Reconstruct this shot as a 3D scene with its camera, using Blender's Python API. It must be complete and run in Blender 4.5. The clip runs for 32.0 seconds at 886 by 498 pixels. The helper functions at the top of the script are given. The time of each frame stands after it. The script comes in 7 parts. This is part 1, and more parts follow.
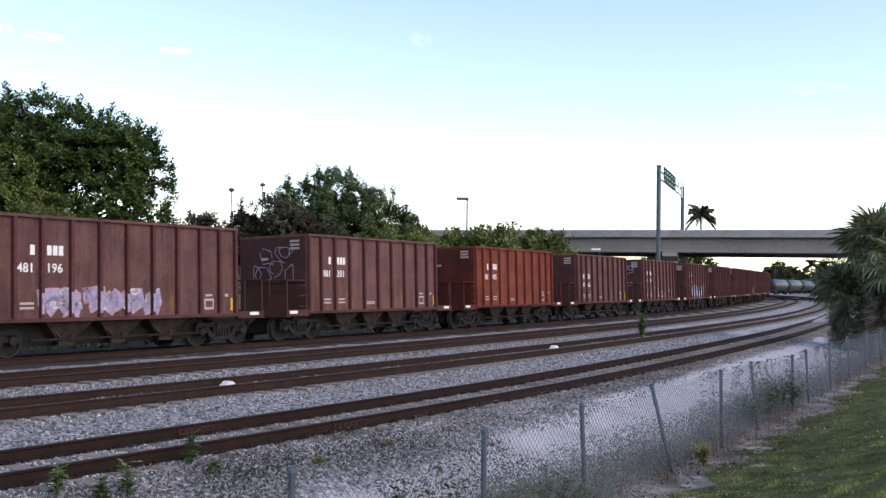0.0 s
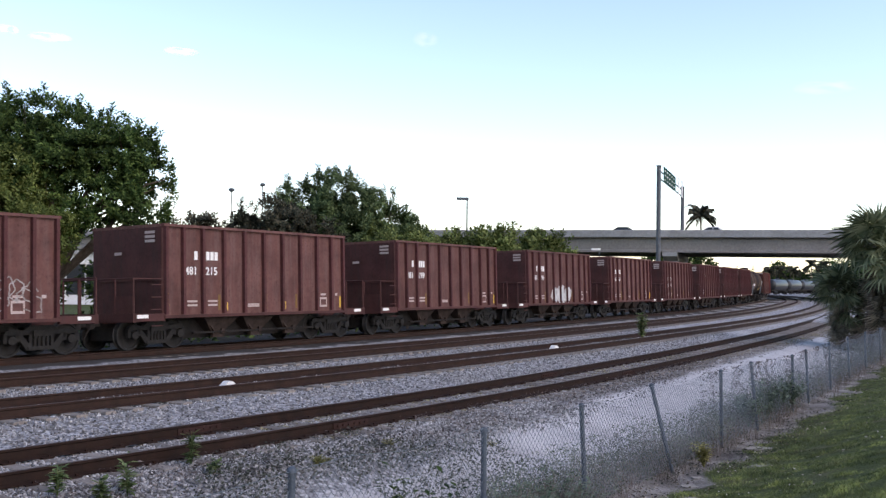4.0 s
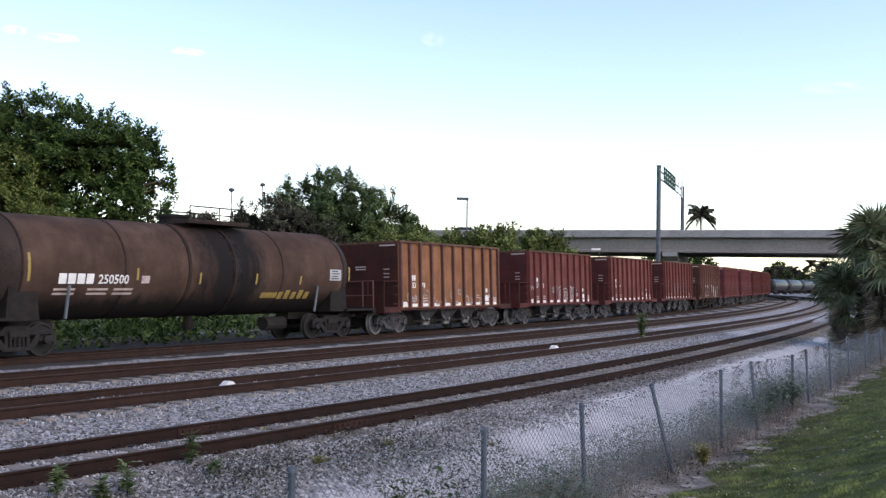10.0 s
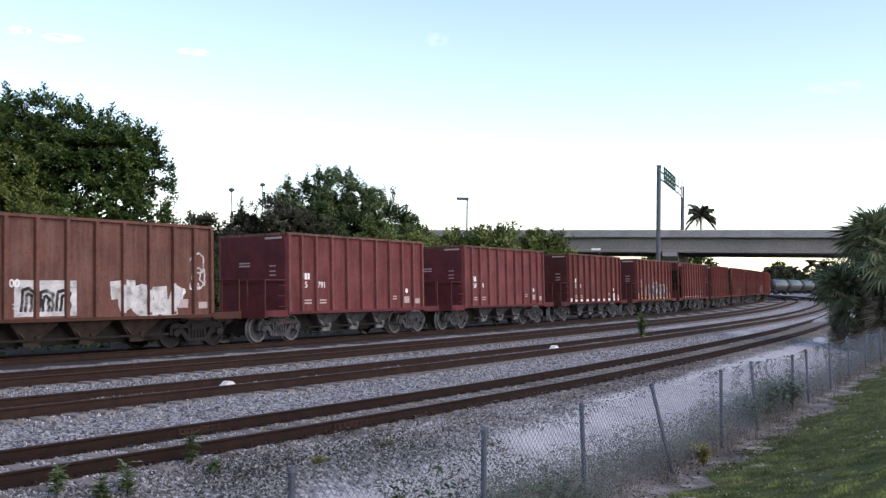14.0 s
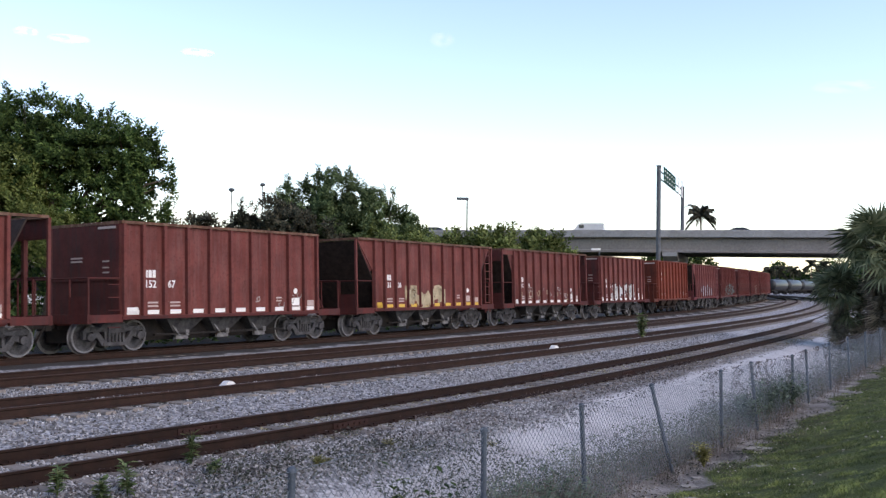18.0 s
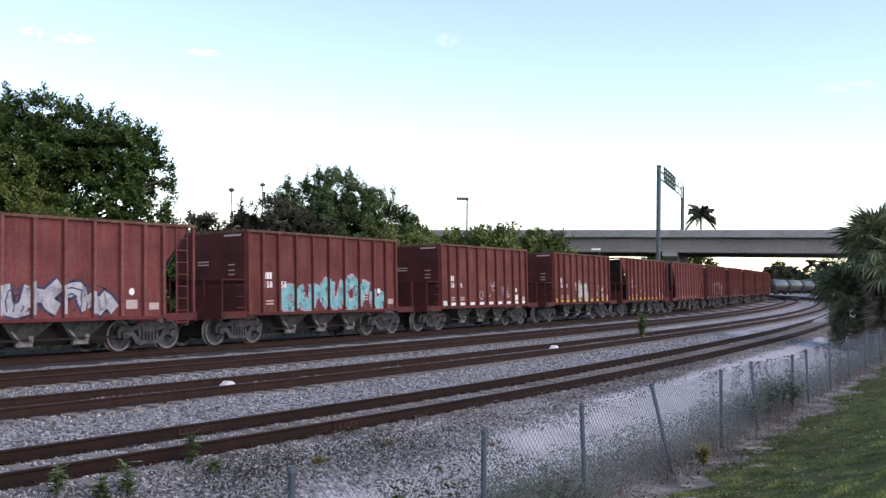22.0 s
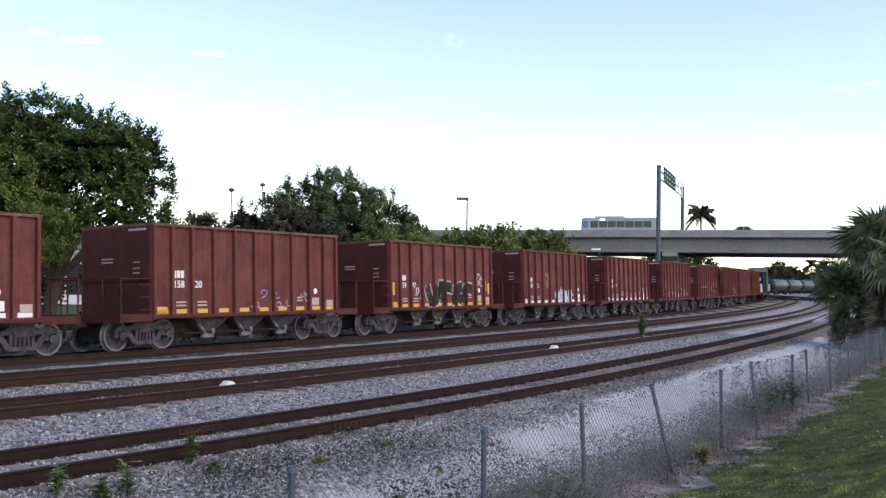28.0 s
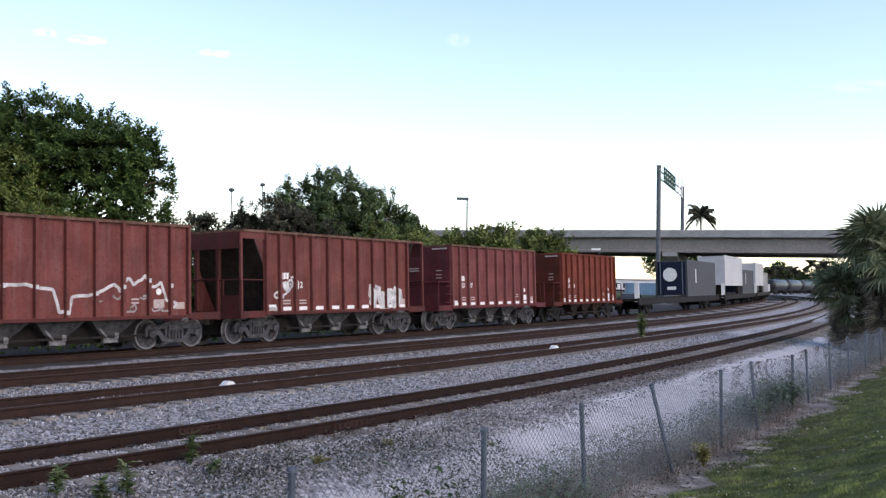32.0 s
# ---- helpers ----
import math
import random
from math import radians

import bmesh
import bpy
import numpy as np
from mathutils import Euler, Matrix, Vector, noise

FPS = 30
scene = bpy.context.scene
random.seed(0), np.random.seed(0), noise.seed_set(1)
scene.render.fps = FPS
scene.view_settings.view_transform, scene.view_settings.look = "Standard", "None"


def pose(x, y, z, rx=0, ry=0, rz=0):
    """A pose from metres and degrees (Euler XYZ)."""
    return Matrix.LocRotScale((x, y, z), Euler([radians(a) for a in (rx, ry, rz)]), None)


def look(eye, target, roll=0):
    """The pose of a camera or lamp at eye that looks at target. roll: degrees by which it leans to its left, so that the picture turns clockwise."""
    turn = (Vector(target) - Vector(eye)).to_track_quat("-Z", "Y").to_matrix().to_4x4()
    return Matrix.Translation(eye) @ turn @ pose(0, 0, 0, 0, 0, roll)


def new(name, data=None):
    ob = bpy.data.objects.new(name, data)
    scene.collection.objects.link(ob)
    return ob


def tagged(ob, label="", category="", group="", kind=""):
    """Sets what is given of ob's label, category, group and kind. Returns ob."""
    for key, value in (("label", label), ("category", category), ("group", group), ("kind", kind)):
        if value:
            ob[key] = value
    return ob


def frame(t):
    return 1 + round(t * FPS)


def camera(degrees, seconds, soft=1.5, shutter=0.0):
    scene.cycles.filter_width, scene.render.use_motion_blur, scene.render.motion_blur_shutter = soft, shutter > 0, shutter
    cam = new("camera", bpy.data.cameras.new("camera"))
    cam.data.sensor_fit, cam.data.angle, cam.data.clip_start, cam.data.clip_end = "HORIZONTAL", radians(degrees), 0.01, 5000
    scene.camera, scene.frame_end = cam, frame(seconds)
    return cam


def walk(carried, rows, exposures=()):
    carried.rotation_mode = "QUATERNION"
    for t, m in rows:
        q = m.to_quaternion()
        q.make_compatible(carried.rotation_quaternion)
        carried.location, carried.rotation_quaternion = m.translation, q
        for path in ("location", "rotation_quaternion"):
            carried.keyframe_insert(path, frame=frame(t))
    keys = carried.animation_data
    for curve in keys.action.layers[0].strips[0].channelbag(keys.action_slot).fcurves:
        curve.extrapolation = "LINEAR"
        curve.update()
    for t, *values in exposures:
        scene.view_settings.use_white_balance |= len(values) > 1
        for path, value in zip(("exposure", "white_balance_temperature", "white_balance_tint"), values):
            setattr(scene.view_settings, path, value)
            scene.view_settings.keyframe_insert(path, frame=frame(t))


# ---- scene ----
# camera: stands still on the bank, 2.25 m above the rails (rail tops are z = 0)
EYE = (0.0, 0.0, 2.247)
cam = camera(46.43, 32.0, soft=1.35, shutter=0.05)
VIEW = look(EYE, (0.0, 100.0, 2.247 + 2.957), 0.80)
walk(cam, [(0.0, VIEW), (32.0, VIEW)], [(0.0, 1.17, 7550, 20), (32.0, 1.17, 7550, 20)])

# world: pale evening sky, no direct sun on the place
SUN_EL, SUN_ROT = radians(30), radians(112)
world = bpy.data.worlds.new("evening_sky")
scene.world = world
world.use_nodes = True
wn, wl = world.node_tree.nodes, world.node_tree.links
wn.clear()
w_out = wn.new("ShaderNodeOutputWorld")
w_bg = wn.new("ShaderNodeBackground")
w_sky = wn.new("ShaderNodeTexSky")
w_sky.sky_type = 'NISHITA'
w_sky.sun_disc = False
w_sky.sun_elevation, w_sky.sun_rotation = SUN_EL, SUN_ROT
w_sky.air_density, w_sky.dust_density, w_sky.ozone_density = 1.0, 0.0, 3.0
w_sky.altitude = 300.0
w_bg.inputs["Strength"].default_value = 0.14
wl.new(w_sky.outputs["Color"], w_bg.inputs["Color"])
wl.new(w_bg.outputs["Background"], w_out.inputs["Surface"])
sun = new("sun", bpy.data.lights.new("sun", 'SUN'))
sun.data.energy, sun.data.angle, sun.data.color = 1.2, radians(60), (1.0, 0.91, 0.84)
sun.matrix_world = look((49, -42, 37.5), (0, 0, 0))
# ---- materials ----
def mat(name, rough=0.8, metal=0.0):
    m = bpy.data.materials.new(name)
    m.use_nodes = True
    b = m.node_tree.nodes["Principled BSDF"]
    b.inputs["Roughness"].default_value, b.inputs["Metallic"].default_value = rough, metal
    b.inputs["Specular IOR Level"].default_value = 0.15 if rough >= 0.7 and not metal else 0.45
    return m, m.node_tree.nodes, m.node_tree.links, b


def noise_node(n, l, scale, detail=4.0, rough=0.6, coord=None, stretch=None):
    t = n.new("ShaderNodeTexNoise")
    t.inputs["Scale"].default_value, t.inputs["Detail"].default_value, t.inputs["Roughness"].default_value = scale, detail, rough
    if coord is not None:
        if stretch:
            mp = n.new("ShaderNodeMapping")
            mp.inputs["Scale"].default_value = stretch
            l.new(coord, mp.inputs["Vector"])
            coord = mp.outputs["Vector"]
        l.new(coord, t.inputs["Vector"])
    return t


def ramp(n, l, fac, stops):
    r = n.new("ShaderNodeValToRGB")
    while len(r.color_ramp.elements) < len(stops):
        r.color_ramp.elements.new(0.5)
    for e, (p, c) in zip(r.color_ramp.elements, stops):
        e.position, e.color = p, (*c, 1)
    l.new(fac, r.inputs["Fac"])
    return r.outputs["Color"]


def mix(n, l, fac, a, b, mode='MIX'):
    x = n.new("ShaderNodeMix")
    x.data_type, x.blend_type = 'RGBA', mode
    for sock, v in ((x.inputs[0], fac), (x.inputs[6], a), (x.inputs[7], b)):
        if isinstance(v, (int, float)):
            sock.default_value = v
        elif isinstance(v, tuple):
            sock.default_value = (*v, 1)
        else:
            l.new(v, sock)
    return x.outputs[2]


def bump(n, l, b, height, strength=0.4, dist=0.02):
    u = n.new("ShaderNodeBump")
    u.inputs["Strength"].default_value, u.inputs["Distance"].default_value = strength, dist
    l.new(height, u.inputs["Height"])
    l.new(u.outputs["Normal"], b.inputs["Normal"])


def surface(name, c1, c2, scale=3.0, fine=40.0, rough=0.8, metal=0.0, bumps=0.25, dist=0.01, stretch=None, dirt=None, vary=0.0):
    """Two-scale noise between two colours, fine grain in the relief; dirt: a third colour in patches; vary: spread of value between objects."""
    m, n, l, b = mat(name, rough, metal)
    co = n.new("ShaderNodeTexCoord").outputs["Object"]
    big, small = noise_node(n, l, scale, 5, 0.65, co, stretch), noise_node(n, l, fine, 3, 0.6, co)
    col = ramp(n, l, big.outputs["Fac"], [(0.33, c1), (0.68, c2)])
    col = mix(n, l, 0.35, col, ramp(n, l, small.outputs["Fac"], [(0.3, tuple(x * 0.7 for x in c1)), (0.7, tuple(min(1, x * 1.15) for x in c2))]))
    if dirt:
        d = noise_node(n, l, scale * 0.6, 6, 0.7, co, stretch)
        fac = ramp(n, l, d.outputs["Fac"], [(0.5, (0, 0, 0)), (0.66, (1, 1, 1))])
        col = mix(n, l, fac, col, dirt)
    if vary:
        oi = n.new("ShaderNodeObjectInfo")
        r = ramp(n, l, oi.outputs["Random"], [(0.0, (1 - vary,) * 3), (1.0, (1 + vary,) * 3)])
        col = mix(n, l, 1.0, col, r, 'MULTIPLY')
    l.new(col, b.inputs["Base Color"])
    if bumps:
        bump(n, l, b, small.outputs["Fac"], bumps, dist)
    return m


def wagon_paint(name, base, dust=(0.32, 0.24, 0.2), dusty=0.5):
    """Oxide paint, faded in blotches, streaked downwards with rust and pale stone dust."""
    m, n, l, b = mat(name, 0.75)
    co = n.new("ShaderNodeTexCoord").outputs["Object"]
    blot = noise_node(n, l, 0.9, 6, 0.65, co)
    streak = noise_node(n, l, 1.0, 5, 0.7, co, (6.0, 6.0, 0.5))
    grain = noise_node(n, l, 30, 3, 0.6, co)
    dark, lite = tuple(c * 0.64 for c in base), tuple(min(1, c * 1.32) for c in base)
    col = ramp(n, l, blot.outputs["Fac"], [(0.32, dark), (0.52, base), (0.72, lite)])
    s = ramp(n, l, streak.outputs["Fac"], [(0.45, (0, 0, 0)), (0.75, (dusty,) * 3)])
    col = mix(n, l, s, col, dust)
    r = ramp(n, l, noise_node(n, l, 2.3, 7, 0.75, co, (2, 2, 0.8)).outputs["Fac"], [(0.58, (0, 0, 0)), (0.72, (0.75,) * 3)])
    col = mix(n, l, r, col, (0.045, 0.018, 0.013))
    sp = ramp(n, l, noise_node(n, l, 11, 6, 0.85, co).outputs["Fac"], [(0.52, (0, 0, 0)), (0.66, (0.7,) * 3)])
    col = mix(n, l, sp, col, tuple(c * 0.45 for c in base))
    oi = n.new("ShaderNodeObjectInfo")
    v = ramp(n, l, oi.outputs["Random"], [(0, (0.9,) * 3), (1, (1.1,) * 3)])
    col = mix(n, l, 1.0, col, v, 'MULTIPLY')
    l.new(col, b.inputs["Base Color"])
    bump(n, l, b, grain.outputs["Fac"], 0.2, 0.006)
    return m


PAINT = {
    "brown": wagon_paint("brown_oxide_paint", (0.114, 0.051, 0.0445), (0.165, 0.122, 0.118), 0.4),
    "bright": wagon_paint("bright_red_oxide_paint", (0.155, 0.035, 0.022), (0.21, 0.125, 0.1), dusty=0.2),
    "red": wagon_paint("red_oxide_paint", (0.131, 0.037, 0.0315), (0.18, 0.122, 0.118), dusty=0.35),
    "purple": wagon_paint("faded_maroon_paint", (0.145, 0.04, 0.038), (0.2, 0.11, 0.105), dusty=0.4),
    "tan": wagon_paint("faded_tan_paint", (0.22, 0.095, 0.045), (0.3, 0.19, 0.12)),
    "rusty": wagon_paint("rust_brown_paint", (0.128, 0.055, 0.042), (0.19, 0.135, 0.12)),
}
# ends smudged black with brake dust and soot; on the sills it is painted-in shade
SOOTY_SHADED = {
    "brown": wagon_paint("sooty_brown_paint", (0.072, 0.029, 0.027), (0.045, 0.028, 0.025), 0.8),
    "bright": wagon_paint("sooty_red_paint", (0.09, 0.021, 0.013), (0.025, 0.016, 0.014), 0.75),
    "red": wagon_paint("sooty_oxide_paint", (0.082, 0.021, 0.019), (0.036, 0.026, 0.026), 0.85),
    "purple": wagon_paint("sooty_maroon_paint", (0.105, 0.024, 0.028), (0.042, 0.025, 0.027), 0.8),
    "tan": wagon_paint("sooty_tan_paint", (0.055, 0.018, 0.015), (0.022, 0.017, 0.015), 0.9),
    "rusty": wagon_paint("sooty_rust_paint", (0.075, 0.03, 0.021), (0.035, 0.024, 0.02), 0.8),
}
PAINT["pale_rib"] = wagon_paint("dusty_maroon_rib", (0.17, 0.055, 0.052), (0.25, 0.15, 0.14), dusty=0.6)
PAINT["dark_rib"] = wagon_paint("dark_maroon_rib", (0.083, 0.029, 0.029), (0.12, 0.085, 0.083), 0.35)
PAINT["rim"] = wagon_paint("dusty_rim_paint", (0.1, 0.048, 0.032), (0.24, 0.17, 0.13), dusty=0.7)


def tank_paint():
    """Dusty brown-black tank paint with an oil-black run below the manway, darker towards the belly."""
    m, n, l, b = mat("sooty_brown_tank_paint", 0.85)
    co = n.new("ShaderNodeTexCoord").outputs["Object"]
    xyz = n.new("ShaderNodeSeparateXYZ")
    l.new(co, xyz.inputs[0])
    big, run = noise_node(n, l, 0.7, 6, 0.65, co), noise_node(n, l, 1.0, 5, 0.7, co, (2.5, 2.5, 0.4))
    grain = noise_node(n, l, 22, 3, 0.6, co)
    col = ramp(n, l, big.outputs["Fac"], [(0.3, (0.036, 0.021, 0.016)), (0.5, (0.064, 0.038, 0.028)), (0.7, (0.095, 0.06, 0.046))])
    col = mix(n, l, ramp(n, l, run.outputs["Fac"], [(0.48, (0, 0, 0)), (0.72, (0.5,) * 3)]), col, (0.022, 0.015, 0.013))

    def math_node(op, a, c):
        k = n.new("ShaderNodeMath")
        k.operation = op
        for sock, v in zip(k.inputs, (a, c)):
            if isinstance(v, float):
                sock.default_value = v
            else:
                l.new(v, sock)
        return k.outputs[0]

    across = math_node('ABSOLUTE', math_node('SUBTRACT', xyz.outputs[0], 1.0), 0.0)
    across = math_node('ADD', across, math_node('MULTIPLY', math_node('SUBTRACT', run.outputs["Fac"], 0.5), 3.2))
    col = mix(n, l, ramp(n, l, math_node('MULTIPLY', across, 0.4), [(0.32, (0.92,) * 3), (0.72, (0, 0, 0))]), col, (0.008, 0.0072, 0.0078))
    # darker towards the bottom of the shell
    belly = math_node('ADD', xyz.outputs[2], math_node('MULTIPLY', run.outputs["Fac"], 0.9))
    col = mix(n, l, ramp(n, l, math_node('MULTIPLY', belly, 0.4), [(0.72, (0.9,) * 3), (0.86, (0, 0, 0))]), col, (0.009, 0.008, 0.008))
    l.new(col, b.inputs["Base Color"])
    bump(n, l, b, grain.outputs["Fac"], 0.2, 0.006)
    return m


M_TANK = tank_paint()
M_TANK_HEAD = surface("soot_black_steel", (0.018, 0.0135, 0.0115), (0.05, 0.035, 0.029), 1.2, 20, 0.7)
M_TRUCK_DARK = surface("oily_black_steel", (0.009, 0.0083, 0.008), (0.028, 0.0255, 0.024), 6, 40, 0.75)
# grime on chutes and platform; on the slope sheets its darkness is painted shade
M_GRIME_SHADE = surface("grimy_brown_steel", (0.016, 0.0115, 0.0095), (0.055, 0.037, 0.031), 4, 30, 0.85)
M_TRUCK_DUST = surface("dust_coated_steel", (0.012, 0.0115, 0.0125), (0.1, 0.098, 0.102), 5, 40, 0.85)
M_TREAD = surface("worn_wheel_steel", (0.065, 0.064, 0.066), (0.19, 0.187, 0.19), 5, 30, 0.6)
M_TREAD_DARK = surface("dirty_wheel_steel", (0.01, 0.0096, 0.0096), (0.036, 0.035, 0.035), 5, 30, 0.7)
M_GATE = surface("bare_dusty_gate", (0.06, 0.059, 0.06), (0.24, 0.235, 0.235), 6, 30, 0.8)
M_DUST_CHUTE = surface("dusty_chute_steel", (0.011, 0.0105, 0.011), (0.095, 0.092, 0.094), 3, 30, 0.85)
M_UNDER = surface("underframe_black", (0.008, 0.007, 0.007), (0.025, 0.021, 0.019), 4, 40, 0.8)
M_WHITE = surface("stencil_white", (0.6, 0.6, 0.58), (0.78, 0.77, 0.75), 4, 60, 0.7, bumps=0)
M_FADED = surface("worn_stencil_white", (0.3, 0.22, 0.2), (0.5, 0.42, 0.4), 6, 60, 0.8, bumps=0)
M_YELLOW = surface("reflector_yellow", (0.5, 0.3, 0.03), (0.62, 0.4, 0.06), 6, 40, 0.5, bumps=0)
M_OLD_YELLOW = surface("faded_reflector_yellow", (0.2, 0.13, 0.03), (0.36, 0.25, 0.07), 6, 40, 0.6, bumps=0)
M_DULL_YELLOW = surface("rubbed_reflector_yellow", (0.115, 0.06, 0.035), (0.21, 0.13, 0.04), 6, 40, 0.7, bumps=0)
M_RAIL = surface("rusty_rail", (0.01, 0.006, 0.0048), (0.03, 0.0145, 0.0098), 4, 50, 0.75)
M_RAIL_OLD = surface("rusty_main_rail", (0.015, 0.0095, 0.0075), (0.043, 0.0215, 0.0152), 4, 50, 0.75)
M_JOINT = surface("fresh_rust", (0.02, 0.0105, 0.009), (0.042, 0.02, 0.016), 6, 50, 0.8)
M_RAILTOP = surface("worn_rail_head", (0.055, 0.031, 0.02), (0.11, 0.068, 0.048), 8, 60, 0.55, 0.3, bumps=0.1)
M_SLEEPER = surface("weathered_sleeper", (0.13, 0.112, 0.1), (0.27, 0.24, 0.215), 4, 30, 0.9, stretch=(0.6, 5, 5), vary=0.3)
M_CONCRETE = surface("bridge_concrete", (0.215, 0.217, 0.222), (0.31, 0.313, 0.32), 0.15, 3, 0.9, dirt=(0.18, 0.18, 0.18))
M_GIRDER = surface("girder_concrete", (0.17, 0.158, 0.152), (0.26, 0.243, 0.235), 0.12, 3, 0.9)
M_GALV = surface("galvanised_steel", (0.1, 0.125, 0.145), (0.19, 0.225, 0.25), 6, 60, 0.5, 0.5)
M_POST = surface("weathered_post_steel", (0.042, 0.058, 0.078), (0.095, 0.12, 0.15), 5, 50, 0.6, 0.3)
M_POLE = surface("pole_grey_paint", (0.05, 0.058, 0.068), (0.1, 0.113, 0.13), 2, 20, 0.6, 0.2)
M_SIGN = surface("sign_green", (0.008, 0.04, 0.03), (0.014, 0.06, 0.045), 2, 20, 0.9, bumps=0)
M_BARK = surface("tree_bark", (0.05, 0.04, 0.03), (0.13, 0.1, 0.08), 3, 25, 0.9, bumps=0.6, dist=0.03, stretch=(3, 3, 0.6))
# ---- the plan: one curved line of railway ----
KNOT_S = [-150, -25, 0, 40, 80, 120, 150, 200, 320, 800]
KNOT_K = [0.0, 0.0, -0.00754, -0.00123, -0.00239, -0.0006, -0.0028, -0.005, -0.003, -0.003]
DS = 0.5
SS = np.arange(-640.0, 860.0, DS)
_k = np.interp(SS, KNOT_S, KNOT_K)
_i0 = int(np.argmin(abs(SS)))


def _run(v):
    r = np.concatenate([[0.0], np.cumsum((v[1:] + v[:-1]) / 2 * DS)])
    return r - r[_i0]


AA = _run(_k) + 0.6902
XX = _run(np.sin(AA)) - 21.773
YY = _run(np.cos(AA)) + 14.102


def on_line(s, off=0.0):
    """The point s metres along the train's track and off metres to its side (towards the camera), and the heading."""
    a = float(np.interp(s, SS, AA))
    return float(np.interp(s, SS, XX)) + off * math.cos(a), float(np.interp(s, SS, YY)) - off * math.sin(a), a


# tracks: offset of the centre line, height of the rails, cant
def off_near(s):
    return float(np.interp(s, [-70, 10, 22, 30, 40, 52, 64, 90, 130], [14.4, 13.32, 13.24, 13.02, 12.8, 12.52, 12.14, 11.4, 11.1]))


TRACKS = [(lambda s: 0.0, 0.0, 0.058), (lambda s: 4.526, 0.0, 0.03), (lambda s: 8.84, -0.014, 0.03), (off_near, -0.14, 0.005)]


def line_coords(x, y):
    """Along and across the railway, for a point near it."""
    d2 = (XX[::4] - x) ** 2 + (YY[::4] - y) ** 2
    i = int(np.argmin(d2)) * 4
    a = AA[i]
    dx, dy = x - XX[i], y - YY[i]
    return SS[i] + dx * math.sin(a) + dy * math.cos(a), dx * math.cos(a) - dy * math.sin(a)


# the fence runs roughly along the tracks, nearer the camera
def fence_at(u):
    """Point of the fence u metres from the post at its near end."""
    t = u / 3.1
    return -1.4 + 1.55 * t + 0.012 * t * t, 9.5 + 2.62 * t + 0.02 * t * t


def fence_side(x, y):
    """How far a point lies on the camera's side of the fence."""
    best = min(range(-20, 80), key=lambda i: (fence_at(i)[0] - x) ** 2 + (fence_at(i)[1] - y) ** 2)
    px, py = fence_at(best)
    qx, qy = fence_at(best + 1)
    tx, ty = qx - px, qy - py
    q = math.hypot(tx, ty)
    return ((x - px) * ty - (y - py) * tx) / q, best


def smooth(a, b, x):
    t = max(0.0, min(1.0, (x - a) / (b - a)))
    return t * t * (3 - 2 * t)


def ground_z(x, y, fine=True):
    s, o = line_coords(x, y)
    if abs(o) > 160 or y < -60:
        return -0.5
    z = -0.55 + 0.39 * smooth(-4.6, -2.9, o) - 0.06 * smooth(1.6, 2.6, o)
    near = off_near(s)
    fd, fi = fence_side(x, y)
    if o > near + 1.4:
        base = -1.2 + 0.5 * smooth(14, 40, fi)
        z = -0.36 + (base + 0.36) * smooth(near + 1.4, near + 5.0, o) if fd < 0 else base
        if fd > 0:
            z = base + (0.62 - base) * smooth(0.3, 8.0, fd)
        z = z + (-0.05 if fd > 0 else 0)
    elif o > 10.6:
        z = -0.22 - 0.14 * smooth(10.4, near - 1.5, o)
    if fine:
        z += 0.05 * noise.noise(Vector((x * 0.6, y * 0.6, 0.0))) * (1.6 if o > near + 2 else 0.5)
    return z
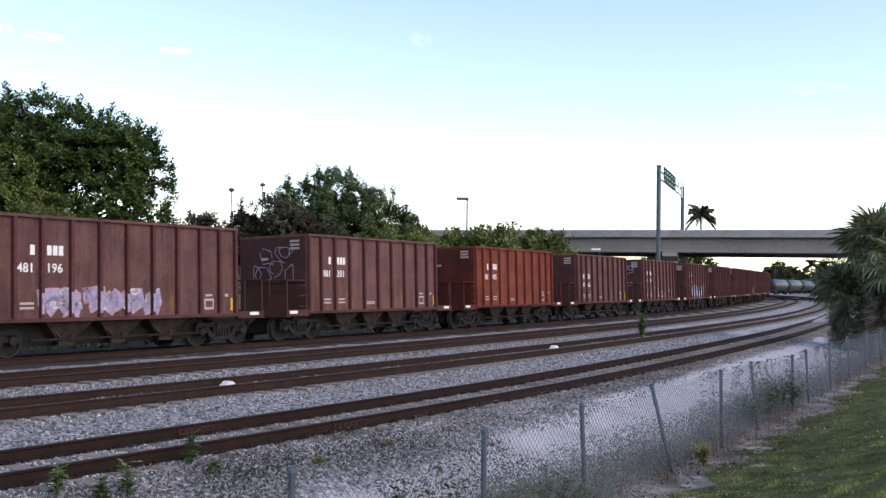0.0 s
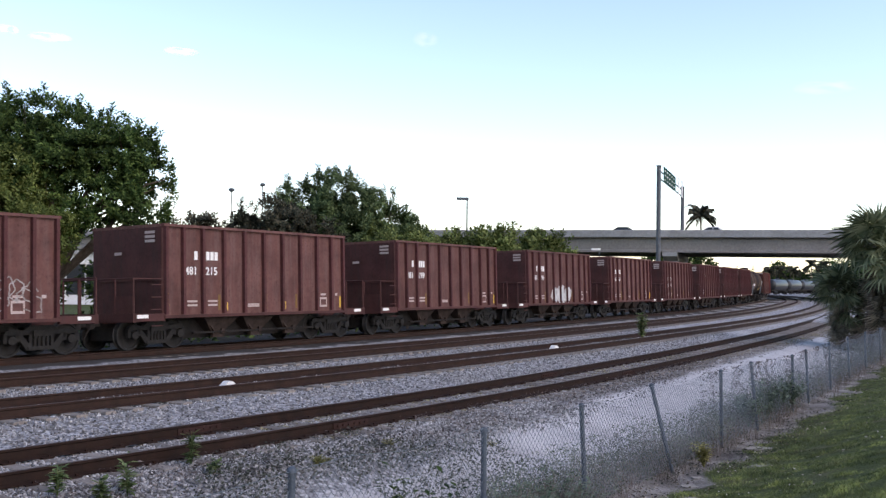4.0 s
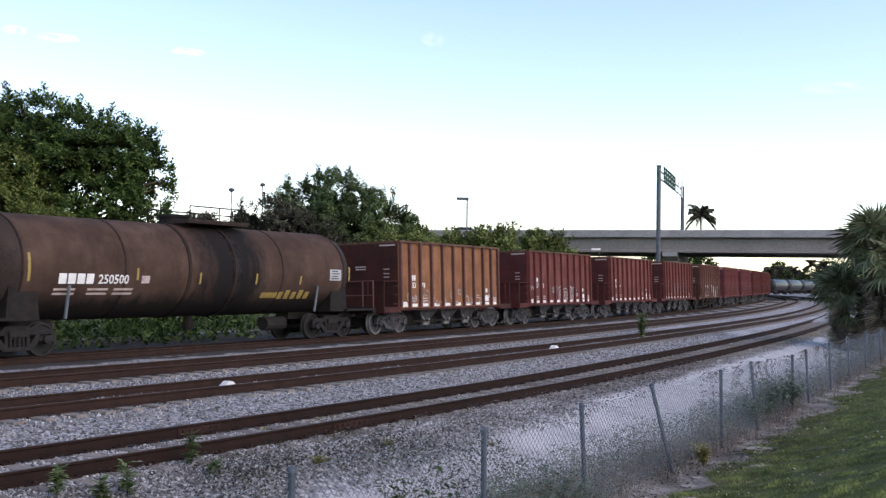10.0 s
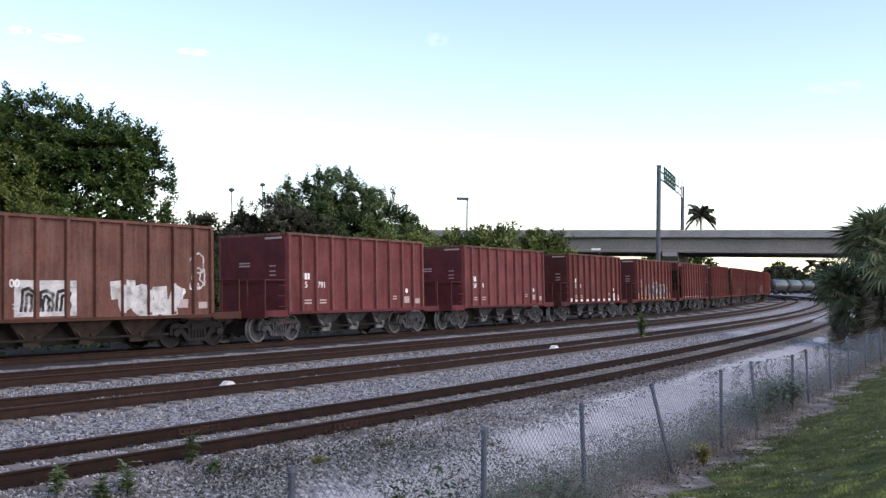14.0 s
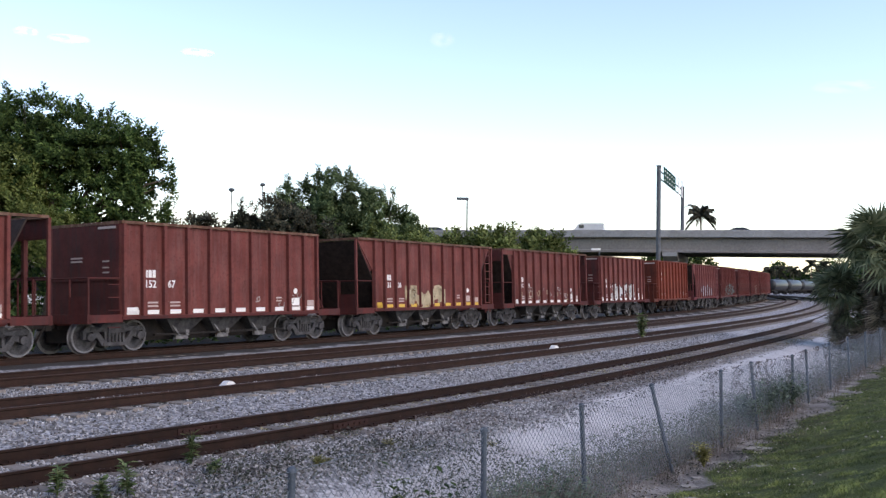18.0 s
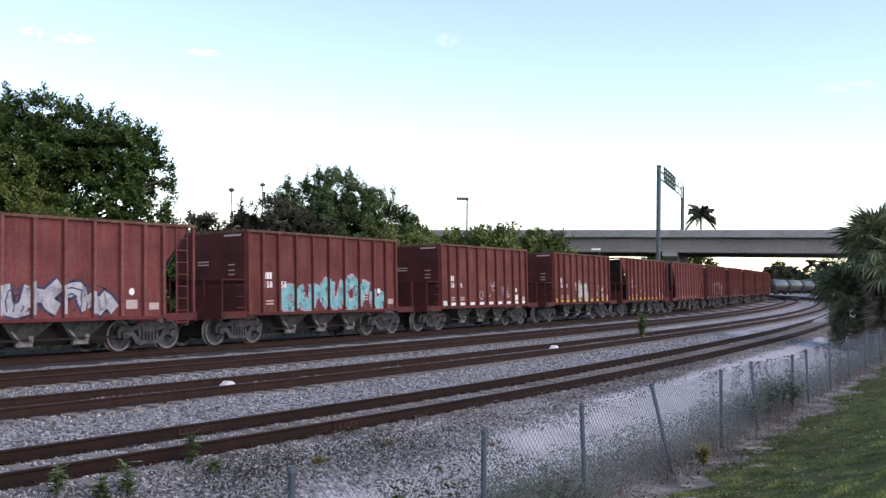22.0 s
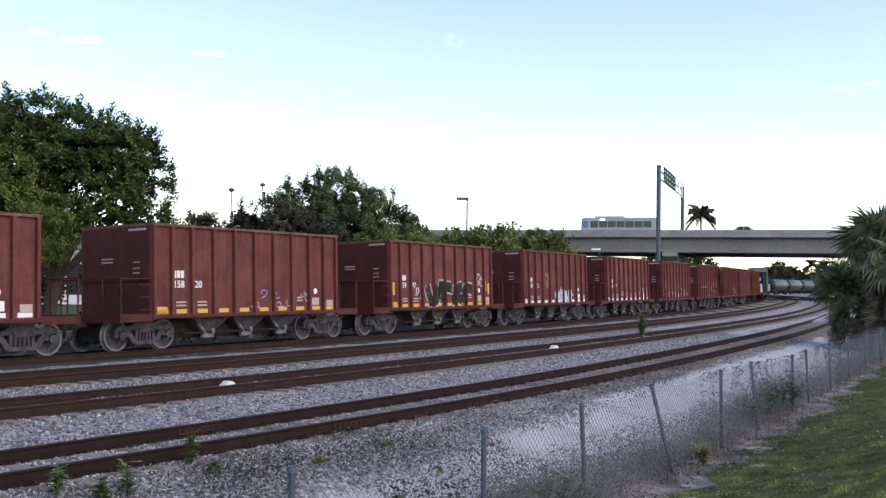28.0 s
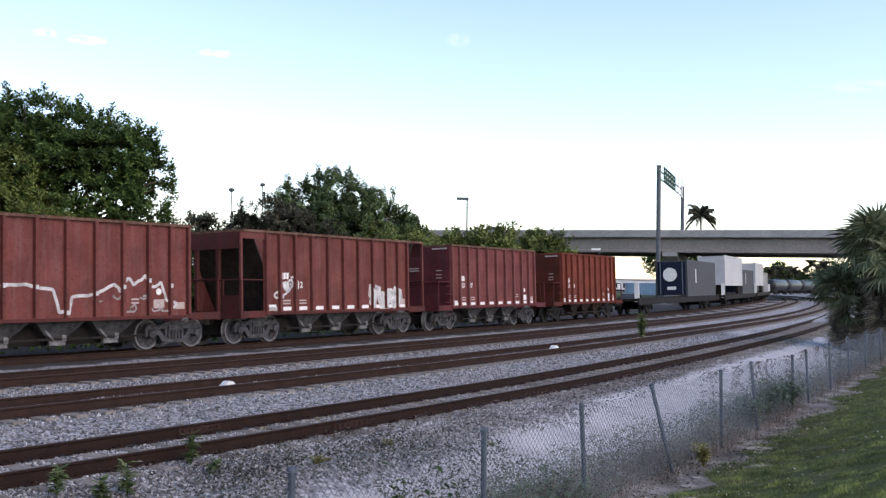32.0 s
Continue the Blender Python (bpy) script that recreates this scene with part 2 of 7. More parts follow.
# ---- building helpers ----
class Geo:
    """Collects the faces of one mesh."""

    def __init__(self):
        self.v, self.f = [], []

    def add(self, verts, faces):
        k = len(self.v)
        self.v += [tuple(p) for p in verts]
        self.f += [tuple(i + k for i in f) for f in faces]
        return self

    def box(self, x0, x1, y0, y1, z0, z1, c=0.0):
        """A box; c chamfers its four long upright edges."""
        if c:
            return self.prism([(x0 + c, y0), (x1 - c, y0), (x1, y0 + c), (x1, y1 - c), (x1 - c, y1), (x0 + c, y1), (x0, y1 - c), (x0, y0 + c)], z0, z1)
        return self.prism([(x0, y0), (x1, y0), (x1, y1), (x0, y1)], z0, z1)

    def prism(self, poly, a, b, axis="z"):
        """A polygon pushed from a to b along an axis (x: poly is y,z; y: poly is x,z; z: poly is x,y)."""
        put = {"z": lambda p, h: (p[0], p[1], h), "y": lambda p, h: (p[0], h, p[1]), "x": lambda p, h: (h, p[0], p[1])}[axis]
        n = len(poly)
        vs = [put(p, a) for p in poly] + [put(p, b) for p in poly]
        fs = [tuple(reversed(range(n))), tuple(range(n, 2 * n))] + [(i, (i + 1) % n, n + (i + 1) % n, n + i) for i in range(n)]
        return self.add(vs, fs)

    def tube(self, p, q, r, n=8, r2=None):
        p, q = Vector(p), Vector(q)
        w = (q - p).normalized()
        u = w.orthogonal().normalized()
        v = w.cross(u)
        r2 = r if r2 is None else r2
        vs = [p + (u * math.cos(2 * math.pi * i / n) + v * math.sin(2 * math.pi * i / n)) * r for i in range(n)]
        vs += [q + (u * math.cos(2 * math.pi * i / n) + v * math.sin(2 * math.pi * i / n)) * r2 for i in range(n)]
        return self.add(vs, [(i, (i + 1) % n, n + (i + 1) % n, n + i) for i in range(n)] + [tuple(reversed(range(n))), tuple(range(n, 2 * n))])

    def lathe(self, profile, n=24, axis="y"):
        """Turns (radius, height) pairs round an axis."""
        vs = []
        for r, h in profile:
            for i in range(n):
                c, s = r * math.cos(2 * math.pi * i / n), r * math.sin(2 * math.pi * i / n)
                vs.append({"y": (c, h, s), "x": (h, c, s), "z": (c, s, h)}[axis])
        m = len(profile)
        fs = [(j * n + i, j * n + (i + 1) % n, (j + 1) * n + (i + 1) % n, (j + 1) * n + i) for j in range(m - 1) for i in range(n)]
        fs += [tuple(reversed(range(n))), tuple(range((m - 1) * n, m * n))]
        return self.add(vs, fs)

    def shift(self, d, k0=0):
        self.v[k0:] = [(p[0] + d[0], p[1] + d[1], p[2] + d[2]) for p in self.v[k0:]]
        return self

    def mesh(self, name, material, smooth_faces=False):
        me = bpy.data.meshes.new(name)
        me.from_pydata(self.v, [], self.f)
        bm = bmesh.new()
        bm.from_mesh(me)
        bmesh.ops.recalc_face_normals(bm, faces=bm.faces)
        bm.to_mesh(me)
        bm.free()
        me.materials.append(material)
        if smooth_faces:
            me.polygons.foreach_set("use_smooth", [True] * len(me.polygons))
            me.set_sharp_from_angle(angle=radians(40))
        return me


def raw_mesh(name, v, f, material, smooth_faces=False):
    me = bpy.data.meshes.new(name)
    me.from_pydata(v, [], f)
    me.materials.append(material)
    if smooth_faces:
        me.polygons.foreach_set("use_smooth", [True] * len(me.polygons))
    return me


def part(name, data, parent, m=None, label=""):
    """One mesh as a part of a thing."""
    ob = new(name, data)
    ob.parent = parent
    if m is not None:
        ob.matrix_basis = m
    return tagged(ob, label) if label else ob


def thing(name, label, category, m=None, data=None, group="", kind=""):
    ob = new(name, data)
    if m is not None:
        ob.matrix_basis = m
    return tagged(ob, label, category, group, kind)


_glyphs = {}


def text_mesh(word, size, material):
    """A word in the built-in font as a thin mesh, standing in the x-z plane, read from -y."""
    key = (word, size, material.name)
    if key not in _glyphs:
        cu = bpy.data.curves.new("word", 'FONT')
        cu.body, cu.size, cu.extrude, cu.resolution_u = word, size, 0.004, 2
        cu.offset = 0.012 * size
        ob = new("word", cu)
        bpy.context.view_layer.update()
        me = bpy.data.meshes.new_from_object(ob.evaluated_get(bpy.context.evaluated_depsgraph_get()))
        bpy.data.objects.remove(ob)
        me.transform(Matrix.Rotation(radians(90), 4, 'X'))
        me.materials.clear()
        me.materials.append(material)
        _glyphs[key] = me
    return _glyphs[key]
# ---- ground: one sheet to the horizon ----
def graded(lo, hi, fine_lo, fine_hi, step, growth=1.25):
    a = list(np.arange(fine_lo, fine_hi + 1e-6, step))
    d, p = step, a[-1]
    while p < hi:
        d *= growth
        p += d
        a.append(min(p, hi))
    d, p = step, a[0]
    while p > lo:
        d *= growth
        p -= d
        a.insert(0, max(p, lo))
    return a


def ground_material():
    """Grey ballast, white sand, bare earth and turf, each where the ground's own zones put them."""
    m, n, l, b = mat("ground_ballast_sand_turf", 0.95)
    geo = n.new("ShaderNodeNewGeometry").outputs["Position"]
    vor = n.new("ShaderNodeTexVoronoi")
    vor.inputs["Scale"].default_value = 16.0
    l.new(geo, vor.inputs["Vector"])
    stone = n.new("ShaderNodeSeparateColor")
    l.new(vor.outputs["Color"], stone.inputs["Color"])
    grey = ramp(n, l, stone.outputs[0], [(0.0, (0.14, 0.14, 0.147)), (0.5, (0.33, 0.329, 0.343)), (1.0, (0.58, 0.577, 0.594))])
    gap = ramp(n, l, vor.outputs["Distance"], [(0.0, (1, 1, 1)), (0.55, (0.8, 0.8, 0.8)), (0.9, (0.25, 0.25, 0.25))])
    grey = mix(n, l, 1.0, grey, gap, 'MULTIPLY')
    patch = noise_node(n, l, 0.35, 5, 0.6, geo)
    grey = mix(n, l, ramp(n, l, patch.outputs["Fac"], [(0.45, (0, 0, 0)), (0.75, (0.5,) * 3)]), grey, (0.3, 0.27, 0.23))
    fine = noise_node(n, l, 22, 4, 0.7, geo)
    sandn = noise_node(n, l, 1.1, 6, 0.7, geo)
    sand = ramp(n, l, sandn.outputs["Fac"], [(0.3, (0.34, 0.335, 0.345)), (0.5, (0.5, 0.492, 0.506)), (0.7, (0.64, 0.63, 0.644))])
    sand = mix(n, l, 0.3, sand, ramp(n, l, fine.outputs["Fac"], [(0.38, (0.16, 0.15, 0.145)), (0.62, (0.62, 0.61, 0.61))]))
    turf = ramp(n, l, sandn.outputs["Fac"], [(0.3, (0.03, 0.042, 0.014)), (0.52, (0.06, 0.08, 0.025)), (0.66, (0.15, 0.125, 0.075))])
    turf = mix(n, l, 0.4, turf, ramp(n, l, fine.outputs["Fac"], [(0.3, (0.03, 0.042, 0.014)), (0.7, (0.13, 0.15, 0.06))]))
    earth = ramp(n, l, sandn.outputs["Fac"], [(0.3, (0.08, 0.07, 0.064)), (0.5, (0.2, 0.182, 0.167)), (0.7, (0.4, 0.375, 0.35))])
    # dark track bed; under and beyond the train the colour also holds shade
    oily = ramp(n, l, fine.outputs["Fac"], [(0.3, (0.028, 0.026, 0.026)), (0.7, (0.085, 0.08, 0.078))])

    def zone(name):
        a = n.new("ShaderNodeAttribute")
        a.attribute_name = name
        w = n.new("ShaderNodeMath")
        w.operation = 'MULTIPLY_ADD'
        w.inputs[1].default_value = 0.55
        l.new(patch.outputs["Fac"], w.inputs[0])
        w2 = n.new("ShaderNodeMath")
        w2.operation = 'ADD'
        l.new(a.outputs["Fac"], w2.inputs[0])
        l.new(fine.outputs["Fac"], w2.inputs[1])
        l.new(w2.outputs[0], w.inputs[2])
        return ramp_zone(w.outputs[0])

    def ramp_zone(v):
        mr = n.new("ShaderNodeMapRange")
        mr.inputs["From Min"].default_value, mr.inputs["From Max"].default_value = 1.15, 1.4
        l.new(v, mr.inputs["Value"])
        return mr.outputs["Result"]

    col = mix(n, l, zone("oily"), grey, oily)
    col = mix(n, l, zone("sand"), col, sand)
    col = mix(n, l, zone("earth"), col, earth)
    col = mix(n, l, zone("turf"), col, turf)
    l.new(col, b.inputs["Base Color"])
    h = n.new("ShaderNodeMath")
    h.operation = 'SUBTRACT'
    l.new(fine.outputs["Fac"], h.inputs[0])
    l.new(vor.outputs["Distance"], h.inputs[1])
    bump(n, l, b, h.outputs[0], 0.8, 0.04)
    return m


def build_ground():
    gx = graded(-2600, 2600, -30, 36, 0.5, 1.22)
    gy = graded(-1500, 4200, 1.0, 62, 0.5, 1.22)
    v, f = [], []
    zones = {"oily": [], "sand": [], "earth": [], "turf": []}
    for y in gy:
        for x in gx:
            v.append((x, y, ground_z(x, y)))
            s, o = line_coords(x, y)
            nr = off_near(s)
            far = abs(o) > 160 or y < -60
            fd = -9.0 if far or o < nr else fence_side(x, y)[0]
            wob = 0.0 if far else 0.9 * noise.noise(Vector((x * 0.8, y * 0.8, 2.0))) + 0.5 * noise.noise(Vector((x * 2.1, y * 2.1, 6.0)))
            turf = 1.0 if far or o < -12.5 else smooth(0.35, 1.0, fd + wob)
            zones["turf"].append(turf)
            # dark bed of the train's track, widened to paint the shade behind it
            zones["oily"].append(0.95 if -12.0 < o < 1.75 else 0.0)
            zones["sand"].append(smooth(nr + 1.2 - 0.2 * smooth(24, 34, s), nr + 2.4 - 0.7 * smooth(24, 34, s), o - 1.3 * (1 - smooth(8, 24, s))) * (1 - smooth(-0.6, 0.4, fd)) * 0.95 * (1 - smooth(78, 95, s)) if o > nr else 0.55 if abs(o - nr) < 0.8 and s < 110 else 0.44 * smooth(18, 46, s) * smooth(1.9, 2.6, o) * (1 - smooth(110, 150, s)))
            zones["earth"].append(max(smooth(-1.2, -0.6, fd) * 0.75 * smooth(14, 22, s + 4), 0.74 * smooth(nr + 0.8, nr + 1.2, o) * (1 - smooth(nr + 1.5, nr + 2.2, o)) * smooth(10, 24, s)) if o > nr else 0.45 * smooth(-4.8, -3.2, o) * (1 - smooth(-3.0, -2.2, o)))
    w = len(gx)
    for j in range(len(gy) - 1):
        for i in range(w - 1):
            f.append((j * w + i, j * w + i + 1, (j + 1) * w + i + 1, (j + 1) * w + i))
    me = raw_mesh("ground", v, f, ground_material(), True)
    for k, vals in zones.items():
        me.attributes.new(k, 'FLOAT', 'POINT').data.foreach_set("value", vals)
    thing("ground", "grey ballast, white sand and rough turf beside the railway", "ground", data=me, kind="structure")


build_ground()


# ---- rails and sleepers ----
RAIL = [(-0.075, -0.18), (0.075, -0.18), (0.075, -0.165), (0.012, -0.14), (0.012, -0.045), (0.037, -0.03), (0.037, -0.004), (0.03, 0.0), (-0.03, 0.0), (-0.037, -0.004), (-0.037, -0.03), (-0.012, -0.045), (-0.012, -0.14), (-0.075, -0.165)]


def rail_mesh(off, z, s0, s1, name, rust):
    stations = []
    s = s0
    while s <= s1:
        stations.append(s)
        s += 1.0 if -10 < s < 130 else 4.0
    v, f = [], []
    n = len(RAIL)
    for s in stations:
        for u, h in RAIL:
            x, y, _ = on_line(s, off(s) + u)
            v.append((x, y, z + h))
    for i in range(len(stations) - 1):
        for j in range(n):
            f.append((i * n + j, i * n + (j + 1) % n, (i + 1) * n + (j + 1) % n, (i + 1) * n + j))
    me = raw_mesh(name, v, f, rust)
    me.materials.append(M_RAILTOP)
    me.polygons.foreach_set("material_index", [1 if k % n == 7 else 0 for k in range(len(f))])
    return me


def sleeper_mesh():
    return Geo().prism([(-0.11, -0.10), (0.11, -0.10), (0.115, 0.05), (0.10, 0.065), (-0.10, 0.065), (-0.115, 0.05)], -1.28, 1.28, "y").mesh("sleeper", M_SLEEPER)


def plate_mesh():
    return Geo().box(-0.09, 0.09, -0.15, 0.15, 0.0, 0.022).box(-0.05, -0.02, 0.09, 0.12, 0.022, 0.05).box(0.02, 0.05, -0.12, -0.09, 0.022, 0.05).mesh("tie_plate", M_RAIL)


SLEEPER, PLATE = sleeper_mesh(), plate_mesh()


def build_track(i, singles):
    off, z, cant = TRACKS[i]
    track = thing("railway_track", ["rusty curved track that carries the goods train", "rusty curved railway track in grey ballast", "rusty curved railway track in grey ballast", "rusty siding track with grey sleepers beside white sand"][i], "railway track", kind="structure")
    for side in (-1, 1):
        part("rail", rail_mesh(lambda s: off(s) + side * 0.7525, z + side * cant / 2, -90, 420, "rail", M_RAIL if i == 3 else M_RAIL_OLD), track)
    g = Geo()
    s = -40.0
    while s < 260:
        x, y, a = on_line(s, off(s))
        turn = Matrix.Translation((x, y, z - (0.275 if i == 0 else 0.252 if i == 3 else 0.25))) @ Matrix.Rotation(radians(90) - a, 4, 'Z') @ Matrix.Rotation(-cant / 1.5, 4, 'X')
        if singles and 4 < s < 75:
            part("sleeper", SLEEPER, track, turn @ Matrix.Rotation(random.uniform(-0.02, 0.02), 4, 'Z'))
            if s < 60:
                for q in (-0.7525, 0.7525):
                    part("tie_plate", PLATE, track, turn @ Matrix.Translation((0, q, 0.065)))
        else:
            g.add([turn @ v.co for v in SLEEPER.vertices], [tuple(p.vertices) for p in SLEEPER.polygons])
        s += 0.56
    tagged(part("sleepers", g.mesh("sleepers", M_SLEEPER), track), kind="stuff")
    return track


track_objects = [build_track(i, i == 3) for i in range(4)]
JOINT = Geo().prism([(0.014, -0.14), (0.034, -0.15), (0.034, -0.05), (0.014, -0.045)], -0.46, 0.46, "x")
for x in (-0.36, -0.22, -0.08, 0.08, 0.22, 0.36):
    JOINT.tube((x, 0.03, -0.095), (x, 0.06, -0.095), 0.018, 6)
JOINT = JOINT.mesh("joint_bar", M_JOINT)
for s, side in ((12.5, -0.7525), (14.4, 0.7525), (24.4, -0.7525), (26.3, 0.7525)):
    x, y, a = on_line(s, off_near(s) + side)
    part("joint_bar", JOINT, track_objects[3], pose(x, y, -0.14, 0, 0, -90 - math.degrees(a)), "bolted red-rusty joint bar")
# ---- fence, weeds, stones and grass on the near side ----
def leaf_material(name, dark, mid, light, rough=0.75):
    m, n, l, b = mat(name, rough)
    b.inputs["Specular IOR Level"].default_value = 0.12
    g = n.new("ShaderNodeNewGeometry")
    col = ramp(n, l, g.outputs["Random Per Island"], [(0.0, dark), (0.55, mid), (1.0, light)])
    co = noise_node(n, l, 0.5, 3, 0.5, g.outputs["Position"])
    col = mix(n, l, 1.0, col, ramp(n, l, co.outputs["Fac"], [(0.3, (0.6,) * 3), (0.7, (1.4,) * 3)]), 'MULTIPLY')
    l.new(col, b.inputs["Base Color"])
    t = n.new("ShaderNodeBsdfTranslucent")
    l.new(col, t.inputs["Color"])
    x = n.new("ShaderNodeMixShader")
    x.inputs[0].default_value = 0.25
    l.new(b.outputs[0], x.inputs[1])
    l.new(t.outputs[0], x.inputs[2])
    l.new(x.outputs[0], n["Material Output"].inputs["Surface"])
    return m


M_LEAF = leaf_material("broad_leaf_green", (0.013, 0.028, 0.01), (0.042, 0.08, 0.022), (0.115, 0.17, 0.048))
M_LEAF_MID = leaf_material("mid_leaf_green", (0.04, 0.062, 0.018), (0.1, 0.135, 0.036), (0.19, 0.22, 0.07))
M_LEAF_SOFT = leaf_material("soft_leaf_green", (0.025, 0.045, 0.02), (0.066, 0.102, 0.043), (0.14, 0.19, 0.085))
M_LEAF_YELLOW = leaf_material("young_leaf_green", (0.05, 0.072, 0.022), (0.115, 0.15, 0.045), (0.21, 0.245, 0.09))
M_LEAF_DULL = leaf_material("dull_dark_leaf", (0.022, 0.027, 0.02), (0.055, 0.059, 0.041), (0.12, 0.105, 0.072))
M_DRY = leaf_material("dry_weed", (0.14, 0.12, 0.1), (0.25, 0.22, 0.19), (0.4, 0.36, 0.32), 0.9)
M_WEED = leaf_material("weed_green", (0.055, 0.085, 0.04), (0.11, 0.16, 0.065), (0.2, 0.25, 0.115), 0.85)
M_GREY_WEED = leaf_material("grey_green_weed", (0.1, 0.118, 0.088), (0.145, 0.168, 0.125), (0.2, 0.225, 0.17), 0.8)
M_YELLOW_WEED = leaf_material("yellowish_weed", (0.12, 0.12, 0.04), (0.24, 0.23, 0.09), (0.36, 0.34, 0.16), 0.85)
M_BUSH_GREY = leaf_material("dusty_green_leaf", (0.075, 0.112, 0.08), (0.135, 0.185, 0.13), (0.21, 0.27, 0.195), 0.85)
M_LITTER = leaf_material("pale_leaf_litter", (0.16, 0.12, 0.08), (0.38, 0.33, 0.26), (0.62, 0.58, 0.5), 0.9)


def grass_material():
    """Blades from dark green to straw, in clumps and patches."""
    m = leaf_material("lawn_grass", (0.075, 0.1, 0.036), (0.14, 0.18, 0.06), (0.24, 0.28, 0.125), 0.8)
    n, l = m.node_tree.nodes, m.node_tree.links
    b = n["Principled BSDF"]
    was = b.inputs["Base Color"].links[0].from_socket
    g = n.new("ShaderNodeNewGeometry")
    tuft, patch = noise_node(n, l, 2.2, 5, 0.62, g.outputs["Position"]), noise_node(n, l, 0.8, 4, 0.6, g.outputs["Position"])
    col = mix(n, l, 1.0, was, ramp(n, l, tuft.outputs["Fac"], [(0.36, (0.4, 0.46, 0.45)), (0.5, (1.05, 1.05, 1.05)), (0.62, (2.2, 2.05, 1.7))]), 'MULTIPLY')
    col = mix(n, l, ramp(n, l, patch.outputs["Fac"], [(0.54, (0, 0, 0)), (0.66, (0.6,) * 3)]), col, (0.17, 0.15, 0.11))
    thin = noise_node(n, l, 1.5, 5, 0.7, g.outputs["Position"])
    col = mix(n, l, ramp(n, l, thin.outputs["Fac"], [(0.3, (0.6,) * 3), (0.44, (0, 0, 0))]), col, (0.05, 0.05, 0.032))
    l.new(col, b.inputs["Base Color"])
    return m


M_GRASS = grass_material()
M_PALM = leaf_material("fan_palm_green", (0.062, 0.08, 0.045), (0.135, 0.16, 0.09), (0.26, 0.28, 0.17))
M_PALM_DRY = leaf_material("dead_palm_frond", (0.08, 0.076, 0.056), (0.165, 0.147, 0.112), (0.28, 0.245, 0.195), 0.9)
rng = np.random.default_rng(5)


def blades(points, heights, widths, bend, material, name):
    """Many single bent blades as one mesh."""
    v, f = [], []
    for (x, y, z), h, w in zip(points, heights, widths):
        a, b = rng.uniform(0, 6.28), rng.uniform(0.2, 1.0) * bend
        dx, dy = math.cos(a) * w / 2, math.sin(a) * w / 2
        ox, oy = -math.sin(a) * b * h, math.cos(a) * b * h
        k = len(v)
        v += [(x - dx, y - dy, z), (x + dx, y + dy, z), (x + dx * 0.7 + ox * 0.35, y + dy * 0.7 + oy * 0.35, z + h * 0.6), (x - dx * 0.7 + ox * 0.35, y - dy * 0.7 + oy * 0.35, z + h * 0.6), (x + ox, y + oy, z + h)]
        f += [(k, k + 1, k + 2, k + 3), (k + 3, k + 2, k + 4)]
    return raw_mesh(name, v, f, material)


def fence_post_mesh():
    return Geo().lathe([(0.036, -0.35), (0.036, 1.42), (0.046, 1.425), (0.046, 1.455), (0.03, 1.475), (0.008, 1.485)], 12, "z").mesh("post", M_POST, True)


def fence_top(u):
    """Height of the post tops along the fence."""
    return float(np.interp(u, [-9, 0, 4, 7, 10, 17, 20.5, 25, 28, 31, 33, 60], [0.55, 0.51, 0.44, 0.43, 0.45, 0.43, 0.37, 0.46, 0.46, 0.53, 0.54, 0.7]))


def build_fence():
    fence = thing("chain_link_fence", "grey galvanised chain-link fence with leaning round posts", "fence")
    post = fence_post_mesh()
    us = [-9.2, -6.1, -3.0, 0.08, 3.85, 7.04, 10.9, 14.15, 17.0, 20.6, 22.51, 25.58, 28.7, 31.8, 35.0, 38.1, 41.2, 44.3, 47.5, 50.6, 53.8, 57.0]
    base = {}
    for i, u in enumerate(us):
        x, y = fence_at(u)
        z = fence_top(u) - 1.485
        lean = [0, -1.0, 1.0, 0.2, 0.3, 3.2, 15.5, 1.0, 6.5, 0.5, 3.5, 2.0, 3.0, 1.0, 0, 1.5, 0, 2, 1, 0, 0.5, 0, 0][i % 23]
        part("post", post, fence, pose(x, y, z, 0, -lean * 0.9, 0))
    # diamond mesh: zigzag wires that hook into each other
    step = 0.056
    for name, ua, ub, r, st in (("chain_link", -9.3, 17.0, 0.0028, step), ("chain_link", 17.0, 58.0, 0.0038, step * 1.6)):
        v, f = [], []
        zs = np.arange(-1.14, 0.47, st)
        n = len(zs)
        for c in range(int((ub - ua) / st)):
            u = ua + c * st
            k = len(v)
            sag = 0.03 * math.sin(u * 2.03)
            for i, z in enumerate(zs):
                uu = u + (st / 2 if (i + c) % 2 else -st / 2) * 1.04
                x, y = fence_at(uu)
                q = 0.006 if (i + c) % 2 else -0.006
                zz = z + sag * (z + 0.9) + (fence_top(u) - 0.5) * (z + 1.14) / 1.6
                v += [(x + r, y + q, zz), (x - r, y + q + r, zz), (x - r, y + q - r, zz)]
                if i:
                    a = k + 3 * (i - 1)
                    f += [(a, a + 1, a + 4, a + 3), (a + 1, a + 2, a + 5, a + 4), (a + 2, a, a + 3, a + 5)]
        tagged(part(name, raw_mesh(name, v, f, M_GALV), fence), kind="stuff")
    g = Geo()
    for i in range(-9, 58):
        p, q = fence_at(i), fence_at(i + 1)
        g.tube((p[0], p[1], fence_top(i) - 0.05 + 0.04 * math.sin(i * 2.03)), (q[0], q[1], fence_top(i + 1) - 0.05 + 0.04 * math.sin((i + 1) * 2.03)), 0.004, 4)
    part("tension_wire", g.mesh("tension_wire", M_GALV), fence)


build_fence()


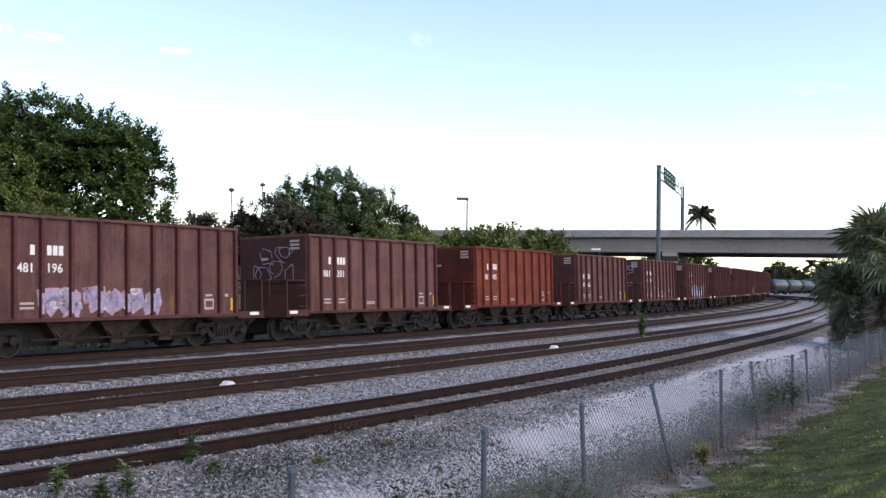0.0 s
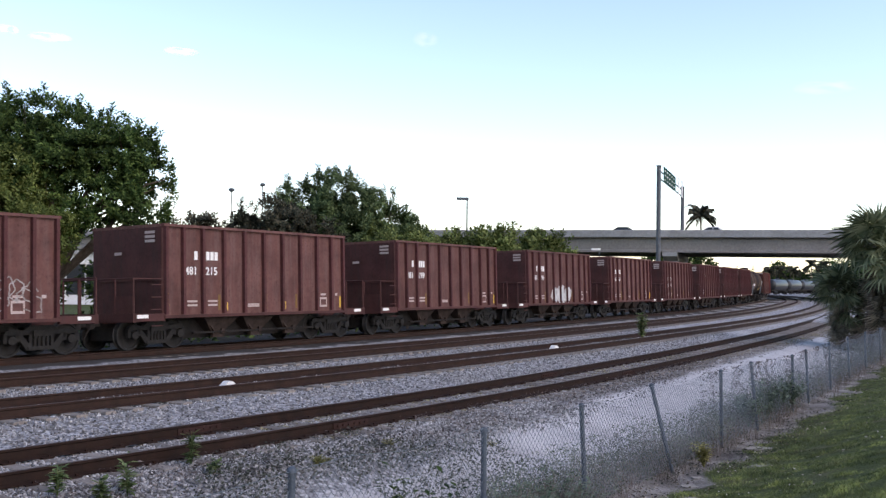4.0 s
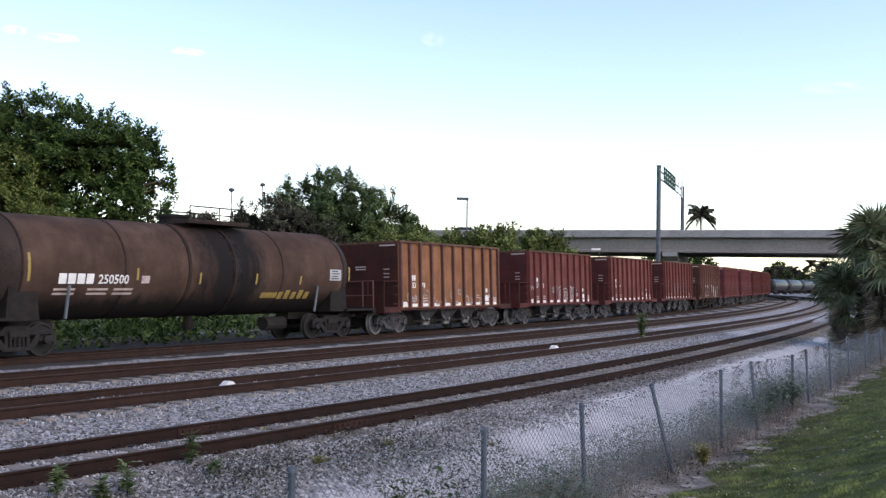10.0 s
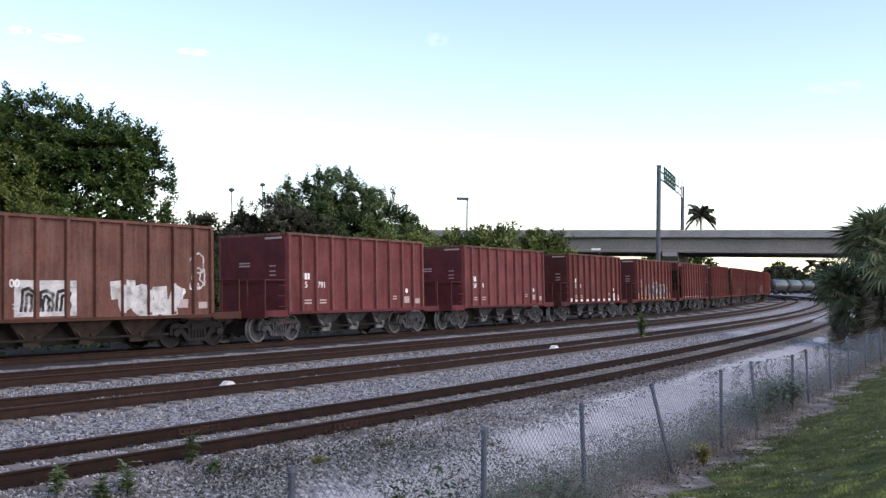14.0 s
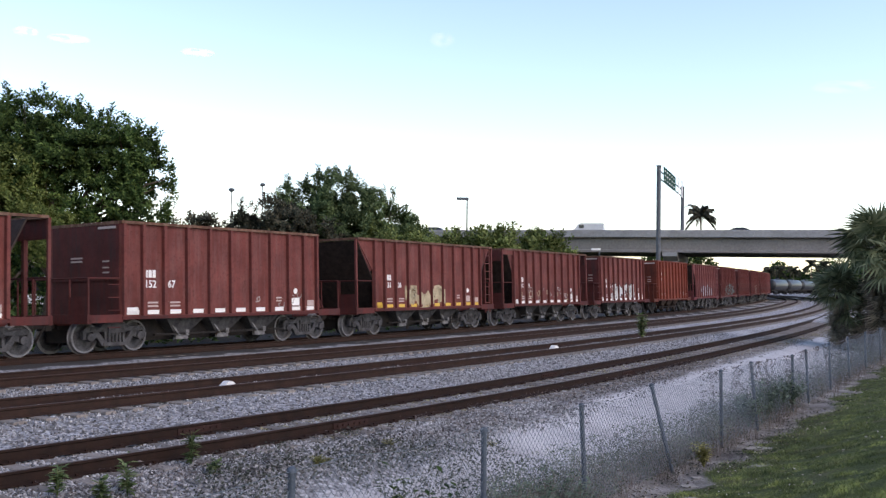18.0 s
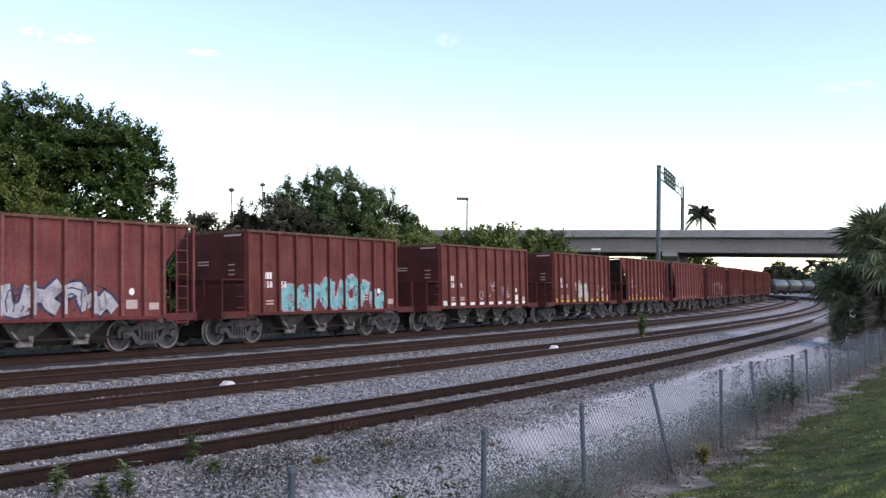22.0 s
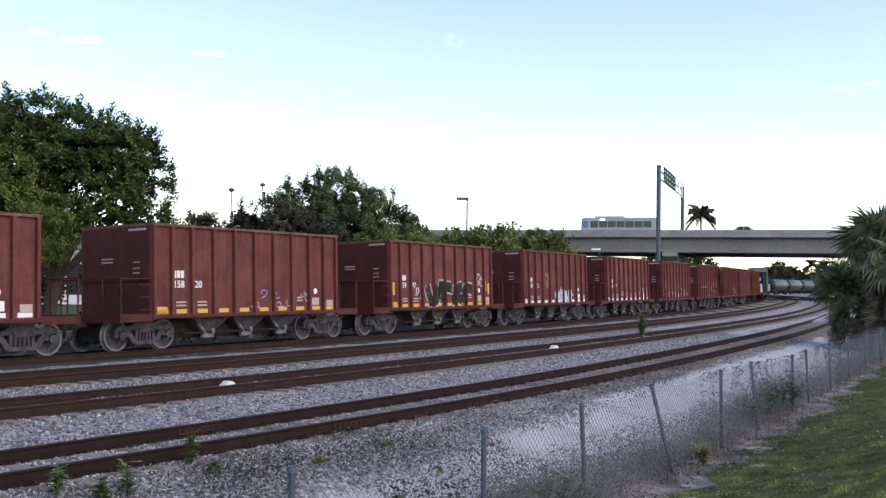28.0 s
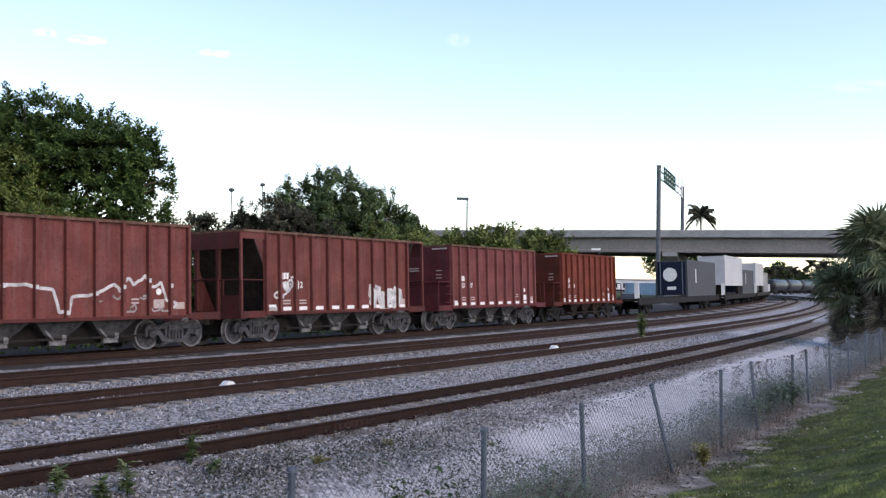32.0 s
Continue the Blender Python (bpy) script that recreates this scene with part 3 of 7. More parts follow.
def build_stones():
    """Loose ballast stones, the nearest ones, as one heap."""
    oct_v = np.array([(1, 0, 0), (0, 1, 0), (-1, 0, 0), (0, -1, 0), (0, 0, 1), (0, 0, -1)], float)
    oct_f = [(0, 1, 4), (1, 2, 4), (2, 3, 4), (3, 0, 4), (1, 0, 5), (2, 1, 5), (3, 2, 5), (0, 3, 5)]
    v, f = [], []
    n = 0
    while n < 82000:
        s, o = 2 + 48 * rng.random() ** 1.3, rng.uniform(2.2, 17.0)
        if n > 58000:
            s = rng.uniform(4.0, 20.0)
            o = off_near(s) + rng.uniform(-0.6, 3.4)
        x, y, _ = on_line(s, o)
        if y < 8 or abs(x / y) > 0.5 or (o > off_near(s) + 1.8 - 0.7 * smooth(20, 28, s) and rng.random() < 0.35 + 0.4 * smooth(20, 28, s) + (o - off_near(s) - 1.8) * 0.7):
            continue
        z = ground_z(x, y)
        r = rng.uniform(0.015, 0.032)
        q = Euler(rng.uniform(0, 6.28, 3)).to_matrix()
        sc = rng.uniform(0.6, 1.25, (6, 1)) * r
        P = (oct_v * sc) @ np.array(q) + (x, y, z + r * 0.45)
        k = len(v)
        v += P.tolist()
        f += [(a + k, b + k, c + k) for a, b, c in oct_f]
        n += 1
    m, nn, l, b = mat("ballast_stone", 0.9)
    g = nn.new("ShaderNodeNewGeometry")
    l.new(ramp(nn, l, g.outputs["Random Per Island"], [(0, (0.06, 0.06, 0.061)), (0.45, (0.2, 0.2, 0.205)), (0.85, (0.35, 0.348, 0.354)), (1, (0.5, 0.495, 0.495))]), b.inputs["Base Color"])
    thing("ballast_stones", "loose angular grey ballast stones between the tracks", "gravel", data=raw_mesh("ballast_stones", v, f, m), kind="stuff")


build_stones()


def build_grass():
    pts, hs, ws = [], [], []
    n = 0
    while n < 150000:
        y = 6 + 36 * rng.random() ** 1.5
        x = y * rng.uniform(0.16, 0.5)
        fd, _ = fence_side(x, y)
        fd += 0.9 * noise.noise(Vector((x * 0.8, y * 0.8, 2.0))) + 0.5 * noise.noise(Vector((x * 2.1, y * 2.1, 6.0)))
        c = noise.noise(Vector((x * 1.9, y * 1.9, 8.0)))
        if fd < 0.55 or rng.random() > 0.35 + smooth(0.5, 1.2, fd) or noise.noise(Vector((x * 0.9, y * 0.9, 3.0))) + 0.35 * c < -0.42:
            continue
        pts.append((x, y, ground_z(x, y) - 0.01))
        hs.append(rng.uniform(0.02, 0.05) * max(0.35, 1.2 + 1.6 * c))
        ws.append(rng.uniform(0.005, 0.012))
        n += 1
    thing("lawn_grass", "short rough green grass on the bank", "grass", data=blades(pts, hs, ws, 1.7, M_GRASS, "lawn_grass"), kind="stuff")


build_grass()


def weed_plant(name, label, x, y, h, spread, count, leaf, material, stem_mat=None):
    """A weed: thin stems with alternate leaves."""
    z = ground_z(x, y)
    plant = thing(name, label, "weed", pose(x, y, z))
    g = Geo()
    v, f = [], []
    for i in range(count):
        a, lean = rng.uniform(0, 6.28), rng.uniform(0.1, 1.0) * spread
        hh = h * rng.uniform(0.6, 1.0)
        top = Vector((math.cos(a) * lean, math.sin(a) * lean, hh))
        mid = Vector((top.x * 0.35, top.y * 0.35, hh * 0.55))
        g.tube((0, 0, -0.03), mid, 0.006, 4).tube(mid, top, 0.005, 4, 0.002)
        for j in range(int(6 + hh * 14)):
            t = rng.uniform(0.18, 1.0)
            p = mid * (t / 0.55) if t < 0.55 else mid.lerp(top, (t - 0.55) / 0.45)
            b = rng.uniform(0, 6.28)
            d = Vector((math.cos(b), math.sin(b), rng.uniform(-0.2, 0.8))).normalized()
            s = Vector((-math.sin(b), math.cos(b), 0))
            ln = leaf * rng.uniform(0.6, 1.2)
            k = len(v)
            v += [tuple(p), tuple(p + d * ln * 0.5 + s * ln * 0.22), tuple(p + d * ln + Vector((0, 0, -ln * 0.15))), tuple(p + d * ln * 0.5 - s * ln * 0.22)]
            f += [(k, k + 1, k + 2), (k, k + 2, k + 3)]
    tagged(part("stem", g.mesh("stem", stem_mat or material), plant), kind="stuff")
    part("foliage", raw_mesh("foliage", v, f, material), plant)
    return plant


for x, y, h in ((-4.45, 12.1, 0.42), (-3.95, 12.15, 0.32), (-3.75, 12.5, 0.46), (-3.4, 14.2, 0.5), (-2.98, 13.8, 0.2), (-4.3, 14.6, 0.08)):
    weed_plant("upright_weed", "bright green upright weed growing from the ballast", x, y, h, 0.06, 8, 0.14, M_WEED)
weed_plant("tall_weed", "tall green weed growing between two tracks", 8.5, 44.0, 1.2, 0.35, 16, 0.22, M_WEED)
weed_plant("yellow_weed", "low yellowish weed clump on the ballast", -1.75, 15.0, 0.12, 0.22, 34, 0.06, M_YELLOW_WEED)
weed_plant("yellow_weed", "low yellowish weed clump on the ballast", -0.81, 16.6, 0.1, 0.2, 18, 0.05, M_YELLOW_WEED)
weed_plant("yellow_weed", "low yellowish weed clump on the ballast", 0.9, 17.9, 0.1, 0.2, 14, 0.05, M_YELLOW_WEED)
weed_plant("dark_sprig", "dark leafy sprig pushing through the fence", 0.02, 10.9, 1.75, 0.4, 10, 0.14, M_LEAF)
weed_plant("dark_sprig", "dark leafy sprig pushing through the fence", -0.35, 10.7, 1.65, 0.3, 7, 0.12, M_LEAF)
for x, y, h, sp, c in ((0.95, 13.3, 0.95, 0.55, 26), (1.45, 13.9, 1.0, 0.6, 28), (1.9, 14.3, 0.8, 0.5, 20), (1.2, 12.7, 0.9, 0.5, 18)):
    weed_plant("grey_weed_bush", "grey-green leafy weed behind the fence", x, y, h, sp, c * 2, 0.1, M_BUSH_GREY, M_DRY)
for x, y, h, sp in ((7.3, 24.6, 0.85, 0.7), (7.95, 25.6, 1.15, 0.8), (8.7, 26.9, 1.0, 0.75), (9.3, 27.8, 0.8, 0.6)):
    weed_plant("green_bush", "dull dark green bush grown into the fence", x, y, h, sp, 40, 0.15, M_BUSH_GREY)
weed_plant("green_bush", "small green bush at the foot of the fence", 5.0, 19.7, 0.5, 0.3, 22, 0.12, M_YELLOW_WEED)


def leaves(points, sizes, flat, material, name):
    """Many small loose leaves as one mesh; flat: 1 lies on the ground, 0 turns any way."""
    v, f = [], []
    for (x, y, z), r in zip(points, sizes):
        a = rng.uniform(0, 6.28)
        d = Vector((math.cos(a), math.sin(a), rng.normal() * (1 - flat))).normalized()
        s = d.cross(Vector((rng.normal() * (1 - flat), rng.normal() * (1 - flat), 1.0))).normalized()
        c = Vector((x, y, z))
        k = len(v)
        v += [tuple(c - d * r), tuple(c + s * r * 0.5), tuple(c + d * r), tuple(c - s * r * 0.5)]
        f.append((k, k + 1, k + 2, k + 3))
    return raw_mesh(name, v, f, material)


def fence_strip(count, ulo, uhi, lo, hi, scale, cut, seed):
    """Scattered spots beside the fence, u along it and d across, where a patchy noise exceeds cut."""
    out = []
    while len(out) < count:
        u, d = ulo + (uhi - ulo) * rng.random() ** 1.3, rng.uniform(lo, hi)
        p, q = fence_at(u), fence_at(u + 1)
        t = math.hypot(q[0] - p[0], q[1] - p[1])
        x, y = p[0] + (q[1] - p[1]) / t * d, p[1] - (q[0] - p[0]) / t * d
        c = noise.noise(Vector((x * scale, y * scale, seed))) + 0.4 * noise.noise(Vector((x * scale * 3, y * scale * 3, seed)))
        if c > cut + 0.2 * rng.random():
            out.append((x, y, ground_z(x, y), c - cut))
    return out


def build_weeds():
    """Leafy grey-green and dry brown growth along the fence, litter on the sand, the shoulder and the bank."""
    for name, label, material, count, ulo, uhi, lo, hi, cut, top, size in (
            ("green_weeds", "grey-green leafy weeds along the foot of the fence", M_GREY_WEED, 44000, 5, 46, -1.1, 0.1, -0.35, 0.6, 0.02),
            ("brown_weeds", "dry brown weeds along the foot of the fence", M_DRY_DARK, 14000, 5, 46, -0.9, 0.2, -0.25, 0.42, 0.015),
            ("low_creepers", "dark leafy creepers over the ground behind the fence", M_DULL_WEED, 15000, -4, 8.5, -3.4, -0.1, -0.15, 0.4, 0.024)):
        pts = fence_strip(count, ulo, uhi, lo, hi, 0.7, cut, lo)
        thing(name, label, "weeds", data=leaves([(x, y, z + top * rng.random() * min(1.0, 0.35 + c * 1.6)) for x, y, z, c in pts], [size * rng.uniform(0.6, 1.5) for _ in pts], 0.15, material, name), kind="stuff")
    r = np.random.default_rng(77)
    vine = []
    while len(vine) < 5500:
        s = 6 + 26 * r.random()
        x, y, _ = on_line(s, off_near(s) + 1.75 + 0.45 * r.normal() - 0.02 * (s - 10))
        if noise.noise(Vector((x * 0.9, y * 0.9, 5.0))) > -0.25 + 0.3 * r.random():
            vine.append((x, y, ground_z(x, y) + 0.02 + 0.1 * r.random()))
    thing("dry_vines", "tangle of dry brown vines at the foot of the ballast", "weeds", data=leaves(vine, [0.026 * r.uniform(0.6, 1.6) for _ in vine], 0.6, M_VINE, "dry_vines"), kind="stuff")
    climb = []
    while len(climb) < 4200:
        u = 13 + 24 * r.random()
        d = 0.85 * r.random() ** 1.4
        if noise.noise(Vector((u * 1.7, d * 0.9, 3.0))) + 0.5 * noise.noise(Vector((u * 6.0, d * 2.0, 8.0))) > 0.02 + 0.25 * d:
            x, y = fence_at(u)
            climb.append((x - 0.06 + 0.04 * r.normal(), y + 0.03, fence_top(u) - 0.03 - d))
    thing("climbing_vine", "dry brown vine hanging in the chain-link fence", "weeds", data=leaves(climb, [0.02 * r.uniform(0.6, 1.7) for _ in climb], 0.1, M_VINE, "climbing_vine"), kind="stuff")
    stalks = fence_strip(5000, 4, 46, -0.9, 0.3, 0.9, -0.2, 4.0)
    thing("weed_stalks", "thin dry weed stalks along the fence", "weeds", data=blades([p[:3] for p in stalks], [rng.uniform(0.15, 0.5) for _ in stalks], [rng.uniform(0.004, 0.01) for _ in stalks], 0.7, M_DRY_DARK, "weed_stalks"), kind="stuff")
    for name, label, material, count, ulo, uhi, lo, hi, cut, size in (
            ("sand_litter", "dark specks of dead leaf scattered over white sand", M_DRY_DARK, 4000, -6, 46, -4.6, -0.3, -0.3, 0.014),
            ("shoulder_litter", "dry brown and yellow litter on the ballast shoulder", M_STRAW, 7000, 6, 60, -5.6, -3.9, -0.25, 0.04),
            # dead leaves, laid densely to put the weeds' shade on the strip as well
            ("dark_litter", "dark brown dead leaves that also put shade on the earth by the fence", M_LEAF_DULL, 5000, 3, 44, -0.3, 1.1, -0.3, 0.03),
            ("leaf_litter", "pale dry leaves and crumbs on bare earth by the grass", M_LITTER, 2600, 4, 40, -0.1, 1.2, -0.2, 0.022),
            ("fallen_leaves", "pale fallen leaves scattered over the grass", M_LITTER, 1100, 2, 40, 1.2, 7.0, -0.1, 0.026)):
        pts = fence_strip(count, ulo, uhi, lo, hi, 0.8, cut, lo + 3)
        up = 0.05 if name == "fallen_leaves" else 0.015
        thing(name, label, "litter", data=leaves([(x, y, z + up + 0.02 * rng.random()) for x, y, z, c in pts], [size * rng.uniform(0.5, 1.5) for _ in pts], 0.7, material, name), kind="stuff")


M_DULL_WEED = leaf_material("dull_grey_weed", (0.045, 0.052, 0.043), (0.09, 0.1, 0.083), (0.15, 0.16, 0.135), 0.9)
M_DRY_DARK = leaf_material("dry_brown_weed", (0.11, 0.09, 0.075), (0.16, 0.13, 0.11), (0.24, 0.2, 0.175), 0.9)
M_STRAW = leaf_material("straw_litter", (0.08, 0.07, 0.045), (0.2, 0.165, 0.1), (0.36, 0.33, 0.2), 0.9)
M_VINE = leaf_material("dry_vine", (0.07, 0.06, 0.058), (0.13, 0.112, 0.107), (0.22, 0.19, 0.18), 0.9)
build_weeds()


def marker(x, y, z):
    """A small white-painted wedge lying by the rail."""
    g = Geo().prism([(-0.26, 0.0), (0.26, 0.0), (0.17, 0.1), (0.05, 0.19), (-0.06, 0.19), (-0.17, 0.1)], -0.09, 0.09, "y")
    thing("white_marker", "white-painted metal marker fixed beside the rail", "rail marker", pose(x, y, z, 0, 0, 50), g.mesh("white_marker", M_WHITE))


scrap = Geo().prism([(-0.07, -0.04), (0.06, -0.05), (0.08, 0.03), (-0.05, 0.05)], 0.0, 0.012)
thing("paper_scrap", "small crumpled white paper scrap on the ballast", "litter", pose(-6.6, 18.9, ground_z(-6.6, 18.9) + 0.03, 12, -8, 20), scrap.mesh("paper_scrap", M_WHITE))
marker(-4.6, 22.4, -0.2)
marker(3.96, 36.4, -0.2)


def slab(x, y, sx, sy, turn):
    pts = [(sx * math.cos(i * 0.785) * rng.uniform(0.7, 1.1), sy * math.sin(i * 0.785) * rng.uniform(0.7, 1.1)) for i in range(8)]
    g = Geo().prism(pts, -0.1, 0.025)
    thing("concrete_slab", "broken pale concrete slab lying by the fence", "rubble", pose(x, y, ground_z(x, y) - 0.005, 2, 3, turn), g.mesh("concrete_slab", M_SLAB))


M_SLAB = surface("pale_broken_concrete", (0.2, 0.18, 0.155), (0.4, 0.375, 0.34), 4, 30, 0.9, dirt=(0.16, 0.13, 0.1))
for a_ in ((3.45, 15.9, 0.5, 0.3, 30), (4.0, 16.4, 0.22, 0.16, 70), (6.75, 21.9, 0.4, 0.22, 30), (4.3, 17.9, 0.2, 0.14, 10), (4.6, 18.6, 0.15, 0.1, 50), (9.6, 26.8, 0.26, 0.14, 40)):
    slab(*a_)
# ---- the goods train ----
SPEED = 17.1
TOP, SILL, HALF_W, HALF_L, END = 3.74, 1.02, 1.575, 4.4, 5.56


def along(s_mid, span=8.5):
    """Pose of a wagon whose middle stands s_mid metres along its track; x points back along the train, -y to the camera."""
    xa, ya, _ = on_line(s_mid - span / 2)
    xb, yb, _ = on_line(s_mid + span / 2)
    return pose((xa + xb) / 2, (ya + yb) / 2, 0.0, 0, 0, math.degrees(math.atan2(yb - ya, xb - xa))) @ pose(0, 0, 0, -2.2)


MOVING = []


def wheel_mesh(m):
    g = Geo().lathe([(0.05, -0.07), (0.11, -0.07), (0.13, -0.05), (0.3, -0.01), (0.385, -0.02), (0.395, -0.065), (0.448, -0.065), (0.456, 0.0), (0.458, 0.05), (0.485, 0.06), (0.485, 0.085), (0.39, 0.085), (0.38, 0.04), (0.12, 0.06), (0.05, 0.08)], 28)
    me = g.mesh("wheel", m, True)
    me.materials.append(M_TREAD if m is M_TRUCK_DUST else M_TREAD_DARK)
    for p in me.polygons:
        c = p.center
        if math.hypot(c.x, c.z) > 0.38:
            p.material_index = 1
    return me


def frame_mesh(m):
    """Cast side frame of a truck: arched top, two pedestals, a window with springs."""
    g = Geo().prism([(-1.08, 0.6), (-1.06, 0.7), (-0.93, 0.76), (-0.52, 0.72), (-0.36, 0.84), (0.36, 0.84), (0.52, 0.72), (0.93, 0.76), (1.06, 0.7), (1.08, 0.6)], -1.02, -0.9, "y")
    for sg in (-1, 1):
        g.box(min(sg * 1.12, sg * 1.01), max(sg * 1.12, sg * 1.01), -1.03, -0.9, 0.4, 0.64).box(min(sg * 0.77, sg * 0.66), max(sg * 0.77, sg * 0.66), -1.03, -0.9, 0.42, 0.64)
        q = [(0.78, 0.62), (0.6, 0.62), (0.32, 0.3), (0.36, 0.2), (0.46, 0.2)]
        g.prism([(sg * x, z) for x, z in (q if sg > 0 else q[::-1])], -1.03, -0.92, "y")
        g.box(min(sg * 0.28, sg * 0.37), max(sg * 0.28, sg * 0.37), -1.02, -0.92, 0.28, 0.66)
        k = len(g.v)
        g.lathe([(0.06, -1.1), (0.12, -1.09), (0.13, -1.02), (0.13, -0.96)], 12).shift((sg * 0.89, 0, 0.458), k)
    g.box(-0.42, 0.42, -1.05, -0.9, 0.19, 0.29)
    for x in (-0.19, -0.065, 0.065, 0.19):
        g.tube((x, -0.99, 0.29), (x, -0.99, 0.58), 0.045, 8)
    g.box(-0.27, 0.27, -1.08, -0.9, 0.56, 0.7)
    return g.mesh("side_frame", m)


KIT = {}


def kit(m):
    if m.name not in KIT:
        fr = frame_mesh(m)
        KIT[m.name] = {
            "wheel": wheel_mesh(m), "frame": fr,
            "axle": Geo().tube((0, -0.9, 0), (0, 0.9, 0), 0.08, 10).mesh("axle", M_UNDER),
            "bolster": Geo().box(-0.2, 0.2, -1.0, 1.0, 0.5, 0.78).box(-0.3, 0.3, -0.3, 0.3, 0.78, 0.95).mesh("bolster", m),
            "coupler": Geo().box(-0.75, 0.1, -0.12, 0.12, 0.72, 0.92).box(-0.95, -0.7, -0.2, 0.2, 0.66, 0.98, 0.05).tube((-0.5, -0.35, 0.8), (-0.75, -0.3, 0.35), 0.03, 6).mesh("coupler", M_UNDER),
        }
    return KIT[m.name]


def truck(parent, x, m):
    k = kit(m)
    t = part("truck", k["bolster"], parent, pose(x, 0, 0))
    part("side_frame", k["frame"], t)
    part("side_frame", k["frame"], t, pose(0, 0, 0, 0, 0, 180))
    for ax in (-0.89, 0.89):
        part("wheel", k["wheel"], t, pose(ax, -0.74, 0.458))
        part("wheel", k["wheel"], t, pose(ax, 0.74, 0.458, 0, 0, 180))
        part("axle", k["axle"], t, pose(ax, 0, 0.458))
    return t


SHAPES = {}
# the end panels of a side are narrower than the rest
_w = [0.8, 0.93, 1.05, 1.07, 1.07, 1.07, 1.07, 1.05, 0.93, 0.8]
RIBS = [-HALF_L + 0.07 + (2 * HALF_L - 0.14) * sum(_w[:i]) / sum(_w) for i in range(11)]


def wagon_shape(kind):
    """The meshes of one kind of hopper wagon, uncoloured. kind: plain, slant (sheared ends) or open (framed ends)."""
    if kind in SHAPES:
        return SHAPES[kind]
    d = {}
    t, w = 0.03, HALF_W
    if kind == "slant":
        side = [(-HALF_L, SILL), (HALF_L, SILL), (HALF_L, 2.5), (END - 0.15, TOP - 0.08), (-END + 0.15, TOP - 0.08), (-HALF_L, 2.5)]
    else:
        side = [(-HALF_L, SILL), (HALF_L, SILL), (HALF_L, TOP - 0.08), (-HALF_L, TOP - 0.08)]
    sheet = Geo().prism(side, -w + 0.1, -w + 0.1 + t, "y")
    seam = HALF_L - 0.02
    d["side_sheet"] = sheet.box(-seam, seam, -w + 0.094, -w + 0.1, 2.5, 2.525)
    if kind == "plain":
        d["end_sheet"] = Geo().box(-t, t, -w + 0.13, w - 0.13, SILL, TOP - 0.08)
        d["end_rib"] = Geo().box(-t - 0.05, -t, -w + 0.13, w - 0.13, 2.05, 2.12)
        rim_l = HALF_L
    else:
        # slope sheet running down under the open end
        d["end_sheet"] = Geo().prism([(-0.55 if kind == "open" else -1.0, TOP - 0.12), (-0.5 if kind == "open" else -0.96, TOP - 0.12), (0.9, SILL), (0.84, SILL)], -w + 0.13, w - 0.13, "y")
        rim_l = END - 0.1
    g = Geo()
    for y in (-w, w - 0.14):
        g.box(-rim_l - 0.03, rim_l + 0.03, y, y + 0.14, TOP - 0.08, TOP)
    for x in (-rim_l - 0.05, rim_l - 0.09):
        g.box(x, x + 0.14, -w + 0.14, w - 0.14, TOP - 0.09, TOP - 0.003)
    d["top_rim"] = g
    d["rib"] = Geo().prism([(-0.055, 0.1), (-0.048, -0.02), (0.048, -0.02), (0.055, 0.1)], SILL + 0.02, TOP - 0.08, "z")
    d["side_sill"] = Geo().box(-HALF_L - 0.02, HALF_L + 0.02, -w - 0.01, -w + 0.12, SILL - 0.09, SILL + 0.0)
    # end platform with its sill, crossbeam, posts and rail
    g = Geo().box(-END, -HALF_L, -w + 0.02, -w + 0.14, 0.86, 1.08).box(-END, -HALF_L, w - 0.14, w - 0.02, 0.86, 1.08)
    g.box(-END - 0.06, -END + 0.06, -w + 0.02, w - 0.02, 0.84, 1.1).box(-END, -HALF_L, -0.3, 0.3, 0.8, 1.08).box(-END, -HALF_L, -w + 0.14, -0.7, 1.04, 1.07)
    d["end_platform"] = g
    g = Geo()
    for y in (-w + 0.06, -0.75, 0.75, w - 0.06):
        g.tube((-END, y, 1.0), (-END, y, 2.1), 0.03, 6)
    g.tube((-END, -w + 0.06, 2.1), (-END, w - 0.06, 2.1), 0.026, 6).tube((-END, -w + 0.06, 2.1), (-HALF_L, -w + 0.1, 2.1), 0.022, 6)
    g.box(-END - 0.02, -END + 0.02, -0.72, -w + 0.1, 1.1, 1.6)
    d["end_rail"] = g
    g = Geo()
    yl = -w + 0.05
    xl = -HALF_L - 0.16 if kind == "plain" else -END + 0.5
    if kind != "plain":
        for x in (xl - 0.22, xl + 0.22):
            g.tube((x, yl, 0.7), (x, yl, TOP - 0.1), 0.022, 6)
        for z in np.arange(0.8, TOP - 0.2, 0.36):
            g.tube((xl - 0.22, yl, z), (xl + 0.22, yl, z), 0.016, 6)
    else:
        g.tube((-HALF_L - 0.5, yl, 0), (-HALF_L - 0.06, yl, 0), 0.016, 6)
    d["ladder"] = g
    if kind != "plain":
        d["corner_post"] = Geo().box(-END - 0.02, -END + 0.07, -0.04, 0.04, 1.0, TOP - 0.06)
    if kind == "open":
        d["end_beam"] = Geo().box(-END - 0.03, -END + 0.05, -w + 0.16, w - 0.16, TOP - 0.62, TOP - 0.08)
        d["end_post"] = Geo().box(-END, -END + 0.12, -0.06, 0.06, 1.0, TOP - 0.6)
        d["corner_brace"] = Geo().box(-END, -HALF_L, -w + 0.05, -w + 0.1, TOP - 0.3, TOP - 0.08)
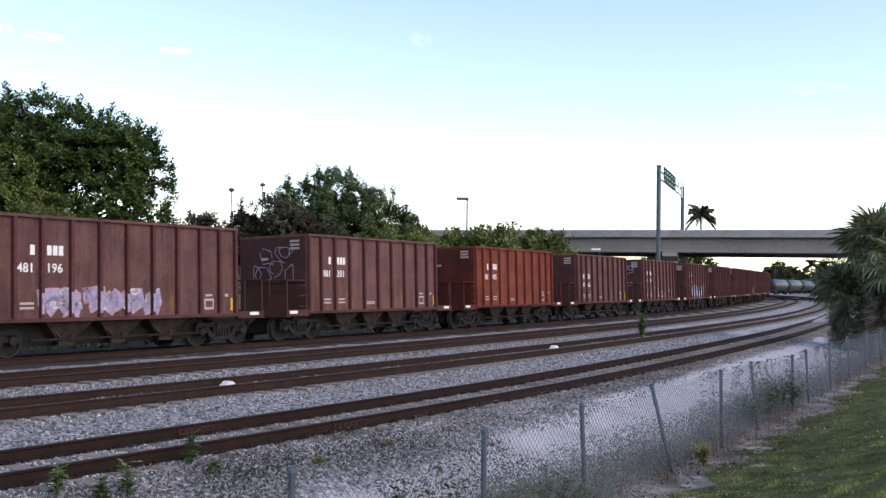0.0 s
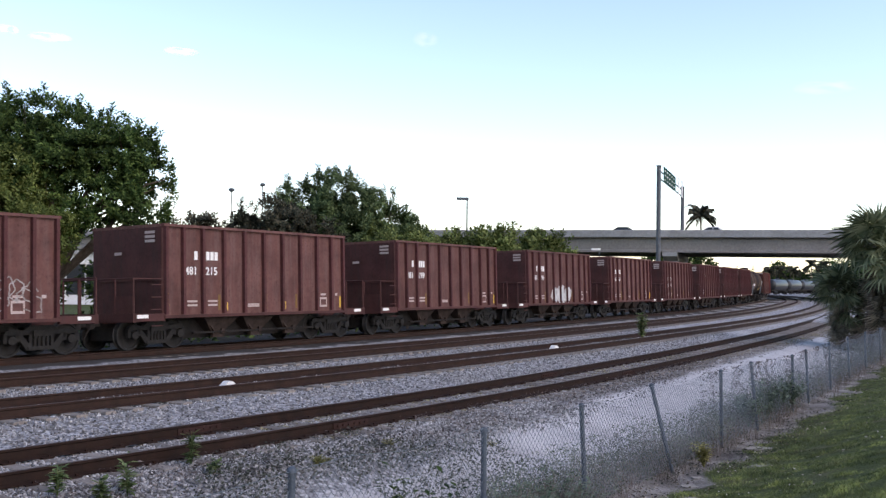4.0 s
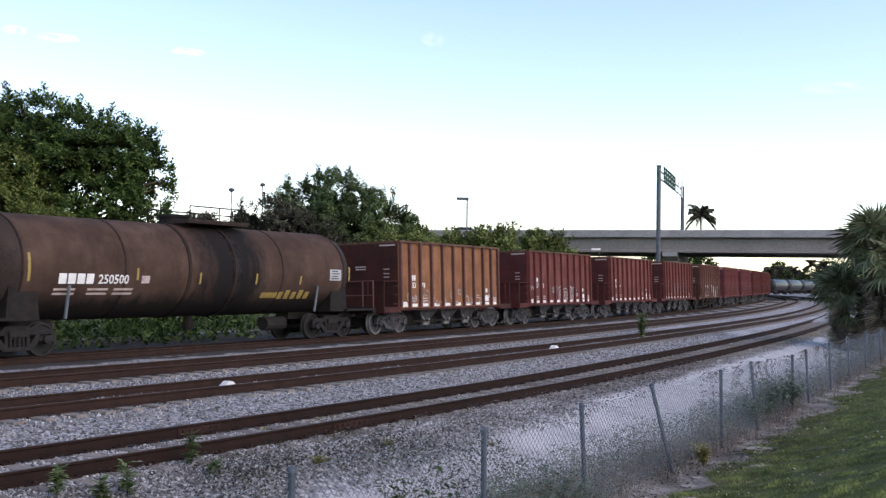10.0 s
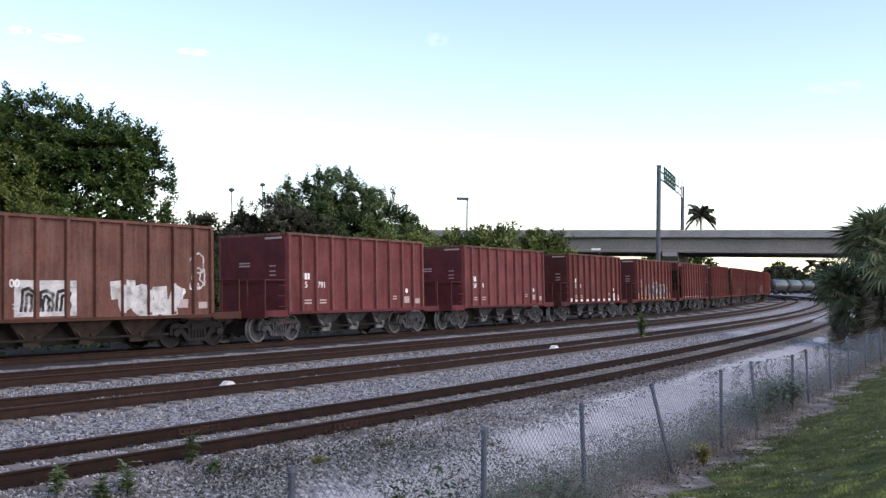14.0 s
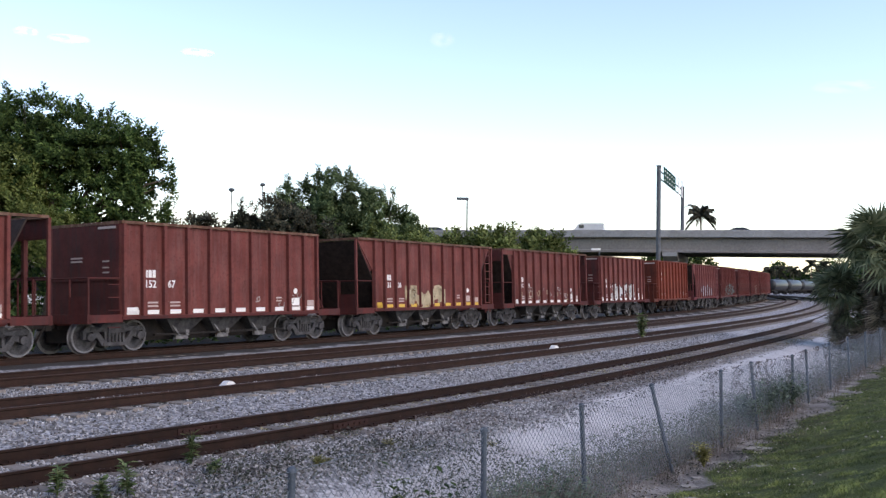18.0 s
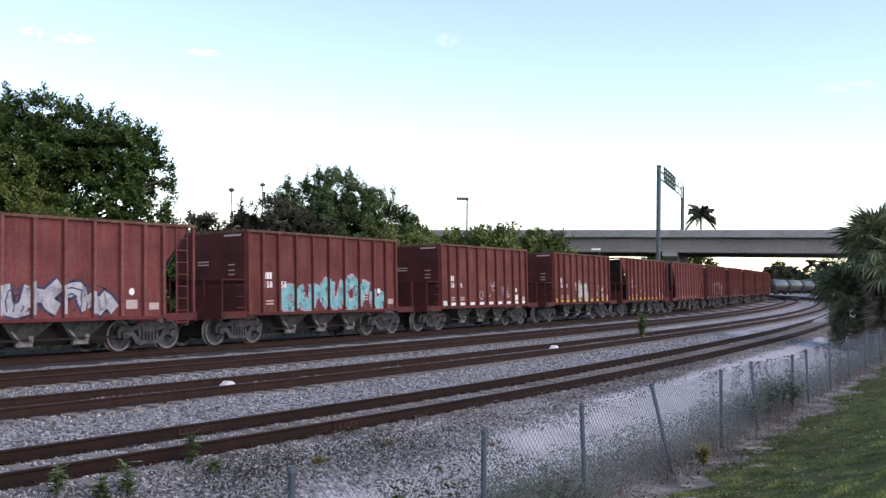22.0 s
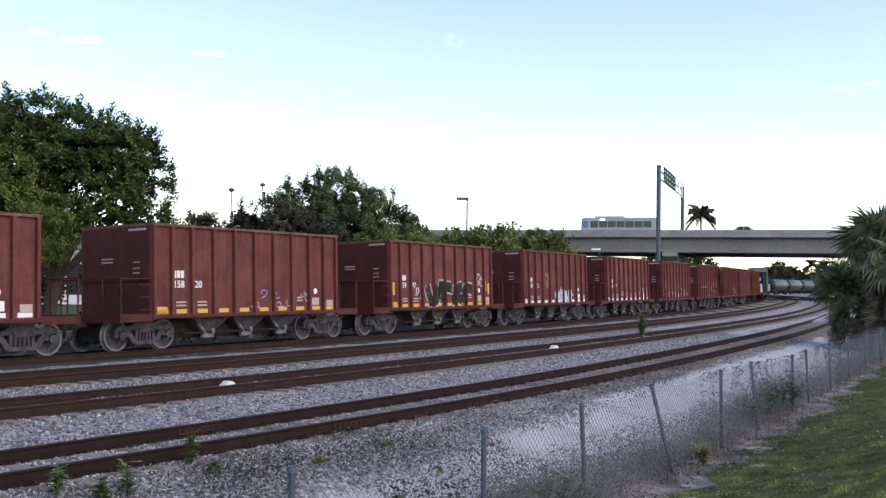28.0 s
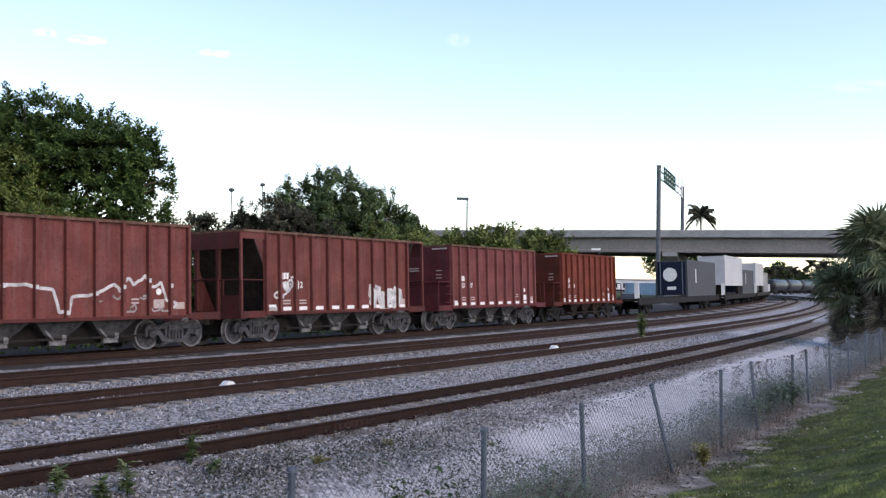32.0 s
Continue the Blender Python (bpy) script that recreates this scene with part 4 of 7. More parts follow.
    # three discharge chutes and the shelf beam between the trucks
    d["chute"] = Geo().add([(-0.78, -1.3, SILL - 0.1), (0.78, -1.3, SILL - 0.1), (0.78, 1.3, SILL - 0.1), (-0.78, 1.3, SILL - 0.1), (-0.17, -1.05, 0.36), (0.17, -1.05, 0.36), (0.17, 1.05, 0.36), (-0.17, 1.05, 0.36)],
                           [(0, 1, 5, 4), (1, 2, 6, 5), (2, 3, 7, 6), (3, 0, 4, 7), (4, 5, 6, 7), (0, 3, 2, 1)])
    d["gate"] = Geo().box(-0.25, 0.25, -1.14, -1.04, 0.28, 0.42).prism([(-0.62, 0.86), (-0.54, 0.86), (-0.1, 0.4), (-0.18, 0.4)], -1.2, -1.12, "y").box(0.1, 0.24, -1.2, -1.12, 0.4, 0.56)
    # the last box is dark fill between the wheels, in place of shade
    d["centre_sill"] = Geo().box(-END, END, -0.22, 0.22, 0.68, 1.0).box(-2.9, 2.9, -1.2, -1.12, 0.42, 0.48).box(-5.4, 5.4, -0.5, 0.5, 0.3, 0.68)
    # hopper bottom drawn as a low black block that puts in the shade underneath
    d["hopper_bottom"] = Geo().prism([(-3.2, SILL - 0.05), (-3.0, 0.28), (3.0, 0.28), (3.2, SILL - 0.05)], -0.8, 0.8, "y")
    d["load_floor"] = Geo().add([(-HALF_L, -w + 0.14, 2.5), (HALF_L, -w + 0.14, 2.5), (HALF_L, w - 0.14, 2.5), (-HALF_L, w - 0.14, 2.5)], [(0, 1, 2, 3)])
    SHAPES[kind] = d
    return d


MESHES = {}


def coloured(kind, piece, m):
    key = (kind, piece, m.name)
    if key not in MESHES:
        MESHES[key] = wagon_shape(kind)[piece].mesh(piece, m)
    return MESHES[key]


def hopper(front, kind, colour, dusty, label, group="hopper wagons of the goods train"):
    """A hopper wagon; front: where its leading corner stands at 13 s, in metres along the track."""
    m = PAINT[colour]
    gear = M_TRUCK_DUST if dusty else M_TRUCK_DARK
    w = thing("hopper_wagon", label, "freight wagon", along(front + HALF_L), group=group)
    MOVING.append((w, front + HALF_L, 8.5))
    for turn in (0, 180):
        r = pose(0, 0, 0, 0, 0, turn)
        part("side_sheet", coloured(kind, "side_sheet", m), w, r)
        # the sill's shade is put in with the darker end paint
        part("side_sill", coloured(kind, "side_sill", SOOTY_SHADED[colour]), w, r)
        # slant and open ends: the dark slope colour stands in for shade
        part("end_sheet", coloured(kind, "end_sheet", SOOTY_SHADED[colour] if kind == "plain" else M_GRIME_SHADE), w, r @ pose(-HALF_L, 0, 0))
        part("end_platform", coloured(kind, "end_platform", SOOTY_SHADED[colour]), w, r)
        part("end_rail", coloured(kind, "end_rail", SOOTY_SHADED[colour]), w, r)
        if kind == "plain":
            part("end_rib", coloured(kind, "end_rib", SOOTY_SHADED[colour]), w, r @ pose(-HALF_L, 0, 0))
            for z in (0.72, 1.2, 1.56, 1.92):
                part("rung", coloured(kind, "ladder", SOOTY_SHADED[colour]), w, r @ pose(0, 0, z))
        else:
            if turn == 180:
                part("ladder", coloured(kind, "ladder", m), w, r)
            elif kind == "slant":
                part("ladder", coloured(kind, "ladder", m), w, pose(2 * (END - 0.5), 0, 0))
        if kind != "plain":
            for y in (-HALF_W + 0.08, HALF_W - 0.08):
                part("corner_post", coloured(kind, "corner_post", m), w, r @ pose(0, y, 0))
        if kind == "open":
            part("end_beam", coloured(kind, "end_beam", SOOTY_SHADED[colour]), w, r)
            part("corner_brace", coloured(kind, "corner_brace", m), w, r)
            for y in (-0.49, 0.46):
                part("end_post", coloured(kind, "end_post", SOOTY_SHADED[colour]), w, r @ pose(0, y, 0))
        for i in range(11):
            part("rib", coloured(kind, "rib", PAINT[{"tan": "brown", "purple": "pale_rib", "brown": "dark_rib"}.get(colour, colour)]), w, r @ pose(RIBS[i], -HALF_W + 0.002, 0))
        part("coupler", kit(gear)["coupler"], w, r @ pose(-END - 0.02, 0, 0))
        truck(w, (-4.22 if turn == 0 else 4.22), gear)
    part("top_rim", coloured(kind, "top_rim", PAINT["rim"] if dusty else m), w)
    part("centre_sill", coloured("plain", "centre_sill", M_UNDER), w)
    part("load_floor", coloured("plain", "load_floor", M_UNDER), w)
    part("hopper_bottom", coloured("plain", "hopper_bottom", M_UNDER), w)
    cm = M_DUST_CHUTE if dusty else M_GRIME_SHADE
    for x in (-1.75, 0.0, 1.75):
        part("chute", coloured("plain", "chute", cm), w, pose(x, 0, 0))
        part("gate", coloured("plain", "gate", M_GATE if dusty else M_GRIME_SHADE), w, pose(x, 0, 0))
    return w


def fronts(anchors):
    """Leading corners of a run of wagons, between the known ones."""
    ns, fs = zip(*anchors)
    return [float(np.interp(n, ns, fs)) for n in range(ns[0], ns[-1] + 1)]


RUN_A = fronts([(0, -206.85), (6, -132.75), (13, -46.66)])
RUN_B = fronts([(0, -17.6), (2, 6.85), (6, 56.1), (12, 129.6), (18, 203.06), (22, 252.25), (24, 277.2), (28, 326.22), (30, 350.44), (32, 375.15)])
BROWN, REDL = "rust-brown steel hopper wagon with upright side ribs", "red-oxide steel hopper wagon with upright side ribs"
KIND_A = ["brown", "brown", "bright", "brown", "brown", "brown", "brown", "brown", "brown", "brown", "brown", "brown", "brown", "brown"]
WAGONS_A = [hopper(f, "plain", c, False, BROWN if c == "brown" else "bright red steel hopper wagon with upright side ribs") for f, c in zip(RUN_A, KIND_A)]
KIND_B = ["plain tan", "plain red", "plain red", "plain red", "plain rusty", "plain purple", "plain purple", "plain red", "plain red",
          "open red", "plain red", "slant red", "open red", "plain red", "plain bright", "slant purple", "plain red", "plain red",
          "plain red", "slant red", "slant purple", "plain red", "plain red", "plain red", "plain red", "plain red", "plain red",
          "plain red", "plain red", "plain red", "open red", "plain purple", "plain bright"]
WAGONS_B = [hopper(f, *k.split(), k not in ("plain rusty", "plain bright"), REDL) for f, k in zip(RUN_B, KIND_B)]
# ---- stencils, reflectors and graffiti on the wagons ----
FACE = -HALF_W + 0.1 - 0.005


def panel_mid(i):
    return (RIBS[i] + RIBS[i + 1]) / 2


PLATES = {}


def plate(w, name, x, z, sx, sz, m, y=FACE, label=""):
    """A flat painted patch of that size on a wagon's side."""
    if m.name not in PLATES:
        PLATES[m.name] = Geo().box(-0.5, 0.5, -0.002, 0.002, -0.5, 0.5).mesh("patch", m)
    part(name, PLATES[m.name], w, pose(x, y, z) @ Matrix.Diagonal((sx, 1, sz, 1)), label)


def letters(w, x, z, count, h, m=M_WHITE, wide=0.62):
    """A short mark as separate upright bars, one for a letter."""
    for i in range(count):
        plate(w, "letter_bar", x + i * h * wide * 1.12, z, h * wide * 0.86, h, m)


def number(w, x, z, word, h, m=M_WHITE):
    part("fleet_number", text_mesh(word, h * 1.38, m), w, pose(x, FACE, z - h / 2))


def ribbon(g, pts, width, y):
    """A brush stroke through the points (x, z)."""
    pts = [Vector((p[0], p[1])) for p in pts]
    soft = []
    for i in range(len(pts) - 1):
        a, b, c, d = pts[max(i - 1, 0)], pts[i], pts[i + 1], pts[min(i + 2, len(pts) - 1)]
        for t in (0.0, 0.33, 0.67):
            soft.append(0.5 * (2 * b + (c - a) * t + (2 * a - 5 * b + 4 * c - d) * t * t + (3 * b - a - 3 * c + d) * t ** 3))
    pts = soft + [pts[-1]]
    vs, fs = [], []
    for i, p in enumerate(pts):
        d = (pts[min(i + 1, len(pts) - 1)] - pts[max(i - 1, 0)]).normalized()
        s = Vector((-d.y, d.x)) * width / 2
        vs += [(p.x + s.x, y, p.y + s.y), (p.x - s.x, y, p.y - s.y)]
        if i:
            fs.append((2 * i - 2, 2 * i - 1, 2 * i + 1, 2 * i))
    g.add(vs, fs)


SPRAY = {}


def spray(name, c, wear=0.35):
    """Spray paint, thin and worn through in places."""
    if name not in SPRAY:
        m = surface("spray_" + name, tuple(x * (1 - wear) * 0.7 for x in c), c, 3.5, 40, 0.7, bumps=0)
        n, l = m.node_tree.nodes, m.node_tree.links
        worn = noise_node(n, l, 2.6, 5, 0.65, n.new("ShaderNodeTexCoord").outputs["Object"])
        mr = n.new("ShaderNodeMapRange")
        for k, v in (("From Min", 0.3), ("From Max", 0.5), ("To Min", 0.35), ("To Max", 0.97)):
            mr.inputs[k].default_value = v
        l.new(worn.outputs["Fac"], mr.inputs["Value"])
        l.new(mr.outputs["Result"], n["Principled BSDF"].inputs["Alpha"])
        SPRAY[name] = m
    return SPRAY[name]


WHITE_S, GREY_S = (0.66, 0.65, 0.64), (0.4, 0.37, 0.36)
COLOURS = {"white": WHITE_S, "grey": GREY_S, "blue": (0.2, 0.32, 0.56), "cyan": (0.2, 0.5, 0.52), "black": (0.03, 0.032, 0.03), "pink": (0.55, 0.36, 0.46),
           "lilac": (0.42, 0.36, 0.5), "tan": (0.5, 0.42, 0.28), "yellow": (0.6, 0.55, 0.2), "purple": (0.15, 0.055, 0.11), "green": (0.1, 0.35, 0.25), "navy": (0.05, 0.06, 0.12), "charcoal": (0.1, 0.1, 0.11), "silver": (0.46, 0.46, 0.5), "pale": (0.5, 0.52, 0.42), "cream": (0.56, 0.55, 0.5)}


# strokes of fat, unreadable sprayed forms, in a unit cell
FORMS = (
    (((0.08, 0.0), (0.22, 0.55), (0.36, 0.95), (0.8, 0.82)),),
    (((0.05, 0.9), (0.42, 0.1), (0.58, 0.75), (0.95, 0.05)),),
    (((0.82, 0.78), (0.4, 0.95), (0.1, 0.6), (0.25, 0.1), (0.75, 0.05), (0.92, 0.35)),),
    (((0.12, 0.95), (0.2, 0.1), (0.8, 0.15)), ((0.72, 0.2), (0.92, 0.95))),
    (((0.08, 0.05), (0.5, 0.48), (0.12, 0.95)), ((0.5, 0.5), (1.0, 0.62))),
    (((0.05, 0.82), (0.88, 0.95), (0.58, 0.5), (0.72, 0.0)),),
    (((0.08, 0.1), (0.5, 0.32), (0.3, 0.7), (0.9, 0.95)), ((0.5, 0.32), (0.95, 0.05))),
)


def block_letters(w, x0, x1, z0, z1, n, fill, edge, seed, ragged=0.25, arch=False, over=True, foot=""):
    """Fat letter forms side by side, in thick strokes with a wider outline behind; arch: lower at both ends; foot: another colour low down."""
    r = np.random.default_rng(seed)
    cw = (x1 - x0) / n
    fat = min(0.46, max(0.14, 0.42 * cw))
    last = -1
    for i in range(n):
        gf, ge, gd = Geo(), Geo(), Geo()
        h = (z1 - z0) * (1 - ragged * r.random())
        if arch:
            h *= 0.55 + 0.45 * math.sin(math.pi * (i + 0.5) / n)
        k = int(r.integers(len(FORMS)))
        last = k = (k + 1) % len(FORMS) if k == last else k
        lean, turn = r.uniform(-0.12, 0.12), r.random() < 0.4
        for j, stroke in enumerate(FORMS[k]):
            q = []
            for u, t in stroke:
                u = 1 - u if turn else u
                q.append((x0 + (i + u * 1.06 - 0.03 + lean * (t - 0.5) + r.uniform(-0.04, 0.04)) * cw, max(z0 - 0.03, z0 + fat * 0.3 + t * (h - fat * 0.6) + r.uniform(-0.04, 0.04) * h)))
            ribbon(ge, q, fat + 0.15, FACE - 0.0012 - 0.0003 * j)
            ribbon(gf, q, fat, FACE - 0.0028 - 0.0003 * j - 0.0009 * (i % 2))
            if foot:
                low = [(x, min(z, z0 + 0.42 * h)) for x, z in q]
                ribbon(gd, low, fat * 0.96, FACE - 0.0058 - 0.0003 * j)
        g = part("graffiti_letter", gf.mesh("graffiti_letter", spray(fill, COLOURS[fill])), w, None, fill + " sprayed graffiti letter")
        part("graffiti_outline", ge.mesh("graffiti_outline", spray(edge, COLOURS[edge])), g)
        if foot:
            part("graffiti_shade", gd.mesh("graffiti_shade", spray(foot, COLOURS[foot])), g)
        cx = x0 + (i + 0.5) * cw
        for x in RIBS[1:10] if over else ():
            if cx - cw / 2 < x <= cx + cw / 2:
                plate(w, "graffiti_patch", x, z0 + h * 0.48, 0.09, 0.9 * h, spray(fill, COLOURS[fill]), -HALF_W - 0.021)


def hollow_letters(w, x0, x1, z0, z1, n, edge, seed, width=0.05):
    """Letters drawn in outline alone."""
    r = np.random.default_rng(seed)
    cw = (x1 - x0) / n
    for i in range(n):
        g = Geo()
        cx = x0 + (i + 0.5) * cw
        a, b = cx - cw * 0.42, cx + cw * 0.4
        h = (z1 - z0) * r.uniform(0.8, 1.0)
        for _ in range(2):
            path = [(a, z0), (a + r.uniform(-0.05, 0.1), z0 + h * 0.5), (a + 0.05, z0 + h * 0.92), (cx, z0 + h), (b, z0 + h * r.uniform(0.75, 0.95)), (b - r.uniform(0, 0.2) * cw, z0 + h * 0.55), (b, z0 + h * 0.3), (b - 0.1 * cw, z0)]
            q = []
            for p0, p1 in zip(path, path[1:]):
                q += [(p0[0] + (p1[0] - p0[0]) * t / 3, p0[1] + (p1[1] - p0[1]) * t / 3) for t in range(3)]
            ribbon(g, q + [path[-1]], width, FACE - 0.003)
            a, b, h = a + cw * 0.22, b - cw * 0.22, h * 0.75
        part("graffiti_letter", g.mesh("graffiti", spray(edge, COLOURS[edge])), w, None, edge + " outlined graffiti letter")


def scribble(w, x0, x1, z0, z1, strokes, colour, seed, width=0.035, on_end=False):
    """Loose sprayed strokes."""
    r = np.random.default_rng(seed)
    m = pose(-HALF_L - 0.045, 0, 0, 0, 0, -90) if on_end else None
    for i in range(strokes):
        g = Geo()
        cx = x0 + (x1 - x0) * (i + r.random()) / strokes
        cz = r.uniform(z0, z1)
        a = r.uniform(0, 6.28)
        pts = []
        rr = (z1 - z0) * r.uniform(0.18, 0.45)
        for j in range(9):
            a += r.uniform(0.3, 1.3)
            pts.append((min(x1, max(x0, cx + rr * math.cos(a) * 0.8 + j * 0.02)), min(z1, max(z0, cz + rr * math.sin(a) * r.uniform(0.5, 1)))))
        q = []
        for p0, p1 in zip(pts, pts[1:]):
            q += [p0, ((p0[0] + p1[0]) / 2 + r.uniform(-0.02, 0.02), (p0[1] + p1[1]) / 2)]
        ribbon(g, q, width, 0.0 if on_end else FACE - 0.003)
        part("graffiti_stroke", g.mesh("graffiti_stroke", spray(colour, COLOURS[colour])), w, m, colour + " sprayed stroke")


def end_plate(w, y, z, sy, sz, m):
    if "end" + m.name not in PLATES:
        PLATES["end" + m.name] = Geo().box(-0.002, 0.002, -0.5, 0.5, -0.5, 0.5).mesh("patch", m)
    part("end_stencil", PLATES["end" + m.name], w, pose(-HALF_L - 0.088, y, z) @ Matrix.Diagonal((1, sy, sz, 1)))


def marks_a(w, num, yellow, low):
    """Stencils of the brown wagons."""
    z = 2.48 if low else 2.82
    if low:
        letters(w, panel_mid(1) - 0.1, z, 2, 0.26)
        letters(w, panel_mid(2) - 0.1, z, 2, 0.26)
    else:
        letters(w, panel_mid(1) + 0.16, z, 1, 0.26)
        letters(w, panel_mid(2) - 0.2, z, 3, 0.26)
    number(w, panel_mid(1) - 0.3, z - 0.46, "481", 0.25)
    number(w, panel_mid(2) - 0.3, z - 0.46, num, 0.25)
    for i in (1, 2):
        for z in (1.42, 1.3):
            plate(w, "stencil_line", panel_mid(i), z, 0.42, 0.06, M_FADED)
    for z in (1.3, 1.24):
        plate(w, "stencil_line", panel_mid(4), z, 0.55, 0.045, M_FADED)
    plate(w, "stencil_box", panel_mid(8), 1.33, 0.4, 0.34, M_FADED)
    plate(w, "stencil_box", panel_mid(8), 1.33, 0.3, 0.2, PAINT["brown"], FACE - 0.004)
    plate(w, "stencil_line", panel_mid(8), 1.6, 0.3, 0.07, M_FADED)
    plate(w, "stencil_line", panel_mid(9), 1.6, 0.14, 0.09, M_FADED)
    if yellow:
        for x, h in ((-HALF_L + 0.18, 0.55), (panel_mid(3) - 0.3, 0.25), (panel_mid(6) - 0.3, 0.25), (HALF_L - 0.2, 0.4)):
            plate(w, "reflector", x, 1.12 + h / 2, 0.09, h, M_YELLOW)
    for i in range(3):
        end_plate(w, -1.02, 3.5 - i * 0.13, 0.42, 0.08, M_FADED)
    end_plate(w, 0.35, 2.9, 0.32, 0.09, M_FADED)
    for x in (-END + 0.3, END - 0.4):
        plate(w, "reflector", x, 1.0, 0.42, 0.1, M_WHITE, -HALF_W + 0.015)


def marks_b(w, kind, n1, n2, trim, lift=0.0):
    """Stencils of the red wagons: a three-letter mark, split numbers, reflectors along the sill."""
    letters(w, panel_mid(1) - 0.26, 2.24 + lift * 1.2, 3, 0.22)
    number(w, panel_mid(1) - 0.32, 1.95 + lift, n1, 0.22)
    if n2:
        number(w, panel_mid(2) - 0.3, 1.95 + lift, n2, 0.22)
    for i in (1, 2):
        for z in (1.4, 1.3):
            plate(w, "stencil_line", panel_mid(i), z, 0.4, 0.05, M_FADED)
    rm = {"white": M_WHITE, "yellow": M_YELLOW}.get(trim)
    if rm:
        for i in range(10):
            plate(w, "reflector", panel_mid(i) + 0.02, 1.125, 0.43, 0.125, rm)
        plate(w, "reflector", panel_mid(0) - 0.05, 1.17, 0.5, 0.2, rm)
    plate(w, "stencil_box", panel_mid(8), 1.36, 0.4, 0.26, M_WHITE if trim == "white" else M_FADED)
    plate(w, "stencil_box", panel_mid(9) + 0.05, 1.3, 0.36, 0.2, M_FADED)
    plate(w, "stencil_line", panel_mid(7), 1.5, 0.28, 0.05, M_FADED)
    plate(w, "stencil_line", panel_mid(7), 1.4, 0.28, 0.05, M_FADED)
    dot = Geo().lathe([(0.1, -0.003), (0.1, 0.003)], 14).mesh("round_mark", M_WHITE) if "dot" not in PLATES else PLATES["dot"]
    PLATES["dot"] = dot
    part("round_mark", dot, w, pose(panel_mid(8), FACE, 1.72))
    if kind == "plain":
        end_plate(w, -1.0, 3.56, 0.75, 0.07, M_FADED)
        for z in (2.72, 2.62):
            end_plate(w, 0.3, z, 0.5, 0.05, M_FADED)
        for z in (2.6, 2.42, 2.28):
            end_plate(w, -0.95, z, 0.28, 0.04, M_FADED)


for i_, (w_, n_) in enumerate(zip(WAGONS_A, ("196", "201", "305", "262", "178", "284", "215", "199", "191", "251", "171", "336", "285", "209"))):
    marks_a(w_, n_, i_ in (0, 1, 3, 6, 7, 9, 12, 13), i_ in (3, 10, 12, 13))
    for x_ in (RIBS[3] - 0.17, RIBS[5] + 0.14, RIBS[7] - 0.17):
        plate(w_, "reflector", x_, 1.38, 0.1, 0.48, M_DULL_YELLOW)
A_ = WAGONS_A
block_letters(A_[0], -2.9, 1.3, 1.12, 1.82, 6, "lilac", "pink", 1)
scribble(A_[0], -2.6, 1.2, 1.2, 1.8, 9, "white", 2, 0.05)
scribble(A_[1], -0.9, 0.9, 2.1, 3.3, 7, "lilac", 3, 0.03, True)
scribble(A_[4], -1.0, 0.9, 2.0, 3.3, 9, "lilac", 4, 0.05, True)
scribble(A_[4], -3.3, 2.7, 1.2, 1.9, 12, "white", 5, 0.04)
scribble(A_[5], -0.9, 0.7, 2.2, 3.0, 6, "yellow", 6, 0.04, True)
block_letters(A_[5], -2.5, 2.3, 1.1, 2.15, 5, "blue", "white", 7, foot="white")
scribble(A_[5], 2.4, 3.9, 1.2, 2.2, 6, "grey", 9)
block_letters(A_[8], -1.1, 1.5, 1.1, 1.98, 3, "white", "white", 10, 0.1)
scribble(A_[10], -1.1, 0.6, 2.0, 3.0, 7, "lilac", 11, 0.035, True)
scribble(A_[11], -0.6, 2.2, 1.15, 1.6, 6, "grey", 12, 0.03)
block_letters(A_[11], -3.9, -3.4, 1.3, 1.75, 1, "white", "grey", 13)
scribble(A_[12], -0.7, 0.4, 2.2, 3.2, 7, "white", 14, 0.035, True)
hollow_letters(A_[12], -0.6, 2.6, 2.15, 2.85, 4, "white", 15, 0.07)
scribble(A_[12], 0.6, 1.6, 1.45, 1.9, 4, "white", 16, 0.05)
plate(A_[13], "graffiti", 0.75, 1.7, 2.9, 1.05, spray("purple", COLOURS["purple"]), FACE - 0.0005, "faded purple graffiti patch")
scribble(A_[13], -0.6, 2.0, 1.3, 2.1, 7, "pink", 17, 0.04)

NUM_B = (("152", "78", "white"), ("157", "73", "white"), ("158", "29", "white"), ("159", "47", "white"), ("90", "00", ""), ("15", "791", ""), ("158", "18", ""), ("152", "06", "white"), ("154", "14", "yellow"),
         ("161", "00", "white"), ("152", "67", "white"), ("131", "06", "yellow"), ("161", "19", "white"), ("158", "95", "white"), ("180", "01", ""), ("131", "38", ""), ("158", "58", ""), ("158", "76", "white"),
         ("158", "74", "yellow"), ("132", "05", "yellow"), ("131", "03", "yellow"), ("152", "", "white"), ("153", "11", "white"), ("154", "67", "white"), ("158", "20", "yellow"), ("159", "77", "yellow"),
         ("153", "95", "white"), ("150", "47", "white"), ("130", "50", ""), ("151", "10", ""), ("161", "12", "white"), ("153", "07", "white"), ("152", "18", "white"))
for w_, k_, n_ in zip(WAGONS_B, KIND_B, NUM_B):
    marks_b(w_, k_.split()[0], *n_, lift=0.5 if w_ is WAGONS_B[14] else 0.0)
B_ = WAGONS_B
scribble(B_[0], -3.8, 3.6, 1.15, 1.75, 16, "grey", 20, 0.06)
hollow_letters(B_[1], -0.4, 2.3, 1.15, 1.95, 4, "white", 21)
scribble(B_[1], -4.2, -3.5, 1.55, 1.9, 3, "grey", 61, 0.09)
scribble(B_[1], -1.3, -0.6, 1.2, 1.9, 4, "grey", 62, 0.09)
